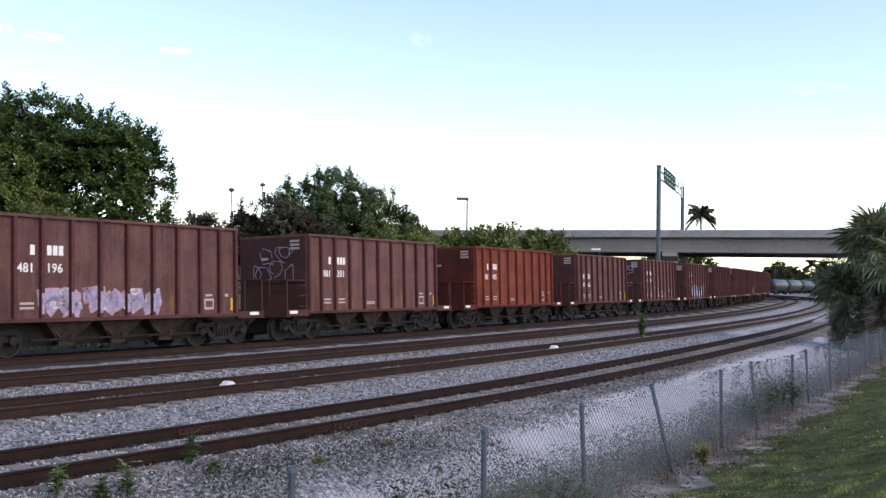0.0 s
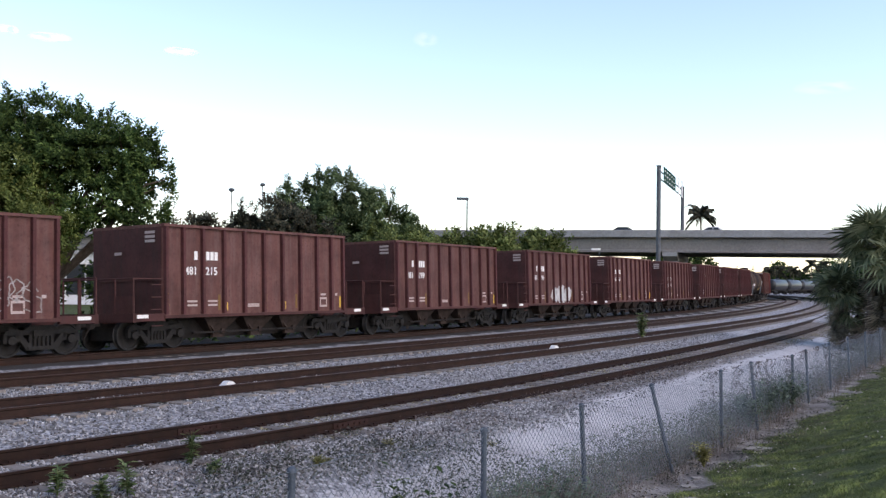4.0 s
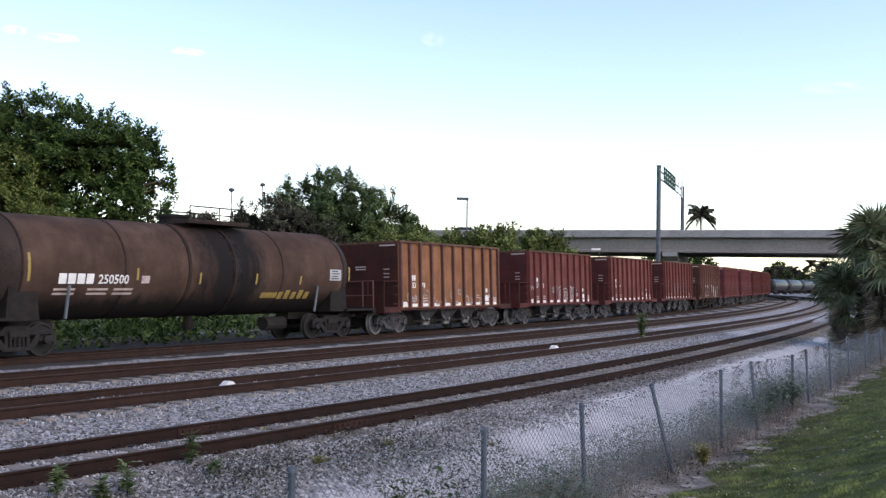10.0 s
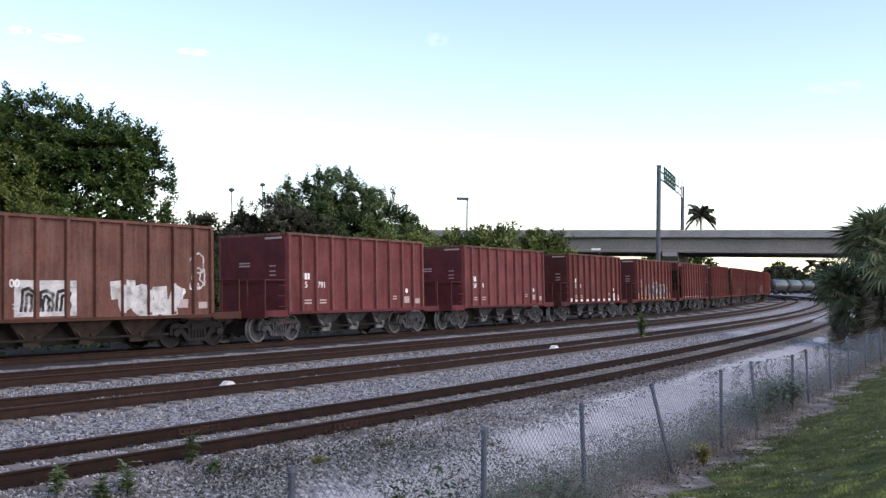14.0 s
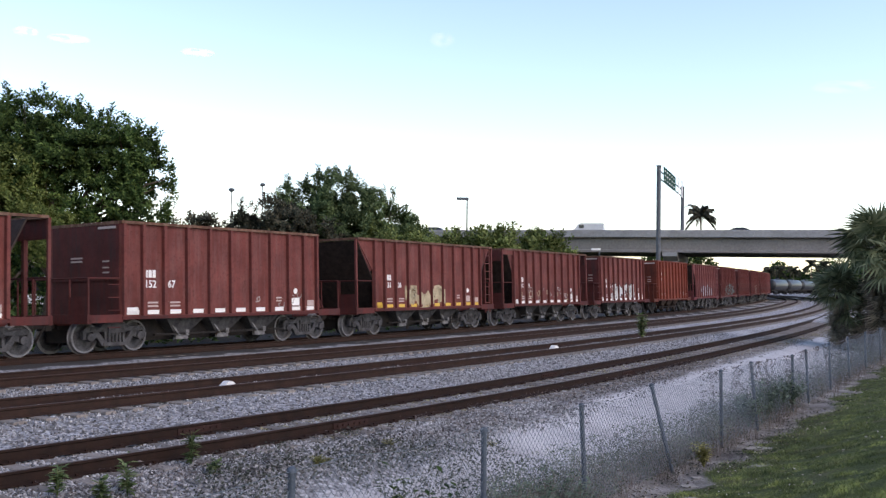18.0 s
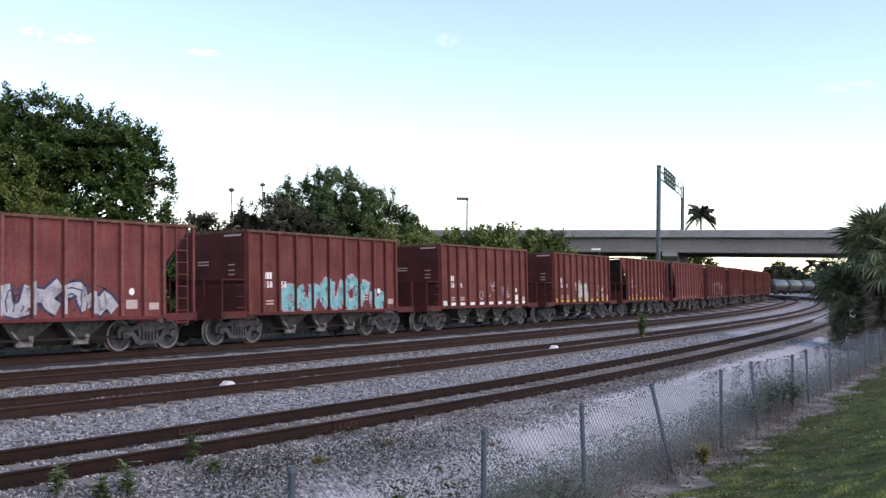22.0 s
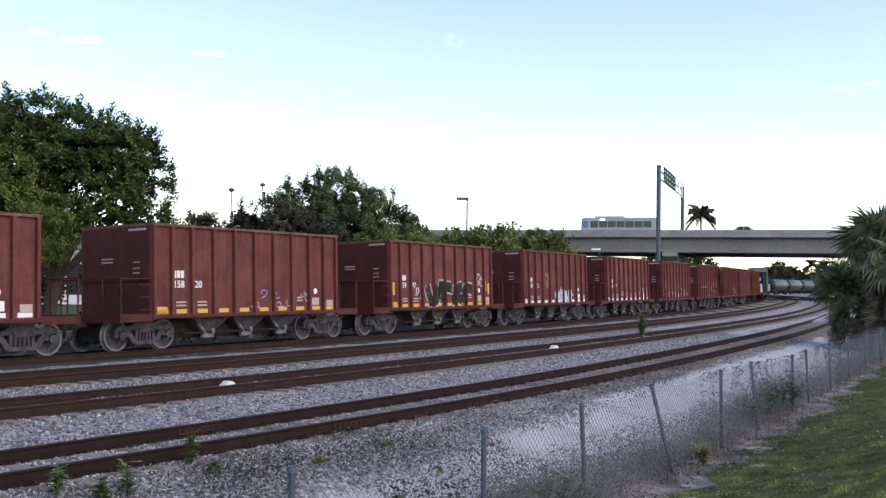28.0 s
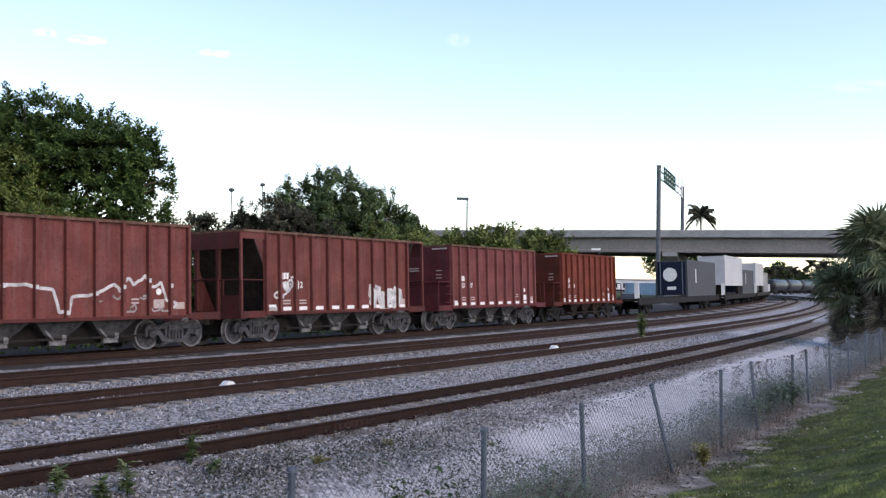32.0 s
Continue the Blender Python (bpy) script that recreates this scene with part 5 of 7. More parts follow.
hollow_letters(B_[3], -1.5, 2.2, 1.3, 2.2, 5, "grey", 22, 0.035)
plate(B_[4], "graffiti", -1.55, 1.55, 1.9, 0.95, spray("white", COLOURS["white"]), FACE - 0.0005, "white painted graffiti ground")
hollow_letters(B_[4], -2.35, -0.75, 1.2, 1.85, 3, "black", 23, 0.09)
block_letters(B_[4], 0.5, 3.1, 1.1, 2.05, 3, "white", "white", 24)
scribble(B_[4], 3.5, 4.1, 1.8, 2.9, 4, "white", 25, 0.05)
block_letters(B_[8], -1.9, 3.2, 1.12, 2.2, 6, "charcoal", "white", 26, 0.1)
hollow_letters(B_[8], -1.8, 3.1, 1.15, 2.05, 5, "white", 27, 0.07)
scribble(B_[8], -4.2, -1.9, 1.3, 1.9, 5, "white", 60, 0.05)
scribble(B_[9], 1.0, 3.6, 1.2, 1.6, 6, "grey", 28, 0.03)
scribble(B_[10], 1.2, 3.6, 1.2, 1.7, 5, "grey", 29, 0.03)
block_letters(B_[11], -2.1, 1.0, 1.15, 1.85, 3, "tan", "tan", 30)
scribble(B_[12], -3.6, 3.6, 1.2, 1.85, 14, "grey", 31, 0.04)
scribble(B_[12], -3.6, 3.2, 1.2, 1.7, 7, "tan", 32, 0.05)
block_letters(B_[13], -2.2, 2.3, 1.1, 2.15, 5, "white", "black", 33, 0.1)
plate(B_[14], "graffiti", panel_mid(2), 2.82, 0.62, 0.26, spray("ochre", (0.2, 0.1, 0.05)), FACE - 0.0005, "painted-out ochre patch")
block_letters(B_[15], -2.6, 2.6, 1.1, 2.15, 6, "silver", "navy", 34, 0.1, True)
hollow_letters(B_[15], -2.4, 2.4, 1.2, 1.95, 6, "navy", 35, 0.04)
block_letters(B_[16], -2.6, 3.6, 1.1, 2.3, 7, "cyan", "pink", 36, 0.1, True)
scribble(B_[16], -2.0, 3.0, 1.2, 1.9, 9, "navy", 37, 0.04)
scribble(B_[17], -0.8, 1.2, 1.3, 2.1, 4, "white", 38, 0.035)
scribble(B_[17], 1.6, 2.3, 1.4, 2.1, 5, "lilac", 39, 0.05)
block_letters(B_[18], -1.3, 0.9, 1.1, 2.2, 2, "cream", "grey", 40, 0.1)
scribble(B_[18], 1.8, 3.6, 1.3, 2.0, 5, "grey", 41)
scribble(B_[19], -2.6, 3.5, 1.15, 1.7, 8, "grey", 42, 0.035)
scribble(B_[20], -0.6, 2.6, 1.2, 1.8, 6, "grey", 43, 0.025)
hollow_letters(B_[21], -2.2, 3.5, 1.15, 2.35, 6, "white", 44, 0.1)
block_letters(B_[22], -2.2, 1.2, 1.1, 1.75, 4, "tan", "white", 45)
scribble(B_[24], -0.4, 3.0, 1.2, 1.75, 7, "lilac", 46, 0.04)
block_letters(B_[25], -1.5, 2.7, 1.08, 2.15, 4, "black", "pale", 47, 0.12)
for x_ in (-HALF_L + 0.35, HALF_L - 0.25):
    plate(B_[25], "reflector", x_, 1.8, 0.16, 0.5, M_YELLOW)
scribble(B_[25], -2.4, -1.5, 1.4, 1.9, 4, "white", 48, 0.07)
scribble(B_[25], 3.0, 3.9, 1.7, 2.6, 5, "white", 49, 0.05)
block_letters(B_[26], -0.2, 2.0, 1.08, 1.9, 3, "white", "blue", 50, 0.5)
plate(B_[26], "graffiti", -1.1, 2.2, 0.7, 0.8, spray("buff", (0.27, 0.15, 0.1)), FACE - 0.0005, "painted-out buff patch")
scribble(B_[27], -2.0, 3.4, 1.25, 1.9, 9, "white", 51, 0.04)
scribble(B_[27], 3.6, 4.1, 1.2, 2.0, 4, "white", 52, 0.05)
hollow_letters(B_[28], -1.2, 1.3, 1.15, 2.1, 3, "grey", 53, 0.04)
scribble(B_[28], -4.0, 4.0, 1.15, 1.8, 16, "white", 54, 0.045)
scribble(B_[30], -3.9, -2.6, 1.5, 2.2, 6, "white", 56, 0.07)
block_letters(B_[30], 1.7, 4.0, 1.05, 1.9, 3, "white", "white", 57, 0.05)


def long_line(w):
    """One long wandering sprayed line."""
    g = Geo()
    pts = [(-3.9, 1.1), (-3.85, 1.7), (-3.4, 1.95), (-2.2, 1.85), (-1.2, 1.9), (-0.4, 1.8), (-0.2, 1.2), (0.1, 1.1), (0.2, 1.55), (0.9, 1.65), (1.6, 1.95), (1.8, 1.75), (2.1, 2.1), (2.3, 1.9), (2.7, 2.15), (3.0, 1.85), (3.3, 2.0), (3.5, 1.5), (3.9, 1.35), (3.7, 1.15)]
    q = []
    for p0, p1 in zip(pts, pts[1:]):
        q += [(p0[0] + (p1[0] - p0[0]) * t / 4, p0[1] + (p1[1] - p0[1]) * t / 4 + 0.03 * math.sin(3 * p0[0] + t)) for t in range(4)]
    ribbon(g, q, 0.09, FACE - 0.003)
    part("graffiti", g.mesh("graffiti", spray("white", COLOURS["white"])), w, None, "long pale sprayed line")
    for x in RIBS[1:10]:
        plate(w, "graffiti_patch", x, float(np.interp(x, [p[0] for p in q[12:60]], [p[1] for p in q[12:60]])), 0.09, 0.12, spray("white", COLOURS["white"]), -HALF_W - 0.021)


long_line(B_[29])
scribble(B_[29], -4.0, -2.4, 1.15, 1.9, 5, "grey", 58, 0.1)
scribble(B_[29], 0.6, 4.0, 1.15, 1.6, 6, "grey", 59, 0.05)
# ---- trees ----
def leaf_cloud(lobes, count, leaf, material, name, seed, rosette=9, hollow=0.35, shoots=(), airy=0.0, mesh=1.8):
    """Rosettes of leaves through a crown made of overlapping lobes, thicker towards their skins, with gaps."""
    r = np.random.default_rng(seed)
    w = np.array([l[3] ** 1.5 for l in lobes])
    w = w / w.sum()
    v, f = [], []
    done = 0
    sprigs = [(x + 0.09 * r.normal(), y + 0.09 * r.normal(), z - 0.3 - (1 - t) * 1.0) for x, y, z in shoots for t in np.linspace(0, 1, 14)]
    while done < count + len(sprigs):
        cx, cy, cz, rad = lobes[r.choice(len(lobes), p=w)]
        d = r.normal(size=3)
        d /= np.linalg.norm(d)
        t = rad * (hollow + (1.08 - hollow) * r.random() ** 0.6)
        x, y, z = cx + d[0] * t, cy + d[1] * t * 1.1, cz + d[2] * t * 0.92
        if done >= count:
            x, y, z = sprigs[done - count]
            d = np.array((0.0, 0.0, 1.0))
        elif z < 0.2 or noise.noise(Vector((x * 0.75, y * 0.75, z * 0.75 + seed))) < (-0.14 if mesh < 2 else -0.3) or noise.noise(Vector((x * mesh, y * 0.2, z * mesh - seed))) < -0.24 + airy + (0.14 * smooth(1.0, 3.5, x) * (1 - smooth(5.8, 7.0, z)) if mesh > 2 else 0):
            continue
        up = Vector((d[0], d[1], d[2] + 0.9)).normalized()
        u = up.orthogonal().normalized()
        q = up.cross(u)
        a0 = r.random() * 6.28
        for i in range(rosette):
            a = a0 + i * 2.4
            el = r.uniform(0.1, 1.0)
            dirn = (u * math.cos(a) + q * math.sin(a)) * math.cos(el) + up * math.sin(el)
            side = dirn.cross(up).normalized()
            ln = leaf * r.uniform(0.65, 1.25)
            b = Vector((x, y, z)) + dirn * ln * 0.15 + up * (i * leaf * 0.16)
            m = b + dirn * ln * 0.55 + up * ln * 0.06
            k = len(v)
            v += [tuple(b), tuple(m + side * ln * 0.24), tuple(b + dirn * ln), tuple(m - side * ln * 0.24)]
            f += [(k, k + 1, k + 2), (k, k + 2, k + 3)]
        done += 1
    return raw_mesh(name, v, f, material)


def limbs(base, lobes, r0, seed):
    """A tapered trunk that divides towards the lobes of the crown."""
    r = np.random.default_rng(seed)
    g = Geo()
    base = Vector(base)
    c = sum((Vector(l[:3]) for l in lobes), Vector()) / len(lobes)
    fork = base.lerp(Vector((base.x * 0.6 + c.x * 0.4, base.y * 0.6 + c.y * 0.4, c.z)), 0.36)
    kink = base.lerp(fork, 0.5) + Vector((r.uniform(-0.2, 0.2), r.uniform(-0.2, 0.2), 0))
    g.tube(base - Vector((0, 0, 0.2)), kink, r0 * 1.25, 9, r0).tube(kink, fork, r0, 9, r0 * 0.85)
    for l in lobes:
        tip = Vector(l[:3])
        m = fork.lerp(tip, 0.5) + Vector((r.uniform(-0.4, 0.4), r.uniform(-0.4, 0.4), r.uniform(-0.1, 0.5)))
        g.tube(fork, m, r0 * 0.55, 7, r0 * 0.36).tube(m, tip, r0 * 0.36, 6, r0 * 0.16)
        for _ in range(7):
            d = Vector(r.normal(size=3)).normalized() * l[3] * r.uniform(0.7, 1.0)
            s = m.lerp(tip, r.uniform(0.4, 1.0))
            g.tube(s, tip + d, r0 * 0.13, 5, r0 * 0.04)
    return g.mesh("trunk", M_BARK, True)


def tree(name, label, base, lobes, count, leaf, material, r0, seed, rosette=9, shoots=(), airy=0.0, mesh=1.8):
    b = (base[0], base[1], ground_z(base[0], base[1], False))
    t = thing(name, label, "tree")
    t.location = b
    loc = [(l[0] - b[0], l[1] - b[1], l[2] - b[2], l[3]) for l in lobes]
    part("trunk", limbs((0, 0, 0), loc, r0, seed), t)
    part("crown", leaf_cloud(loc, count, leaf, material, "crown", seed, rosette, shoots=[(p[0] - b[0], p[1] - b[1], p[2] - b[2]) for p in shoots], airy=airy, mesh=mesh), t)
    return t


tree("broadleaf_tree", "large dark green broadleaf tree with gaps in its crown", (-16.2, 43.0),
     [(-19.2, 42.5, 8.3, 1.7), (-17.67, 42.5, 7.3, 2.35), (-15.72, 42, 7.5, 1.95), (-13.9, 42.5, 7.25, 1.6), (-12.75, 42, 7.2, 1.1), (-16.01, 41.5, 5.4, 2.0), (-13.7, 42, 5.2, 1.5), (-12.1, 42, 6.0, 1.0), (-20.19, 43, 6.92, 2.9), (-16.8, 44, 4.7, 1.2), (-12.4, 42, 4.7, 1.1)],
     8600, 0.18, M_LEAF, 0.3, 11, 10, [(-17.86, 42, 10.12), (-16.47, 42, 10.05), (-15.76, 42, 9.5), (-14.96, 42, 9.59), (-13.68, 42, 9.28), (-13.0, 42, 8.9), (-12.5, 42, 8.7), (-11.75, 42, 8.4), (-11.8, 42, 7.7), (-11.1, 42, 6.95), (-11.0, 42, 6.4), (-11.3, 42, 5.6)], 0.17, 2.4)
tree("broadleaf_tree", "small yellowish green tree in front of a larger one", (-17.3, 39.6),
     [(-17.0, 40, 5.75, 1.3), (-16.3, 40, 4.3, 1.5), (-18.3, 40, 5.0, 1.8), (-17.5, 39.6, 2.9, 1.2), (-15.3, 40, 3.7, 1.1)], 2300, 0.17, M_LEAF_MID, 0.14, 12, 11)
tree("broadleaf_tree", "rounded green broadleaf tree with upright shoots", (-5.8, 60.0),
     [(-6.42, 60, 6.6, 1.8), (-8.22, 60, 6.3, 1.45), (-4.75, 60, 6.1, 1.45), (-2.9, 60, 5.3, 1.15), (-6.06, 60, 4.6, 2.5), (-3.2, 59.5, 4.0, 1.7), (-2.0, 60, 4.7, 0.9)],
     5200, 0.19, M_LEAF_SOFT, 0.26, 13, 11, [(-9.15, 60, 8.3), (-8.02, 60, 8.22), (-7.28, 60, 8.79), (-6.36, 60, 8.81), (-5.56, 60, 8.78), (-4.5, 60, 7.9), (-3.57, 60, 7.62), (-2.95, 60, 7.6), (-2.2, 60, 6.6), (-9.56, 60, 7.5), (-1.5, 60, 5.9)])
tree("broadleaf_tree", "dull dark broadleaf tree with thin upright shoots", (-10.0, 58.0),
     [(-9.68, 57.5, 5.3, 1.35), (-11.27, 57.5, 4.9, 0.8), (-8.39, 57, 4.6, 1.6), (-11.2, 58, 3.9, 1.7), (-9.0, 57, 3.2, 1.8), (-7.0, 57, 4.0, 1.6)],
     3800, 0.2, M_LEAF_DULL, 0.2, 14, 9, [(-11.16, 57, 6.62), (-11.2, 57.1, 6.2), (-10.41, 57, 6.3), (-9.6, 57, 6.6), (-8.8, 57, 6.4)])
for i_, (x_, y_, z_, r_) in enumerate(((-19.6, 46.5, 2.4, 1.9), (-13.9, 47.0, 2.3, 1.6), (-12.0, 48.0, 2.4, 1.6))):
    tree("shrub", "dark leafy shrub under the trees beside the railway", (x_, y_), [(x_, y_, z_, r_), (x_ + 1.1, y_, z_ - 0.7, r_ * 0.8), (x_ - 1.0, y_, z_ - 0.6, r_ * 0.85), (x_, y_, z_ - 1.6, r_)], 620, 0.26, M_LEAF, 0.1, 80 + i_, 10)
# unseen trees added beside the line to shade the wagon ends
for i_, s_ in enumerate((2.0, -9.0, -20.0, -32.0, -44.0)):
    x_, y_, _ = on_line(s_, -10.5 - (i_ % 2) * 2)
    tree("broadleaf_tree", "unseen broadleaf tree added beside the railway to shade the wagons", (x_, y_), [(x_, y_, 7.5, 2.8), (x_ - 2, y_ - 1, 6.2, 2.4), (x_ + 2, y_ + 1, 6.4, 2.3), (x_, y_, 4.2, 2.8), (x_ - 1, y_, 2.4, 2.2)], 800, 0.42, M_LEAF, 0.3, 90 + i_, 9)
# out-of-view trees added behind the camera; they darken wagon ends and near ground
for i_, (x_, y_, h_) in enumerate(((-9.0, -9.5, 9.0), (-5.5, -17.0, 10.5), (-12.0, -18.5, 10.5), (-16.5, -27.5, 11.0))):
    tree("broadleaf_tree", "unseen broadleaf tree added on the bank to block sky light", (x_, y_), [(x_, y_, h_ - 2.5, 3.2), (x_ - 2, y_ - 1, h_ - 4, 2.8), (x_ + 2, y_ + 1, h_ - 3.8, 2.6), (x_, y_, h_ - 6, 3.0)], 800, 0.5, M_LEAF, 0.3, 100 + i_, 9)
tree("shrub", "yellowish green shrub in front of a rounded tree", (-2.0, 58.0), [(-3.2, 58, 4.3, 1.2), (-1.4, 58, 3.9, 1.1), (-2.2, 58, 2.6, 1.5), (-0.6, 58.5, 3.2, 1.1)], 700, 0.2, M_LEAF_YELLOW, 0.08, 110, 10)
tree("shrub", "low dark shrub beside the railway", (-14.0, 58.0), [(-13.17, 58, 4.8, 0.75), (-14.5, 58, 4.9, 0.7), (-14.1, 58, 3.6, 1.5), (-12.5, 58, 3.6, 1.3), (-15.8, 58, 4.5, 1.0)], 620, 0.24, M_LEAF_DULL, 0.12, 15, airy=0.2)
for i_, (x_, top_, w_) in enumerate(((-0.3, 5.9, 1.9), (2.1, 6.0, 1.9), (4.3, 6.25, 2.0), (6.4, 5.95, 1.8), (8.5, 5.75, 1.5))):
    y_ = 80 + (i_ % 2) * 1.2
    tree("hedge_shrub", "tall yellowish green shrub in a row along the railway", (x_, y_),
         [(x_ - 0.9, y_, top_ - 1.1, 1.1), (x_ + 0.7, y_, top_ - 0.9, 1.0), (x_, y_, top_ - 2.4, w_), (x_ + 0.4, y_ - 0.8, top_ - 3.8, w_)], 560, 0.36, M_LEAF_YELLOW, 0.1, 30 + i_, 8)
tree("broadleaf_tree", "dark round tree behind the overpass", (47.5, 200.0), [(47.0, 200, 6.6, 2.8), (50.0, 200, 5.8, 2.5), (44.0, 200, 6.2, 2.6), (41.5, 200, 5.8, 2.3), (51.5, 200, 4.2, 1.8), (48, 200, 3.2, 2.6)], 700, 0.7, M_LEAF, 0.3, 21, 7)
for i_, (x_, y_, z_, r_) in enumerate(((112, 345, 6.0, 3.0), (118, 350, 4.6, 3.0), (124, 350, 4.2, 3.0), (130, 345, 6.8, 4.2), (138, 340, 7.5, 4.5), (-60, 150, 7.0, 4.0), (-48, 160, 6.0, 4.0))):
    tree("distant_tree", "dark distant tree on the horizon", (x_, y_), [(x_, y_, z_, r_), (x_ + r_ * 0.7, y_, z_ - 1.2, r_ * 0.8), (x_ - r_ * 0.7, y_, z_ - 1.4, r_ * 0.8), (x_, y_, z_ - 3, r_)], 420, 1.1, M_LEAF, 0.3, 50 + i_, 6)


# ---- palms ----
def fan_frond(seed, size, dry=False):
    """A fan leaf on its stalk, pointing along +x, the blades radiating from the stalk's tip."""
    r = np.random.default_rng(seed)
    v, f = [], []
    stalk = size * 0.75

    def strip(p, d, s, ln, w, droop, steps=4):
        k = len(v)
        for i in range(steps + 1):
            t = i / steps
            c = p + d * ln * t + Vector((0, 0, -droop * ln * t * t))
            ww = w * (1 - t) ** 0.7 * (0.6 + 0.8 * min(1, t * 3))
            v.append(tuple(c + s * ww))
            v.append(tuple(c - s * ww))
        for i in range(steps):
            a = k + 2 * i
            f.append((a, a + 1, a + 3, a + 2))

    strip(Vector((0, 0, 0)), Vector((1, 0, 0.12)), Vector((0, 1, 0)), stalk, 0.035, 0.1)
    hub = Vector((stalk, 0, 0.02 * size))
    n = 24
    for i in range(n):
        a = (i / (n - 1) - 0.5) * 4.4
        d = Vector((math.cos(a), math.sin(a), 0.18 * math.cos(a * 1.5) + r.uniform(-0.06, 0.06)))
        strip(hub, d, Vector((-d.y, d.x, 0.15)).normalized(), size * r.uniform(0.75, 1.05) * (1 - 0.2 * abs(a) / 2.2), 0.05 * size, (0.9 if dry else 0.3) + r.uniform(0, 0.25))
    return raw_mesh("frond", v, f, M_PALM_DRY if dry else M_PALM)


FRONDS = [fan_frond(i, 0.95) for i in range(3)]
FRONDS_DRY = [fan_frond(9 + i, 0.85, True) for i in range(2)]
SWAY = []


def fan_palm(x, y, height, seed, fronds=24, skirt=10, lean=0.0, size=1.0):
    r = np.random.default_rng(seed)
    z = ground_z(x, y, False)
    p = thing("fan_palm", "bushy fan palm with drooping dead fronds under its crown", "palm tree", pose(x, y, z))
    g = Geo()
    prev, n = Vector((0, 0, -0.1)), 10
    for i in range(n):
        q = Vector((lean * ((i + 1) / n) ** 1.5, 0, height * (i + 1) / n))
        g.tube(prev, q, 0.17 + 0.02 * (i % 2), 10, 0.145)
        prev = q
    part("trunk", g.mesh("trunk", M_BARK), p)
    for i in range(fronds):
        az, el = i * 137.5 + r.uniform(-15, 15), 75 - 105 * (i / fronds) + r.uniform(-8, 8)
        m = pose(prev.x, prev.y, prev.z, 0, 0, az) @ pose(0, 0, 0, r.uniform(-25, 25), -el, 0) @ Matrix.Scale(size * r.uniform(0.85, 1.15), 4)
        ob = part("frond", FRONDS[i % 3], p, m)
        if el > -5:
            SWAY.append((ob, m, r.uniform(0, 6.28), r.uniform(2.0, 4.5)))
    for i in range(skirt):
        az, el = i * 137.5 + r.uniform(-20, 20), -r.uniform(70, 88)
        part("dead_frond", FRONDS_DRY[i % 2], p, pose(prev.x * 0.9, prev.y, prev.z - r.uniform(0.1, height * 0.72), 0, 0, az) @ pose(0, 0, 0, r.uniform(-20, 20), -el, 0) @ Matrix.Scale(size * r.uniform(0.55, 0.8), 4), "brown dead frond")
    return p


for a_ in ((18.2, 44.2, 4.7, 61, 34, 30, 0.4, 1.25), (17.65, 45.6, 2.6, 62, 26, 26, -0.2, 0.95), (19.2, 43.4, 3.6, 63, 30, 30, 0.1, 1.2), (18.6, 45.8, 1.7, 65, 28, 22, -0.1, 1.15), (20.4, 44.5, 4.4, 66, 28, 26, 0, 1.2)):
    fan_palm(*a_)


def feather_palm(x, y, z0, height, seed, size):
    """A tall palm with feathered, drooping fronds."""
    r = np.random.default_rng(seed)
    p = thing("feather_palm", "dark feather palm silhouetted against the sky", "palm tree", pose(x, y, z0))
    part("trunk", Geo().tube((0, 0, -0.2), (0.1, 0, height * 0.5), 0.24, 9, 0.2).tube((0.1, 0, height * 0.5), (0, 0, height), 0.2, 9, 0.16).mesh("trunk", M_BARK), p)
    for i in range(28):
        az, el = i * 137.5, r.uniform(-0.35, 1.5)
        v, f = [], []
        n = 16
        for j in range(n):
            t = (j + 1) / n
            c = Vector((size * 0.75 * t * math.cos(el * (1 - t * 0.3)), 0, size * (math.sin(el) * t - 0.45 * t * t)))
            for sd in (-1, 1):
                tip = c + Vector((size * 0.1, sd * size * 0.2 * math.sin(math.pi * (0.15 + 0.8 * t)), -size * 0.16))
                k = len(v)
                v += [tuple(c + Vector((-size * 0.07, 0, 0))), tuple(c + Vector((size * 0.09, 0, 0))), tuple(tip)]
                f.append((k, k + 1, k + 2))
        part("frond", raw_mesh("frond", v, f, M_LEAF_DULL), p, pose(0, 0, height, 0, 0, az))


feather_palm(49.9, 200.0, -0.5, 16.0, 71, 3.6)
for i_, (x_, y_, h_) in enumerate(((104.5, 330, 6.6), (108.2, 332, 7.0), (112.0, 330, 6.8), (117.0, 328, 9.0), (121.0, 328, 8.6))):
    feather_palm(x_, y_, -0.5, h_, 72 + i_, 3.2)


def build_undergrowth():
    """Dark leafy undergrowth along the far side of the line."""
    r = np.random.default_rng(44)
    pts = []
    while len(pts) < 11000:
        s, o = r.uniform(-16, 62), -6.0 - 3.5 * r.random()
        x, y, _ = on_line(s, o)
        c = noise.noise(Vector((x * 0.4, y * 0.4, 9.0)))
        if c > -0.35 + 0.3 * r.random():
            pts.append((x, y, -0.5 + r.random() ** 0.7 * (1.0 + 1.0 * c)))
    thing("undergrowth", "dark leafy undergrowth along the far side of the railway", "bushes", data=leaves(pts, [0.13 * r.uniform(0.6, 1.4) for _ in pts], 0.1, M_LEAF, "undergrowth"), kind="stuff")


build_undergrowth()
# ---- overpass and what stands beyond the tracks ----
BR_A, BR_B = Vector((10.5, 165.0)), Vector((57.5, 151.0))
BR_DIR = (BR_B - BR_A).normalized()
BR_TURN = math.degrees(math.atan2(BR_DIR.y, BR_DIR.x))
BRIDGE = pose(BR_A.x, BR_A.y, 0, 0, 0, BR_TURN)


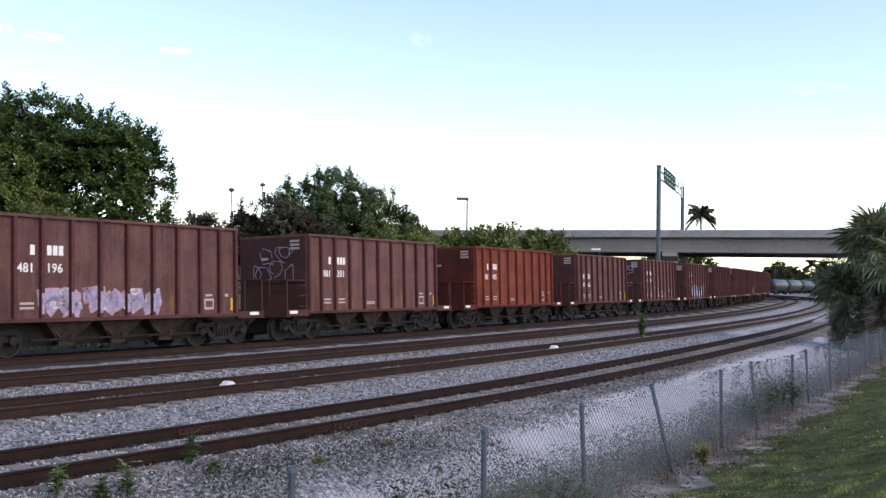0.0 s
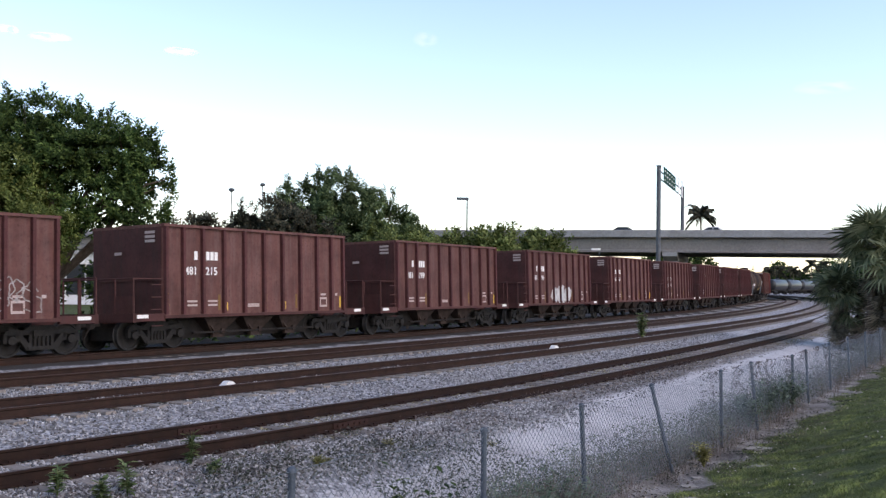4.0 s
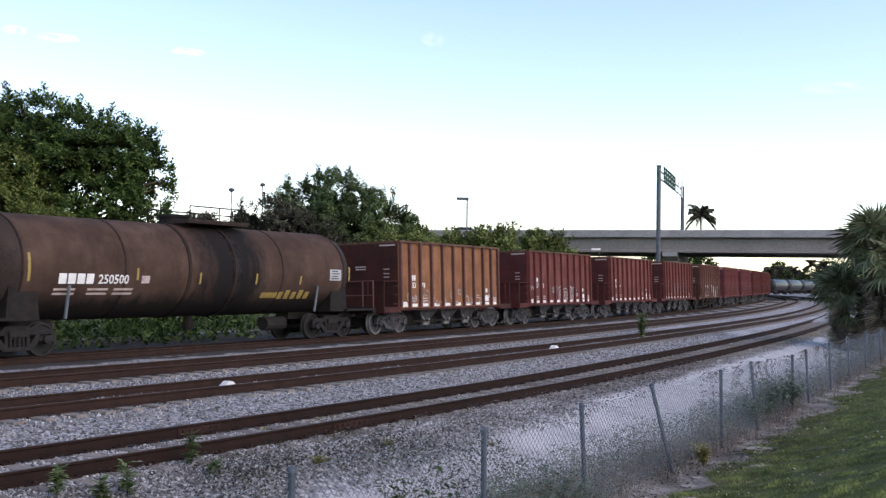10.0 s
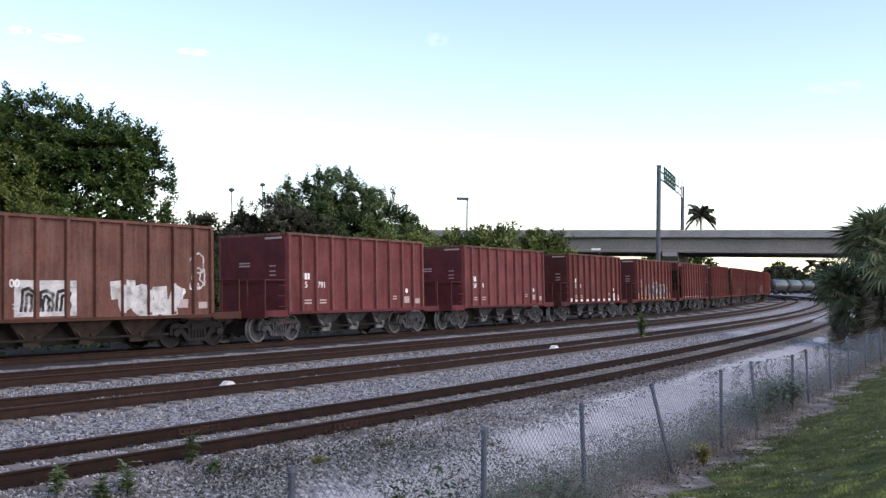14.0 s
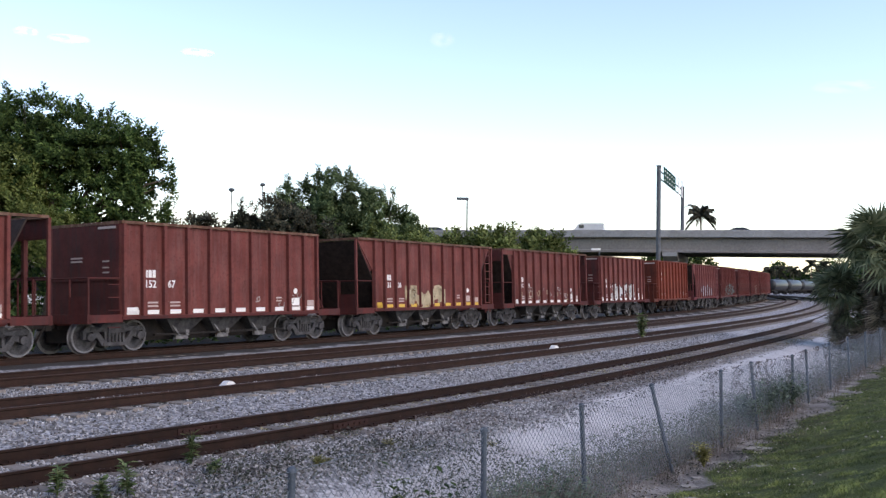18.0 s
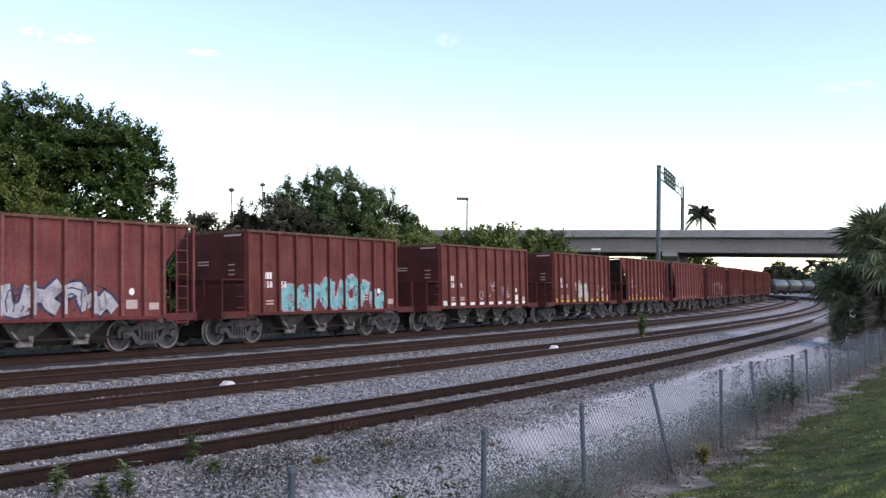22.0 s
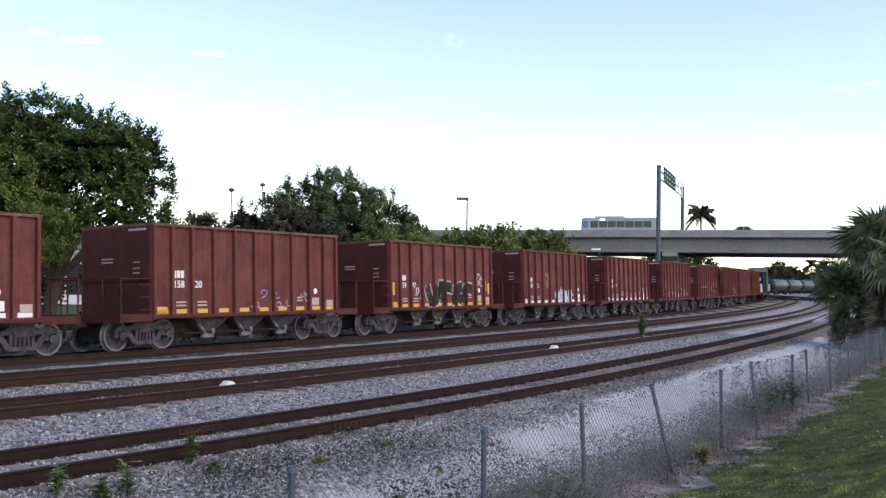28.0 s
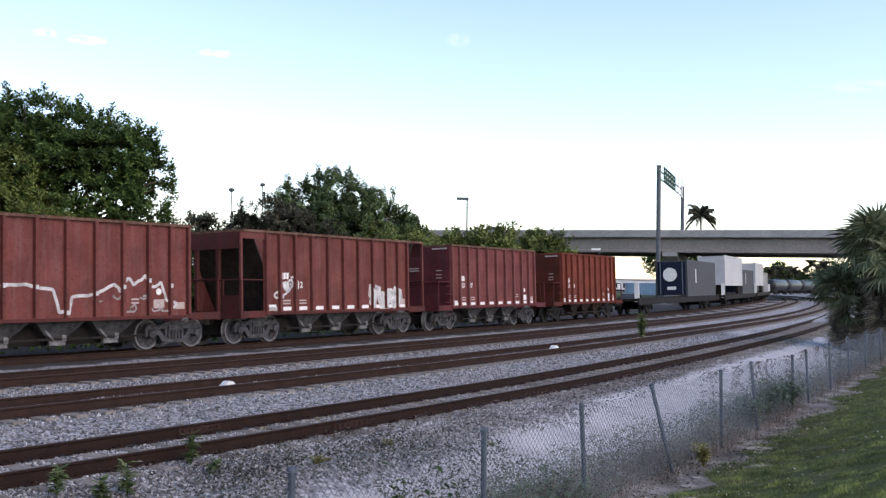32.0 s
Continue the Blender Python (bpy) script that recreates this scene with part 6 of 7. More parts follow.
def build_overpass():
    road = thing("overpass", "grey concrete road overpass on piers across the railway", "bridge", BRIDGE)
    part("deck", Geo().box(-430, 410, 0.35, 29.6, 9.22, 9.5).mesh("deck", M_CONCRETE), road)
    seg = Geo().prism([(0.0, 9.3), (0.0, 10.0), (0.06, 10.34), (0.3, 10.34), (0.35, 9.3)], -7.495, 7.495, "x").box(-7.495, 7.495, -0.06, 0.4, 9.2, 9.36).mesh("parapet", M_CONCRETE)
    for i in range(-28, 28):
        part("parapet", seg, road, pose(i * 15.0, 0, 0))
    part("parapet", Geo().box(-430, 410, 29.5, 29.85, 9.0, 10.34).mesh("parapet", M_CONCRETE), road)
    beam = Geo().prism([(0.98, 9.21), (0.98, 9.0), (0.7, 8.92), (0.7, 7.35), (0.5, 7.2), (0.5, 6.9), (1.3, 6.9), (1.3, 7.2), (1.1, 7.35), (1.1, 8.8), (1.25, 8.95), (1.25, 9.21)], -64.98, 64.98, "x").mesh("girder", M_GIRDER)
    for k in (0, 2, 4, 6, 9):
        for x in (-365, -235, -105, 25, 155, 285):
            part("girder", beam, road, pose(x, 0.35 + k * 3.0, 0))
    col = Geo().box(-1.0, 1.0, -1.0, 1.0, -0.6, 5.6, 0.2).mesh("pier_column", M_CONCRETE)
    cap = Geo().prism([(0.2, 6.88), (0.2, 6.3), (2.5, 5.6), (27.0, 5.6), (29.3, 6.3), (29.3, 6.88)], -1.1, 1.1, "x").mesh("pier_cap", M_CONCRETE)
    for x in (-365.0, -320.0, -275.0, -235.0, -190.0, -148.0, -105.0, -62.0, -18.0, 25.2, 70.0, 112.0, 155.0, 198.0, 242.0, 285.0, 328.0, 372.0):
        pier = part("pier", cap, road, pose(x, 0, 0))
        for y in (3.2, 14.5, 26.0):
            part("pier_column", col, pier, pose(0, y, 0))
    return road


build_overpass()


def build_gantry():
    g = thing("sign_gantry", "tall grey sign gantry with green road signs", "sign gantry")
    a, b = Vector((30.44, 146.0, -0.5)), Vector((41.24, 178.0, -0.5))
    for p in (a, b):
        part("pole", Geo().tube(p, (p.x, p.y, 18.75), 0.34, 12, 0.3).tube((p.x, p.y, 18.75), (p.x, p.y, 18.85), 0.36, 12).mesh("pole", M_POLE, True), g)
    d = (b - a).normalized()
    part("truss", Geo().tube((a.x, a.y, 18.2), (b.x, b.y, 18.2), 0.1, 8).tube((a.x, a.y, 17.1), (b.x, b.y, 17.1), 0.1, 8).mesh("truss", M_POLE), g)
    side = Vector((d.y, -d.x, 0))
    for u0, u1, z0, z1, m, nm in ((2.6, 18.4, 16.75, 18.95, M_SIGN, "green_sign"), (23.0, 24.6, 16.6, 19.4, M_WHITE, "white_sign"), (28.0, 29.6, 16.6, 19.4, M_WHITE, "white_sign")):
        p, q = a + d * u0 + side * 0.42, a + d * u1 + side * 0.42
        w = side * 0.06
        s = Geo().add([(p.x, p.y, z0), (q.x, q.y, z0), (q.x, q.y, z1), (p.x, p.y, z1), (p.x - w.x, p.y - w.y, z0), (q.x - w.x, q.y - w.y, z0), (q.x - w.x, q.y - w.y, z1), (p.x - w.x, p.y - w.y, z1)],
                      [(0, 1, 2, 3), (7, 6, 5, 4), (0, 4, 5, 1), (1, 5, 6, 2), (2, 6, 7, 3), (3, 7, 4, 0)])
        sign = part(nm, s.mesh(nm, m), g, None, "green road sign with white lettering bars" if nm == "green_sign" else "white road sign")
        if nm == "green_sign":
            bars = Geo()
            for i in range(5):
                for j in range(3):
                    c = a + d * (u0 + 1.0 + i * 2.95) + side * 0.43
                    e = c + d * 1.1
                    z = z0 + 0.3 + j * 0.66
                    bars.add([(c.x, c.y, z), (e.x, e.y, z), (e.x, e.y, z + 0.2), (c.x, c.y, z + 0.2)], [(0, 1, 2, 3)])
            part("lettering_bar", bars.mesh("lettering_bar", M_WHITE), sign)
    part("bracket", Geo().tube((b.x, b.y, 15.2), (b.x + 1.2, b.y - 0.3, 15.6), 0.05, 6).tube((b.x, b.y, 13.6), (b.x + 2.0, b.y, 13.7), 0.05, 6).box(b.x + 0.9, b.x + 1.5, b.y - 0.4, b.y, 15.5, 15.8).mesh("bracket", M_POLE), g)


build_gantry()


M_WALL = surface("pale_render", (0.55, 0.56, 0.57), (0.7, 0.71, 0.72), 0.5, 8, 0.85)


def lamp_post(x, y, top, head, label, glow=None):
    p = thing("street_lamp", label, "lamp post", pose(x, y, -0.5))
    part("pole", Geo().tube((0, 0, 0), (0, 0, top + 0.5), 0.11, 10, 0.07).mesh("pole", M_POLE, True), p)
    if head == "twin":
        part("head", Geo().box(-1.1, 0.15, -0.25, 0.25, top + 0.36, top + 0.62, 0.08).mesh("head", M_WALL if top < 8 else M_POLE), p)
    elif head == "flood":
        part("head", Geo().lathe([(0.08, top + 0.25), (0.4, top + 0.4), (0.46, top + 0.6), (0.3, top + 0.78), (0.05, top + 0.84)], 14, "z").mesh("head", M_POLE), p)
    else:
        part("head", Geo().lathe([(0.08, top + 0.3), (0.36, top + 0.45), (0.42, top + 0.6), (0.3, top + 0.8), (0.05, top + 0.86)], 14, "z").mesh("head", glow or M_GALV, True), p, None, "lit white lamp globe" if glow else "")
    return p


m_, n_, l_, b_ = mat("lit_lamp", 0.4)
b_.inputs["Emission Color"].default_value, b_.inputs["Emission Strength"].default_value = (1.0, 0.97, 0.92, 1), 3.0
M_LIT = m_
m_, n_, l_, b_ = mat("lit_yellow_lamp", 0.4)
b_.inputs["Emission Color"].default_value, b_.inputs["Emission Strength"].default_value = (1.0, 0.72, 0.12, 1), 6.0
M_LIT_YELLOW = m_
lamp_post(2.51, 110, 10.9, "twin", "grey lamp post with a flat rectangular head")
lamp_post(-30.88, 150, 14.8, "flood", "thin pale lamp post with a dark floodlight")
lamp_post(-29.9, 170, 17.4, "flood", "thin pale lamp post with a small floodlight")
lamp_post(21.2, 140, 6.65, "twin", "short pale lamp post with a flat head")
lamp_post(-22.96, 130, 8.1, "globe", "low lamp post with a pale round head", M_WHITE)
lamp_post(-21.46, 130, 7.9, "globe", "low lamp post with a pale round head", M_WHITE)
lamp_post(67.5, 230, 6.1, "globe", "distant street lamp that is switched on", M_LIT)

M_DARKGLASS = surface("dark_window_glass", (0.02, 0.025, 0.03), (0.04, 0.045, 0.05), 1, 10, 0.1, bumps=0)
M_BLUE = surface("blue_container_paint", (0.07, 0.16, 0.26), (0.11, 0.22, 0.34), 0.6, 12, 0.6)


def pale_building(x, y, w, h, turn, label, bays):
    b = thing("commercial_building", label, "building", pose(x, y, -0.5, 0, 0, turn))
    part("wall", Geo().box(-w / 2, w / 2, 0, 12, 0, h).mesh("wall", M_WALL), b)
    part("roof", Geo().box(-w / 2 - 0.4, w / 2 + 0.4, -0.5, 12.4, h, h + 0.35).mesh("roof", M_CONCRETE), b)
    win = Geo().box(-0.8, 0.8, -0.06, 0.1, 0.9, h - 0.9).mesh("window", M_DARKGLASS)
    fr = Geo().box(-0.9, -0.8, -0.1, 0.1, 0.8, h - 0.8).box(0.8, 0.9, -0.1, 0.1, 0.8, h - 0.8).box(-0.9, 0.9, -0.1, 0.1, h - 0.9, h - 0.8).mesh("window_frame", M_WHITE)
    for i in range(bays):
        o = part("window", win, b, pose(-w / 2 + (i + 0.5) * w / bays, 0, 0))
        part("window_frame", fr, o)


pale_building(-31.0, 95.0, 14.0, 4.6, 8, "low white building with dark windows behind the trees", 8)
pale_building(60.0, 320.0, 30.0, 3.4, 0, "distant low white building beyond a road", 9)


def cargo_box(name, label, m, l, w, h, paint, category="container", ribs=30, parent=None):
    """A corrugated steel box with corner posts and door bars, its base at z = 0."""
    box = thing(name, label, category, m) if parent is None else part(name, None, parent, m, label)
    v = []
    step = l / ribs
    for i in range(ribs):
        x = -l / 2 + i * step
        v += [(x, 0.03), (x + step * 0.25, 0.0), (x + step * 0.6, 0.0), (x + step * 0.85, 0.03)]
    poly = [(a, -w / 2 + b) for a, b in v] + [(l / 2, -w / 2 + 0.03), (l / 2, w / 2 - 0.03)] + [(-a, w / 2 - b) for a, b in v] + [(-l / 2, w / 2 - 0.03)]
    body = Geo().prism(poly, 0.12, h - 0.08).mesh("body", paint)
    part("body", body, box) if parent is None else None
    g = Geo()
    for x in (-l / 2 - 0.02, l / 2 - 0.12):
        for y in (-w / 2 - 0.01, w / 2 - 0.13):
            g.box(x, x + 0.14, y, y + 0.14, 0, h)
    g.box(-l / 2, l / 2, -w / 2 - 0.005, -w / 2 + 0.1, 0, 0.14).box(-l / 2, l / 2, -w / 2 - 0.005, -w / 2 + 0.1, h - 0.1, h).box(-l / 2, l / 2, w / 2 - 0.1, w / 2 + 0.005, h - 0.1, h)
    part("corner_frame", g.mesh("corner_frame", paint), box)
    return box


cargo_box("shipping_container", "weathered blue steel container standing on the ground", pose(46.0, 225.0, -0.5, 0, 0, 5), 12.2, 2.44, 2.6, M_BLUE)
cargo_box("shipping_container", "weathered blue steel container standing on the ground", pose(33.0, 226.0, -0.5, 0, 0, -3), 6.1, 2.44, 2.6, M_BLUE)


# ---- standing tank wagons on the far track ----
M_TANK_GREY = surface("grey_tank_paint", (0.01, 0.0115, 0.013), (0.024, 0.026, 0.029), 1.0, 12, 0.4)


def tank_profile(l, r):
    return [(0.02, -l / 2), (r * 0.45, -l / 2 + 0.06), (r * 0.75, -l / 2 + 0.2), (r * 0.93, -l / 2 + 0.42), (r, -l / 2 + 0.75), (r, l / 2 - 0.75), (r * 0.93, l / 2 - 0.42), (r * 0.75, l / 2 - 0.2), (r * 0.45, l / 2 - 0.06), (0.02, l / 2)]


def small_tank(x, y, turn):
    w = thing("tank_wagon", "dark grey tank wagon standing on a distant track", "freight wagon", pose(x, y, 0, 0, 0, turn), group="distant tank wagons")
    part("tank", Geo().lathe(tank_profile(13.0, 1.2), 24, "x").shift((0, 0, 2.05)).mesh("tank", M_TANK_GREY, True), w)
    part("dome", Geo().lathe([(0.4, 3.15), (0.4, 3.45), (0.28, 3.52)], 14, "z").mesh("dome", M_TANK_GREY), w)
    part("underframe", Geo().box(-7.2, 7.2, -0.5, 0.5, 0.8, 1.1).mesh("underframe", M_UNDER), w)
    truck(w, -4.9, M_TRUCK_DARK)
    truck(w, 4.9, M_TRUCK_DARK)


for i_ in range(7):
    small_tank(71.5 + i_ * 7.65, 221.0 + i_ * 13.2, 60.0)
# ---- the large tank wagon ----
M_NAVY = surface("navy_container_paint", (0.006, 0.009, 0.022), (0.014, 0.019, 0.04), 0.8, 12, 0.75)
M_SLATE = surface("slate_container_paint", (0.026, 0.026, 0.031), (0.05, 0.05, 0.057), 0.8, 12, 0.6)
M_GREYBOX = surface("grey_container_paint", (0.16, 0.165, 0.17), (0.24, 0.245, 0.25), 0.8, 12, 0.6)
M_WHITEBOX = surface("white_trailer_skin", (0.33, 0.33, 0.34), (0.46, 0.46, 0.47), 0.6, 12, 0.5)


def build_tank(mid):
    w = thing("tank_wagon", "long sooty brown oil-stained tank wagon with a platform on top", "freight wagon", along(mid, 13.0))
    MOVING.append((w, mid, 13.0))
    prof = tank_profile_big()
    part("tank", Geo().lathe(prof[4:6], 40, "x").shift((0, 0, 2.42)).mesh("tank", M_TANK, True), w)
    part("tank_head", Geo().lathe(prof[:5], 40, "x").shift((0, 0, 2.42)).mesh("tank_head", M_TANK_HEAD, True), w, None, "blackish domed tank end")
    part("tank_head", Geo().lathe(prof[5:], 40, "x").shift((0, 0, 2.42)).mesh("tank_head", M_TANK_HEAD, True), w, None, "blackish domed tank end")
    seam = Geo().lathe([(1.472, -0.03), (1.485, -0.03), (1.485, 0.03), (1.472, 0.03)], 40, "x").shift((0, 0, 2.42)).mesh("weld_seam", M_TANK)
    for x in (-6.76, -3.4, 3.4, 6.76):
        part("weld_seam", seam, w, pose(x, 0, 0))
    part("oil_stain", Geo().lathe([(1.4735, 0.95), (1.4735, 1.4)], 40, "x").shift((0, 0, 2.42)).mesh("oil_stain", spray("oil", (0.02, 0.016, 0.016)), True), w, None, "black oil stain run down from the manway")
    ring = Geo().lathe([(1.47, -0.06), (1.5, -0.06), (1.5, 0.06), (1.47, 0.06)], 40, "x").shift((0, 0, 2.42)).mesh("tank_strap", M_TANK)
    for x in (-0.9, 1.1):
        part("tank_strap", ring, w, pose(x, 0, 0))
    part("manway", Geo().lathe([(0.45, 3.75), (0.45, 4.08), (0.5, 4.1), (0.5, 4.17), (0.1, 4.22)], 18, "z").mesh("manway", M_UNDER), w, pose(-0.2, 0, 0))
    part("platform", Geo().box(-0.5, 2.2, -1.0, 1.0, 3.88, 3.93).box(-0.5, 2.2, -1.02, -0.96, 3.93, 4.0).mesh("platform", M_GRIME_SHADE), w)
    r = Geo()
    for x in (-0.4, 0.9, 2.1):
        r.tube((x, -0.95, 3.9), (x, -0.95, 4.42), 0.022, 6).tube((x, 0.95, 3.9), (x, 0.95, 4.42), 0.022, 6)
    for y in (-0.95, 0.95):
        r.tube((-0.4, y, 4.42), (2.1, y, 4.42), 0.022, 6).tube((-0.4, y, 4.18), (2.1, y, 4.18), 0.018, 6)
    part("platform_rail", r.mesh("platform_rail", M_UNDER), w)
    for sg in (-1, 1):
        part("stub_sill", Geo().box(min(sg * 8.7, sg * 5.0), max(sg * 8.7, sg * 5.0), -0.3, 0.3, 0.74, 1.06).mesh("stub_sill", M_UNDER), w)
        part("end_platform", Geo().box(-8.7, -7.0, -1.45, 1.45, 0.98, 1.06).box(-8.76, -8.6, -1.45, 1.45, 0.85, 1.1).mesh("end_platform", M_UNDER), w, pose(0, 0, 0, 0, 0, 0 if sg < 0 else 180))
        er = Geo()
        for y in (-1.4, -0.9, 0.9, 1.4):
            er.tube((-8.7, y, 1.0), (-8.7, y, 2.1), 0.028, 6)
        er.tube((-8.7, -1.4, 2.1), (-8.7, 1.4, 2.1), 0.025, 6).tube((-8.7, -1.4, 1.55), (-8.7, 1.4, 1.55), 0.02, 6)
        part("end_rail", er.mesh("end_rail", PAINT["brown"]), w, pose(0, 0, 0, 0, 0, 0 if sg < 0 else 180))
        part("saddle", Geo().prism([(-0.5, 0.98), (0.5, 0.98), (0.42, 1.9), (-0.42, 1.9)], -1.3, 1.3, "y").mesh("saddle", M_UNDER), w, pose(sg * 6.65, 0, 0))
        part("bracket", Geo().tube((sg * 5.3, -1.25, 1.0), (sg * 5.3, -1.42, 1.9), 0.05, 6).mesh("bracket", M_GALV), w)
        part("coupler", kit(M_TRUCK_DARK)["coupler"], w, pose(0, 0, 0, 0, 0, 0 if sg < 0 else 180) @ pose(-8.7, 0, 0))
        truck(w, sg * 6.6, M_TRUCK_DARK)
    part("outlet", Geo().lathe([(0.16, 0.5), (0.2, 0.62), (0.14, 1.0)], 12, "z").mesh("outlet", M_UNDER), w, pose(0.4, 0, 0))
    part("brake_gear", Geo().tube((3.3, -0.6, 0.62), (4.3, -0.6, 0.62), 0.24, 12).mesh("brake_gear", M_UNDER), w)
    # lettering bars and yellow stripes follow the curve of the shell
    def on_shell(x0, x1, z0, z1, m, name, label=""):
        v, f = [], []
        for i in range(5):
            z = z0 + (z1 - z0) * i / 4
            y = -math.sqrt(max(0.01, (1.494 if name == "lettering_bar" else 1.488) ** 2 - (z - 2.42) ** 2))
            v += [(x0, y, z), (x1, y, z)]
            if i:
                k = 2 * i
                f.append((k - 2, k - 1, k + 1, k))
        part(name, raw_mesh(name, v, f, m), w, None, label)
    for i in range(4):
        on_shell(-5.65 + i * 0.3, -5.4 + i * 0.3, 1.94, 2.22, M_WHITE, "letter_bar")
    word = text_mesh("250500", 0.36, M_WHITE).copy()
    for vv in word.vertices:
        z = vv.co.z + 1.95
        vv.co = (vv.co.x - 4.35, -math.sqrt(1.492 ** 2 - (z - 2.42) ** 2) + vv.co.y, z)
    part("fleet_number", word, w)
    for x in (-5.75, -4.65, -3.75):
        for z in (1.76, 1.64):
            on_shell(x, x + 0.7, z, z + 0.06, M_FADED, "letter_bar")
    on_shell(-2.8, -2.5, 1.96, 2.18, M_FADED, "stencil_box")
    for x, z0, z1 in ((-6.62, 2.0, 2.75), (-3.0, 2.05, 2.4), (-0.5, 1.95, 2.3), (2.05, 1.95, 2.3), (4.3, 1.95, 2.25), (7.05, 2.1, 2.6)):
        on_shell(x, x + 0.08, z0, z1, M_OLD_YELLOW, "reflector_strip")
    on_shell(2.5, 3.3, 1.5, 1.68, M_OLD_YELLOW, "graffiti_patch", "faded yellow graffiti patch")
    for i in range(5):
        on_shell(3.35 + i * 0.35, 3.58 + i * 0.35, 1.46, 1.7 + 0.06 * (i % 2), M_OLD_YELLOW, "graffiti_patch", "faded yellow graffiti patch")
    on_shell(5.95, 6.6, 2.1, 2.5, M_WHITEBOX, "placard", "pale worn placard")
    for i in range(4):
        on_shell(6.05, 6.5 - 0.1 * (i % 2), 2.15 + i * 0.09, 2.18 + i * 0.09, M_UNDER, "lettering_bar")


def tank_profile_big():
    return [(r * 1.47 / 1.45, x * 15.3 / 13.0) for r, x in ((0.02, -6.5), (0.65, -6.44), (1.09, -6.3), (1.35, -6.08), (1.45, -5.75), (1.45, 5.75), (1.35, 6.08), (1.09, 6.3), (0.65, 6.44), (0.02, 6.5))]


build_tank(-28.05)


# ---- flat wagons with containers and trailers at the end of the train ----
def flat_wagon(mid, length, loads):
    span = length * 0.72
    w = thing("flat_wagon", "long dark flat wagon loaded with boxes", "freight wagon", along(mid, span), group="flat wagons of the goods train")
    MOVING.append((w, mid, span))
    part("deck", Geo().box(-length / 2, length / 2, -1.4, 1.4, 0.95, 1.12).box(-length / 2, length / 2, -1.42, -1.3, 0.7, 1.15).box(-length / 2, length / 2, 1.3, 1.42, 0.7, 1.15).mesh("deck", M_UNDER), w)
    for sg in (-1, 1):
        truck(w, sg * span / 2, M_TRUCK_DARK)
        part("coupler", kit(M_TRUCK_DARK)["coupler"], w, pose(0, 0, 0, 0, 0, 0 if sg < 0 else 180) @ pose(-length / 2, 0, 0))
    part("end_post", Geo().box(-length / 2 + 0.02, -length / 2 + 0.14, -1.4, -1.1, 0.9, 2.2).mesh("end_post", M_WHITE), w, None, "white end post")
    for kind, x, l, h, paint, label in loads:
        box = cargo_box("shipping_container" if kind == "box" else "road_trailer", label, along(mid + x, l * 0.6), l, 2.5, h, paint, "container" if kind == "box" else "trailer", 26 if kind == "box" else 12)
        lift = 1.14 if kind == "box" else 2.0
        for o in box.children:
            o.location.z += lift
        MOVING.append((box, mid + x, l * 0.6))
        if kind == "box":
            part("door_panel", Geo().box(-l / 2 - 0.06, -l / 2 - 0.03, -1.1, 1.1, lift + 0.15, lift + h - 0.15).mesh("door_panel", M_NAVY if paint is M_SLATE else paint), box)
            part("side_mark", Geo().box(-l / 2 + 3.2, -l / 2 + 3.5, -1.275, -1.255, lift + 1.1, lift + 2.2).mesh("side_mark", M_WHITE), box)
            part("door_bar", Geo().box(-l / 2 - 0.1, -l / 2 - 0.06, -0.9, -0.84, lift + 0.2, lift + h - 0.2).box(-l / 2 - 0.1, -l / 2 - 0.06, 0.84, 0.9, lift + 0.2, lift + h - 0.2).mesh("door_bar", M_GALV), box)
        else:
            for wx in (l / 2 - 1.4, l / 2 - 2.6):
                for wy in (-1.0, 1.0):
                    part("wheel", Geo().lathe([(0.2, -0.14), (0.48, -0.14), (0.5, 0.0), (0.48, 0.14), (0.2, 0.14)], 18).shift((wx, wy, 1.62)).mesh("wheel", M_UNDER), box)
            part("landing_leg", Geo().box(-l / 2 + 2.3, -l / 2 + 2.5, -0.9, -0.7, 1.12, 2.1).box(-l / 2 + 2.3, -l / 2 + 2.5, 0.7, 0.9, 1.12, 2.1).mesh("landing_leg", M_GALV), box)
        if label.startswith("navy"):
            part("emblem", Geo().lathe([(0.55, 0.0), (0.55, 0.02), (0.36, 0.025), (0.34, 0.02)], 24, "x").shift((-l / 2 - 0.13, 0.1, lift + 1.75)).mesh("emblem", M_WHITE), box, None, "round white emblem")
            part("emblem_panel", Geo().box(-l / 2 - 0.1, -l / 2 - 0.07, -0.35, 0.35, lift + 0.55, lift + 0.8).mesh("emblem_panel", M_WHITE), box)
    return w


flat_wagon(402.6, 27.4, [("box", 7.2, 12.2, 2.9, M_SLATE, "navy and slate container with a round white emblem on its doors")])
flat_wagon(433.6, 27.4, [("trailer", -5.0, 13.6, 2.9, M_WHITEBOX, "tall white road trailer riding on a flat wagon"), ("box", 7.9, 12.2, 2.6, M_SLATE, "dark slate steel container riding on a flat wagon")])
flat_wagon(463.0, 27.4, [("trailer", -6.0, 13.6, 2.8, M_WHITEBOX, "tall white road trailer riding on a flat wagon"), ("box", 7.0, 12.2, 2.6, M_GREYBOX, "grey steel container riding on a flat wagon")])
flat_wagon(492.4, 27.4, [("box", -6.6, 12.2, 2.6, M_GREYBOX, "grey steel container riding on a flat wagon"), ("box", 6.6, 12.2, 2.6, M_SLATE, "dark slate steel container riding on a flat wagon")])
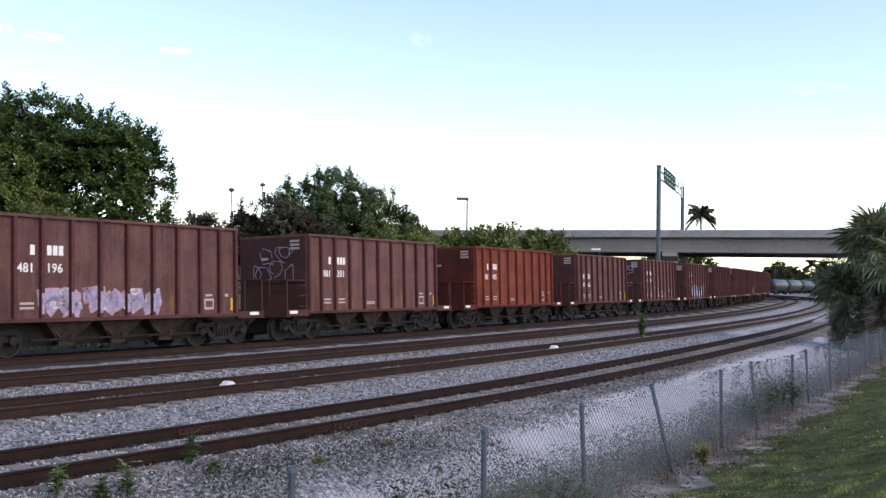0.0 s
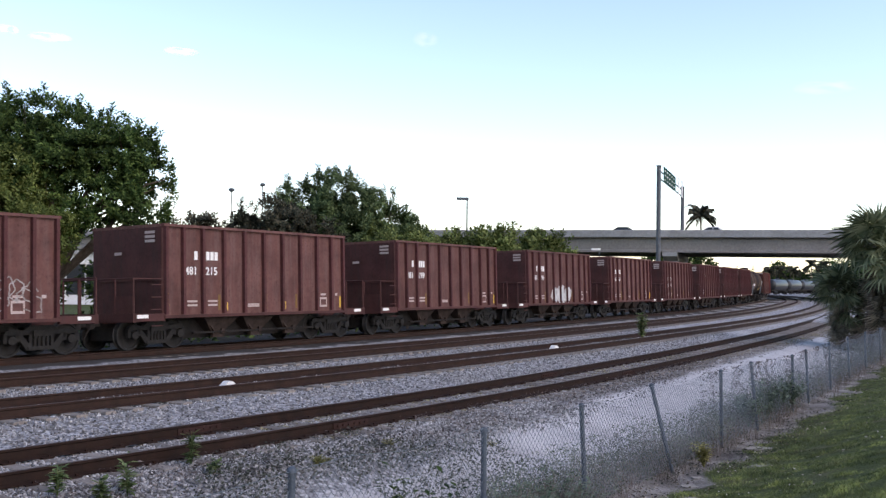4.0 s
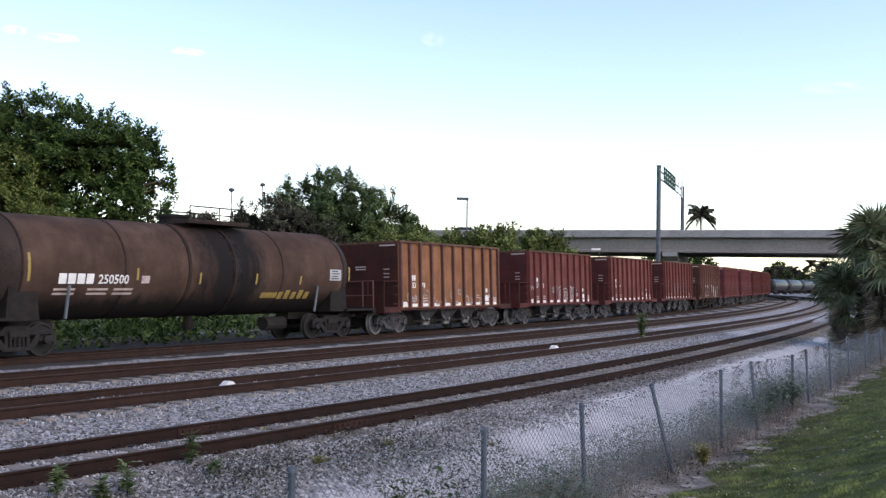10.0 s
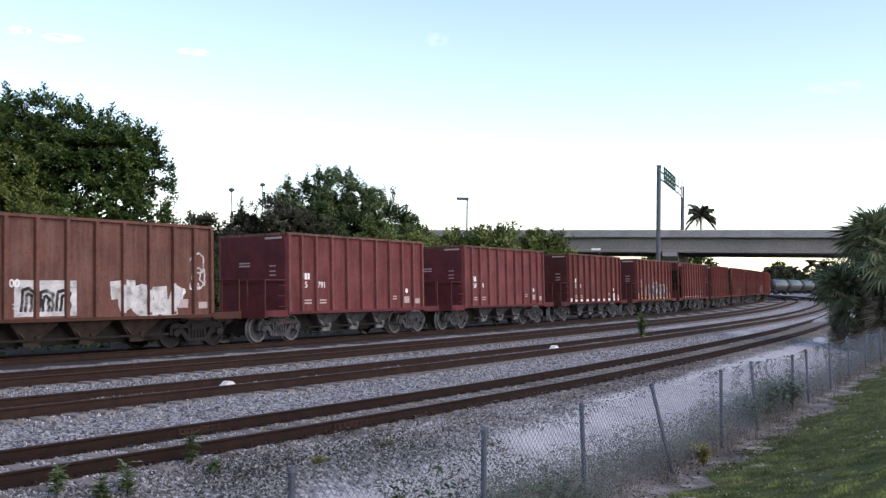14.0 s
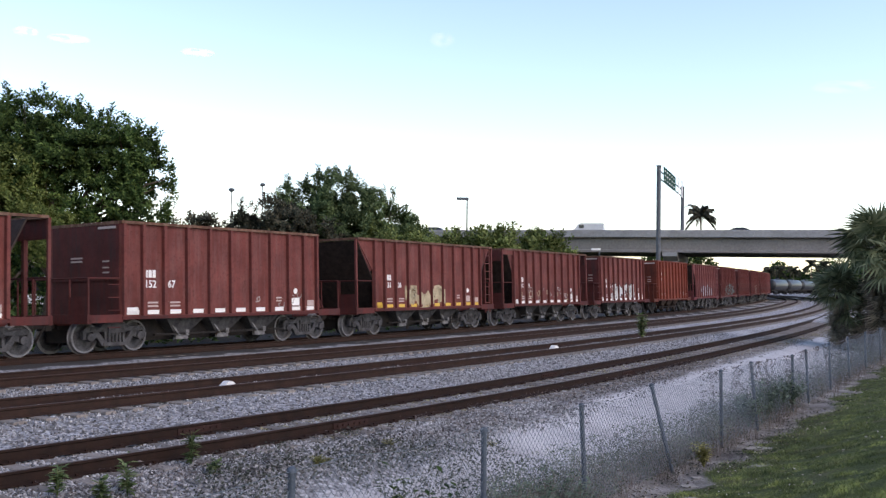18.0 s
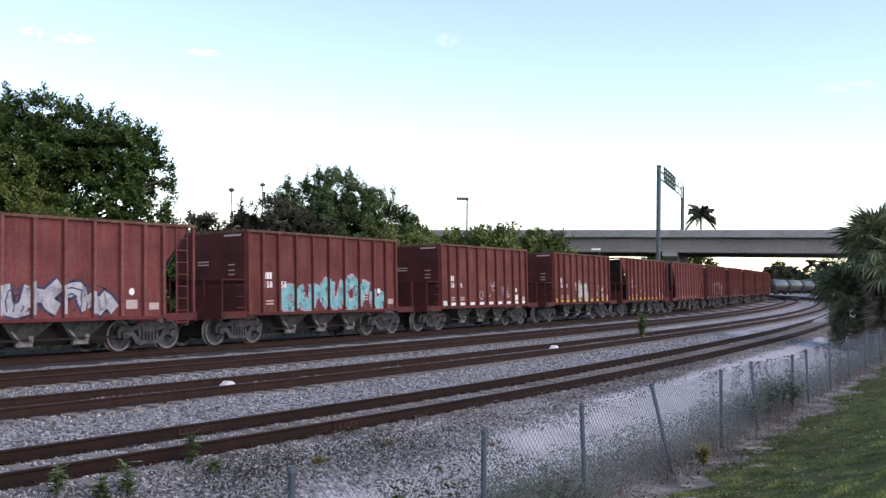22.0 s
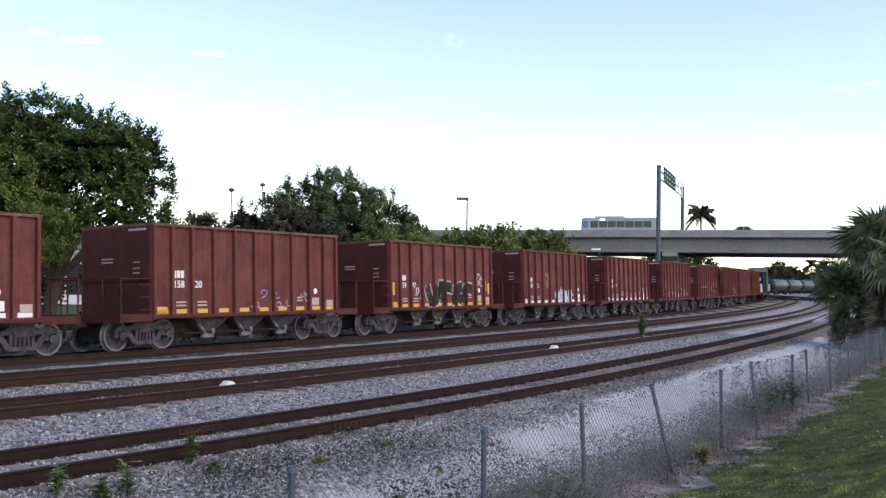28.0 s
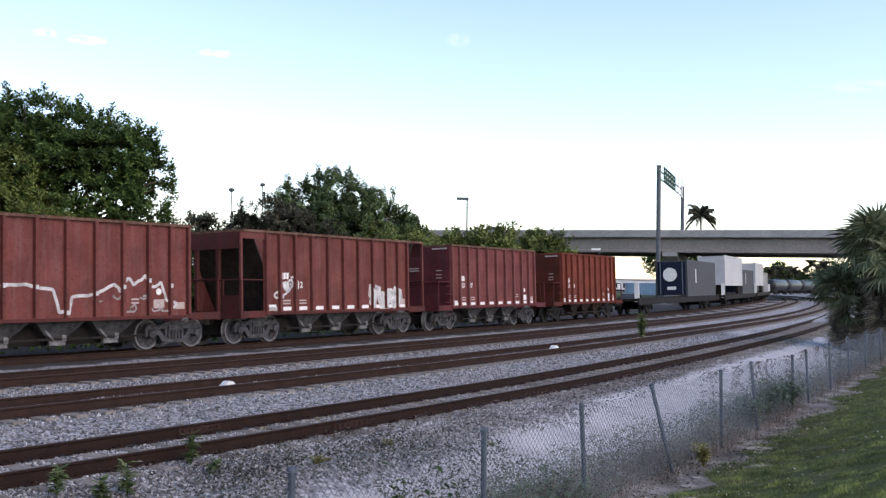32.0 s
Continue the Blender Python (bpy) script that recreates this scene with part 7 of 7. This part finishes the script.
# ---- road traffic on the overpass ----
M_CAR_DARK = surface("dark_car_paint", (0.03, 0.032, 0.036), (0.05, 0.052, 0.056), 1, 20, 0.25, bumps=0)
M_CAR_PALE = surface("silver_car_paint", (0.5, 0.51, 0.52), (0.6, 0.61, 0.62), 1, 20, 0.3, bumps=0)
M_BUS = surface("pale_bus_paint", (0.3, 0.33, 0.34), (0.42, 0.45, 0.46), 0.6, 12, 0.45)
M_TYRE = surface("tyre_rubber", (0.015, 0.015, 0.015), (0.03, 0.03, 0.03), 6, 40, 0.9)
TRAFFIC = []


def lane_pose(u, lane=4.0):
    """On the overpass road, u metres along it; vehicles face -x."""
    return BRIDGE @ pose(u, lane, 9.502)


def road_wheels(v, xs, r, half):
    me = Geo().lathe([(r * 0.55, -0.1), (r * 0.9, -0.11), (r, -0.07), (r, 0.07), (r * 0.9, 0.11), (r * 0.55, 0.1)], 18).mesh("wheel", M_TYRE)
    hub = Geo().lathe([(0.04, -0.115), (r * 0.5, -0.1), (r * 0.56, -0.07), (r * 0.5, 0.0)], 14).mesh("hub", M_GALV)
    for x in xs:
        for y in (-half, half):
            w = part("wheel", me, v, pose(x, y, r))
            part("hub", hub, w, pose(0, 0, 0, 0, 0, 0 if y < 0 else 180))


def sedan(name, label, paint, speed, u0, tall=1.0, lane=4.0):
    v = thing(name, label, "car", lane_pose(u0, lane))
    TRAFFIC.append((v, speed, u0, lane))
    body = [(-2.3, 0.35), (-2.32, 0.62), (-2.15, 0.78), (-1.2, 0.92), (1.7, 0.96), (2.25, 0.92), (2.32, 0.6), (2.28, 0.32)]
    part("body", Geo().prism(body, -0.88, 0.88, "y").mesh("body", paint), v)
    z = 1.46 * tall
    roof = [(-1.25, 0.92), (-0.45, z - 0.04), (-0.2, z), (0.95, z), (1.25, z - 0.06), (1.95, 0.94)]
    cab = Geo()
    n = len(roof)
    vs = []
    for sgn in (-1, 1):
        for x, zz in roof:
            vs.append((x, sgn * (0.84 - 0.2 * (zz - 0.92) / 0.54), zz))
    cab.add(vs, [tuple(range(n)), tuple(reversed(range(n, 2 * n)))] + [(i, n + i, n + (i + 1) % n, (i + 1) % n) for i in range(n)])
    part("cabin", cab.mesh("cabin", paint), v)
    for sgn in (-1, 1):
        g = Geo()
        for xa, xb, xc, xd in ((-0.95, -0.32, 0.28, 0.28), (0.36, 0.36, 0.98, 1.45)):
            q = [(xa, 0.99), (xd, 0.99), (xc, z - 0.1), (xb, z - 0.1)]
            g.add([(x, sgn * (0.85 - 0.2 * (zz - 0.92) / 0.54), zz) for x, zz in q], [(0, 1, 2, 3)])
        part("side_window", g.mesh("side_window", M_DARKGLASS), v)
    g = Geo().add([(-1.2, -0.74, 0.98), (-1.2, 0.74, 0.98), (-0.5, 0.62, z - 0.06), (-0.5, -0.62, z - 0.06)], [(0, 1, 2, 3)]).shift((-0.015, 0, 0.01))
    part("windscreen", g.mesh("windscreen", M_DARKGLASS), v)
    for y in (-0.65, 0.65):
        part("headlight", Geo().box(-2.34, -2.26, y - 0.18, y + 0.18, 0.6, 0.74).mesh("headlight", M_WHITE), v)
        part("tail_light", Geo().box(2.26, 2.335, y - 0.18, y + 0.18, 0.68, 0.84).mesh("tail_light", PAINT["bright"]), v)
    road_wheels(v, (-1.4, 1.4), 0.33, 0.8)


def box_van(speed, u0):
    v = thing("box_van", "pale box van crossing the overpass", "van", lane_pose(u0))
    TRAFFIC.append((v, speed, u0, 4.0))
    part("body", Geo().prism([(-2.6, 0.4), (-2.65, 0.95), (-2.0, 1.15), (-1.4, 1.95), (-1.0, 2.05), (2.6, 2.05), (2.65, 0.4)], -0.95, 0.95, "y").mesh("body", M_CAR_PALE), v)
    part("windscreen", Geo().add([(-1.96, -0.8, 1.2), (-1.96, 0.8, 1.2), (-1.46, 0.75, 1.88), (-1.46, -0.75, 1.88)], [(0, 1, 2, 3)]).shift((-0.03, 0, 0.01)).mesh("windscreen", M_DARKGLASS), v)
    part("side_window", Geo().box(-1.3, -0.5, -0.96, -0.94, 1.25, 1.8).mesh("side_window", M_DARKGLASS), v)
    road_wheels(v, (-1.8, 1.7), 0.36, 0.85)


def city_bus(speed, u0):
    v = thing("city_bus", "pale grey city bus with dark windows", "bus", lane_pose(u0))
    TRAFFIC.append((v, speed, u0, 4.0))
    part("body", Geo().prism([(-6.1, 0.35), (-6.15, 1.0), (-6.0, 2.75), (-5.8, 2.9), (5.9, 2.9), (6.1, 2.75), (6.1, 0.35)], -1.27, 1.27, "y").mesh("body", M_BUS), v)
    part("roof_unit", Geo().box(-4.0, 0.6, -0.9, 0.9, 2.9, 3.16, 0.2).mesh("roof_unit", M_BUS), v)
    win = Geo().box(-0.62, 0.62, -0.015, 0.02, 1.35, 2.35).mesh("side_window", M_DARKGLASS)
    for i in range(7):
        part("side_window", win, v, pose(-4.0 + i * 1.38, -1.28, 0))
    part("windscreen", Geo().box(-0.02, 0.03, -1.1, 1.1, 1.25, 2.5).mesh("windscreen", M_DARKGLASS), v, pose(-6.12, 0, 0, 0, 4.5, 0))
    part("driver_window", Geo().box(-5.85, -5.0, -1.29, -1.25, 1.3, 2.4).mesh("driver_window", M_BLUE), v)
    part("route_display", Geo().box(-3.1, -2.4, -1.3, -1.26, 2.5, 2.7).mesh("route_display", M_LIT), v, None, "lit route display")
    road_wheels(v, (-3.4, 3.2), 0.48, 1.1)


for a_ in (("dark grey saloon car crossing the overpass", M_CAR_DARK, -13.5, 71.3, 1.0), ("silver saloon car crossing the overpass", M_CAR_PALE, -13.64, 85.7, 1.0),
           ("silver saloon car crossing the overpass", M_CAR_PALE, -15.98, 129.7, 1.0), ("dark grey saloon car crossing the overpass", M_CAR_DARK, -16.18, 153.2, 1.0),
           ("dark grey saloon car crossing the overpass", M_CAR_DARK, -19.17, 331.1, 1.0), ("dark grey low saloon car crossing the overpass", M_CAR_DARK, -18.21, 362.9, 0.93),
           ("silver saloon car following a bus over the overpass", M_CAR_PALE, -9.9, 312.9, 1.08)):
    sedan("saloon_car", *a_)
box_van(-14.62, 275.2)
city_bus(-10.0, 297.25)


def waiting_car():
    """A car that waits at the road beyond the train, its amber lamp lit."""
    v = thing("saloon_car", "dark car waiting beyond the railway with lit lamps", "car", pose(20.4, 112.0, -0.5, 0, 0, 70))
    part("body", Geo().prism([(-2.3, 0.3), (-2.32, 0.65), (-1.2, 0.95), (-0.4, 1.5), (1.1, 1.5), (1.9, 0.98), (2.3, 0.9), (2.3, 0.3)], -0.88, 0.88, "y").mesh("body", M_CAR_DARK), v)
    for y in (-0.62, 0.62):
        part("headlight", Geo().lathe([(0.02, -2.38), (0.14, -2.37), (0.15, -2.3)], 12, "x").shift((0, y, 0.68)).mesh("headlight", M_LIT_YELLOW), v)
    road_wheels(v, (-1.4, 1.4), 0.33, 0.8)


waiting_car()


# ---- thin clouds drifting over the sky ----
def cloud_material(name, dense):
    m, n, l, b = mat(name, 1.0)
    co = n.new("ShaderNodeTexCoord").outputs["Generated"]
    wisp = noise_node(n, l, 2.5, 6, 0.7, co, (1.0, 2.5, 1.0))
    mp = n.new("ShaderNodeMapping")
    mp.inputs["Location"].default_value = (-1, -1, -1)
    mp.inputs["Scale"].default_value = (2, 2, 2)
    l.new(co, mp.inputs["Vector"])
    g = n.new("ShaderNodeTexGradient")
    g.gradient_type = 'SPHERICAL'
    l.new(mp.outputs[0], g.inputs["Vector"])
    mul = n.new("ShaderNodeMath")
    mul.operation = 'MULTIPLY'
    l.new(wisp.outputs["Fac"], mul.inputs[0])
    l.new(g.outputs["Fac"], mul.inputs[1])
    mr = n.new("ShaderNodeMapRange")
    mr.inputs["From Min"].default_value, mr.inputs["From Max"].default_value = 0.07, 0.5
    mr.inputs["To Max"].default_value = dense
    l.new(mul.outputs[0], mr.inputs["Value"])
    b.inputs["Base Color"].default_value = (0.95, 0.95, 0.95, 1)
    # emission stands in for the daylight scattered in the cloud
    b.inputs["Emission Color"].default_value = (1.0, 0.97, 0.96, 1)
    b.inputs["Emission Strength"].default_value = 0.62
    tr = n.new("ShaderNodeBsdfTransparent")
    x = n.new("ShaderNodeMixShader")
    l.new(mr.outputs[0], x.inputs[0])
    l.new(tr.outputs[0], x.inputs[1])
    l.new(b.outputs[0], x.inputs[2])
    l.new(x.outputs[0], n["Material Output"].inputs["Surface"])
    return m


M_CLOUD, M_HAZE = cloud_material("thin_cloud", 1.0), cloud_material("faint_cloud", 0.3)
CLOUDS = []


def cloud(x, y, z, w, d, h, m_cloud, seed):
    """A flat, lumpy bank of cloud."""
    v, f = [], []
    nx, ny = 14, 7
    for j in range(ny + 1):
        for i in range(nx + 1):
            a, b = 2 * i / nx - 1, 2 * j / ny - 1
            v.append((a * w / 2, b * d / 2, h * 0.5 * (1 - a * a) * (1 - b * b) + h * 0.3 * noise.noise(Vector((a * 2, b * 2, seed)))))
    for j in range(ny):
        for i in range(nx):
            k = j * (nx + 1) + i
            f.append((k, k + 1, k + nx + 2, k + nx + 1))
    m = pose(x, y, z, 0, 0, math.degrees(math.atan2(-x, y)))
    ob = thing("cloud", "small thin white cloud in the evening sky", "cloud", m, raw_mesh("cloud", v, f, m_cloud, True), group="evening clouds")
    CLOUDS.append((ob, m))


for i_, a_ in enumerate(((-867, 2000, 477, 60, 110, 8, M_CLOUD), (-781, 2000, 463, 100, 110, 8, M_CLOUD), (-525, 2000, 438, 85, 100, 8, M_CLOUD), (-49, 2000, 467, 60, 160, 8, M_HAZE), (728, 2000, 383, 150, 190, 10, M_HAZE))):
    cloud(*a_, i_)


# ---- motion ----
def run_times():
    return [i * 0.8 for i in range(41)]


def motions():
    for ob, mid, span in MOVING:
        walk(ob, [(t, along(mid - SPEED * (t - 13.0), span)) for t in run_times()])
    for ob, speed, u0, lane in TRAFFIC:
        walk(ob, [(t, lane_pose(u0 + speed * t, lane)) for t in (0.0, 8.0, 16.0, 24.0, 32.0)])
    for ob, m, phase, size in SWAY:
        walk(ob, [(t, m @ pose(0, 0, 0, size * 0.6 * math.sin(t * 1.7 + phase), size * math.sin(t * 2.3 + phase * 2), size * 0.5 * math.sin(t * 1.1 + phase))) for t in [i * 0.5 for i in range(65)]])
    for ob, m in CLOUDS:
        walk(ob, [(t, pose(0, 0, 0, 0, 0, -0.0655 * t) @ m) for t in (0.0, 16.0, 32.0)])


motions()
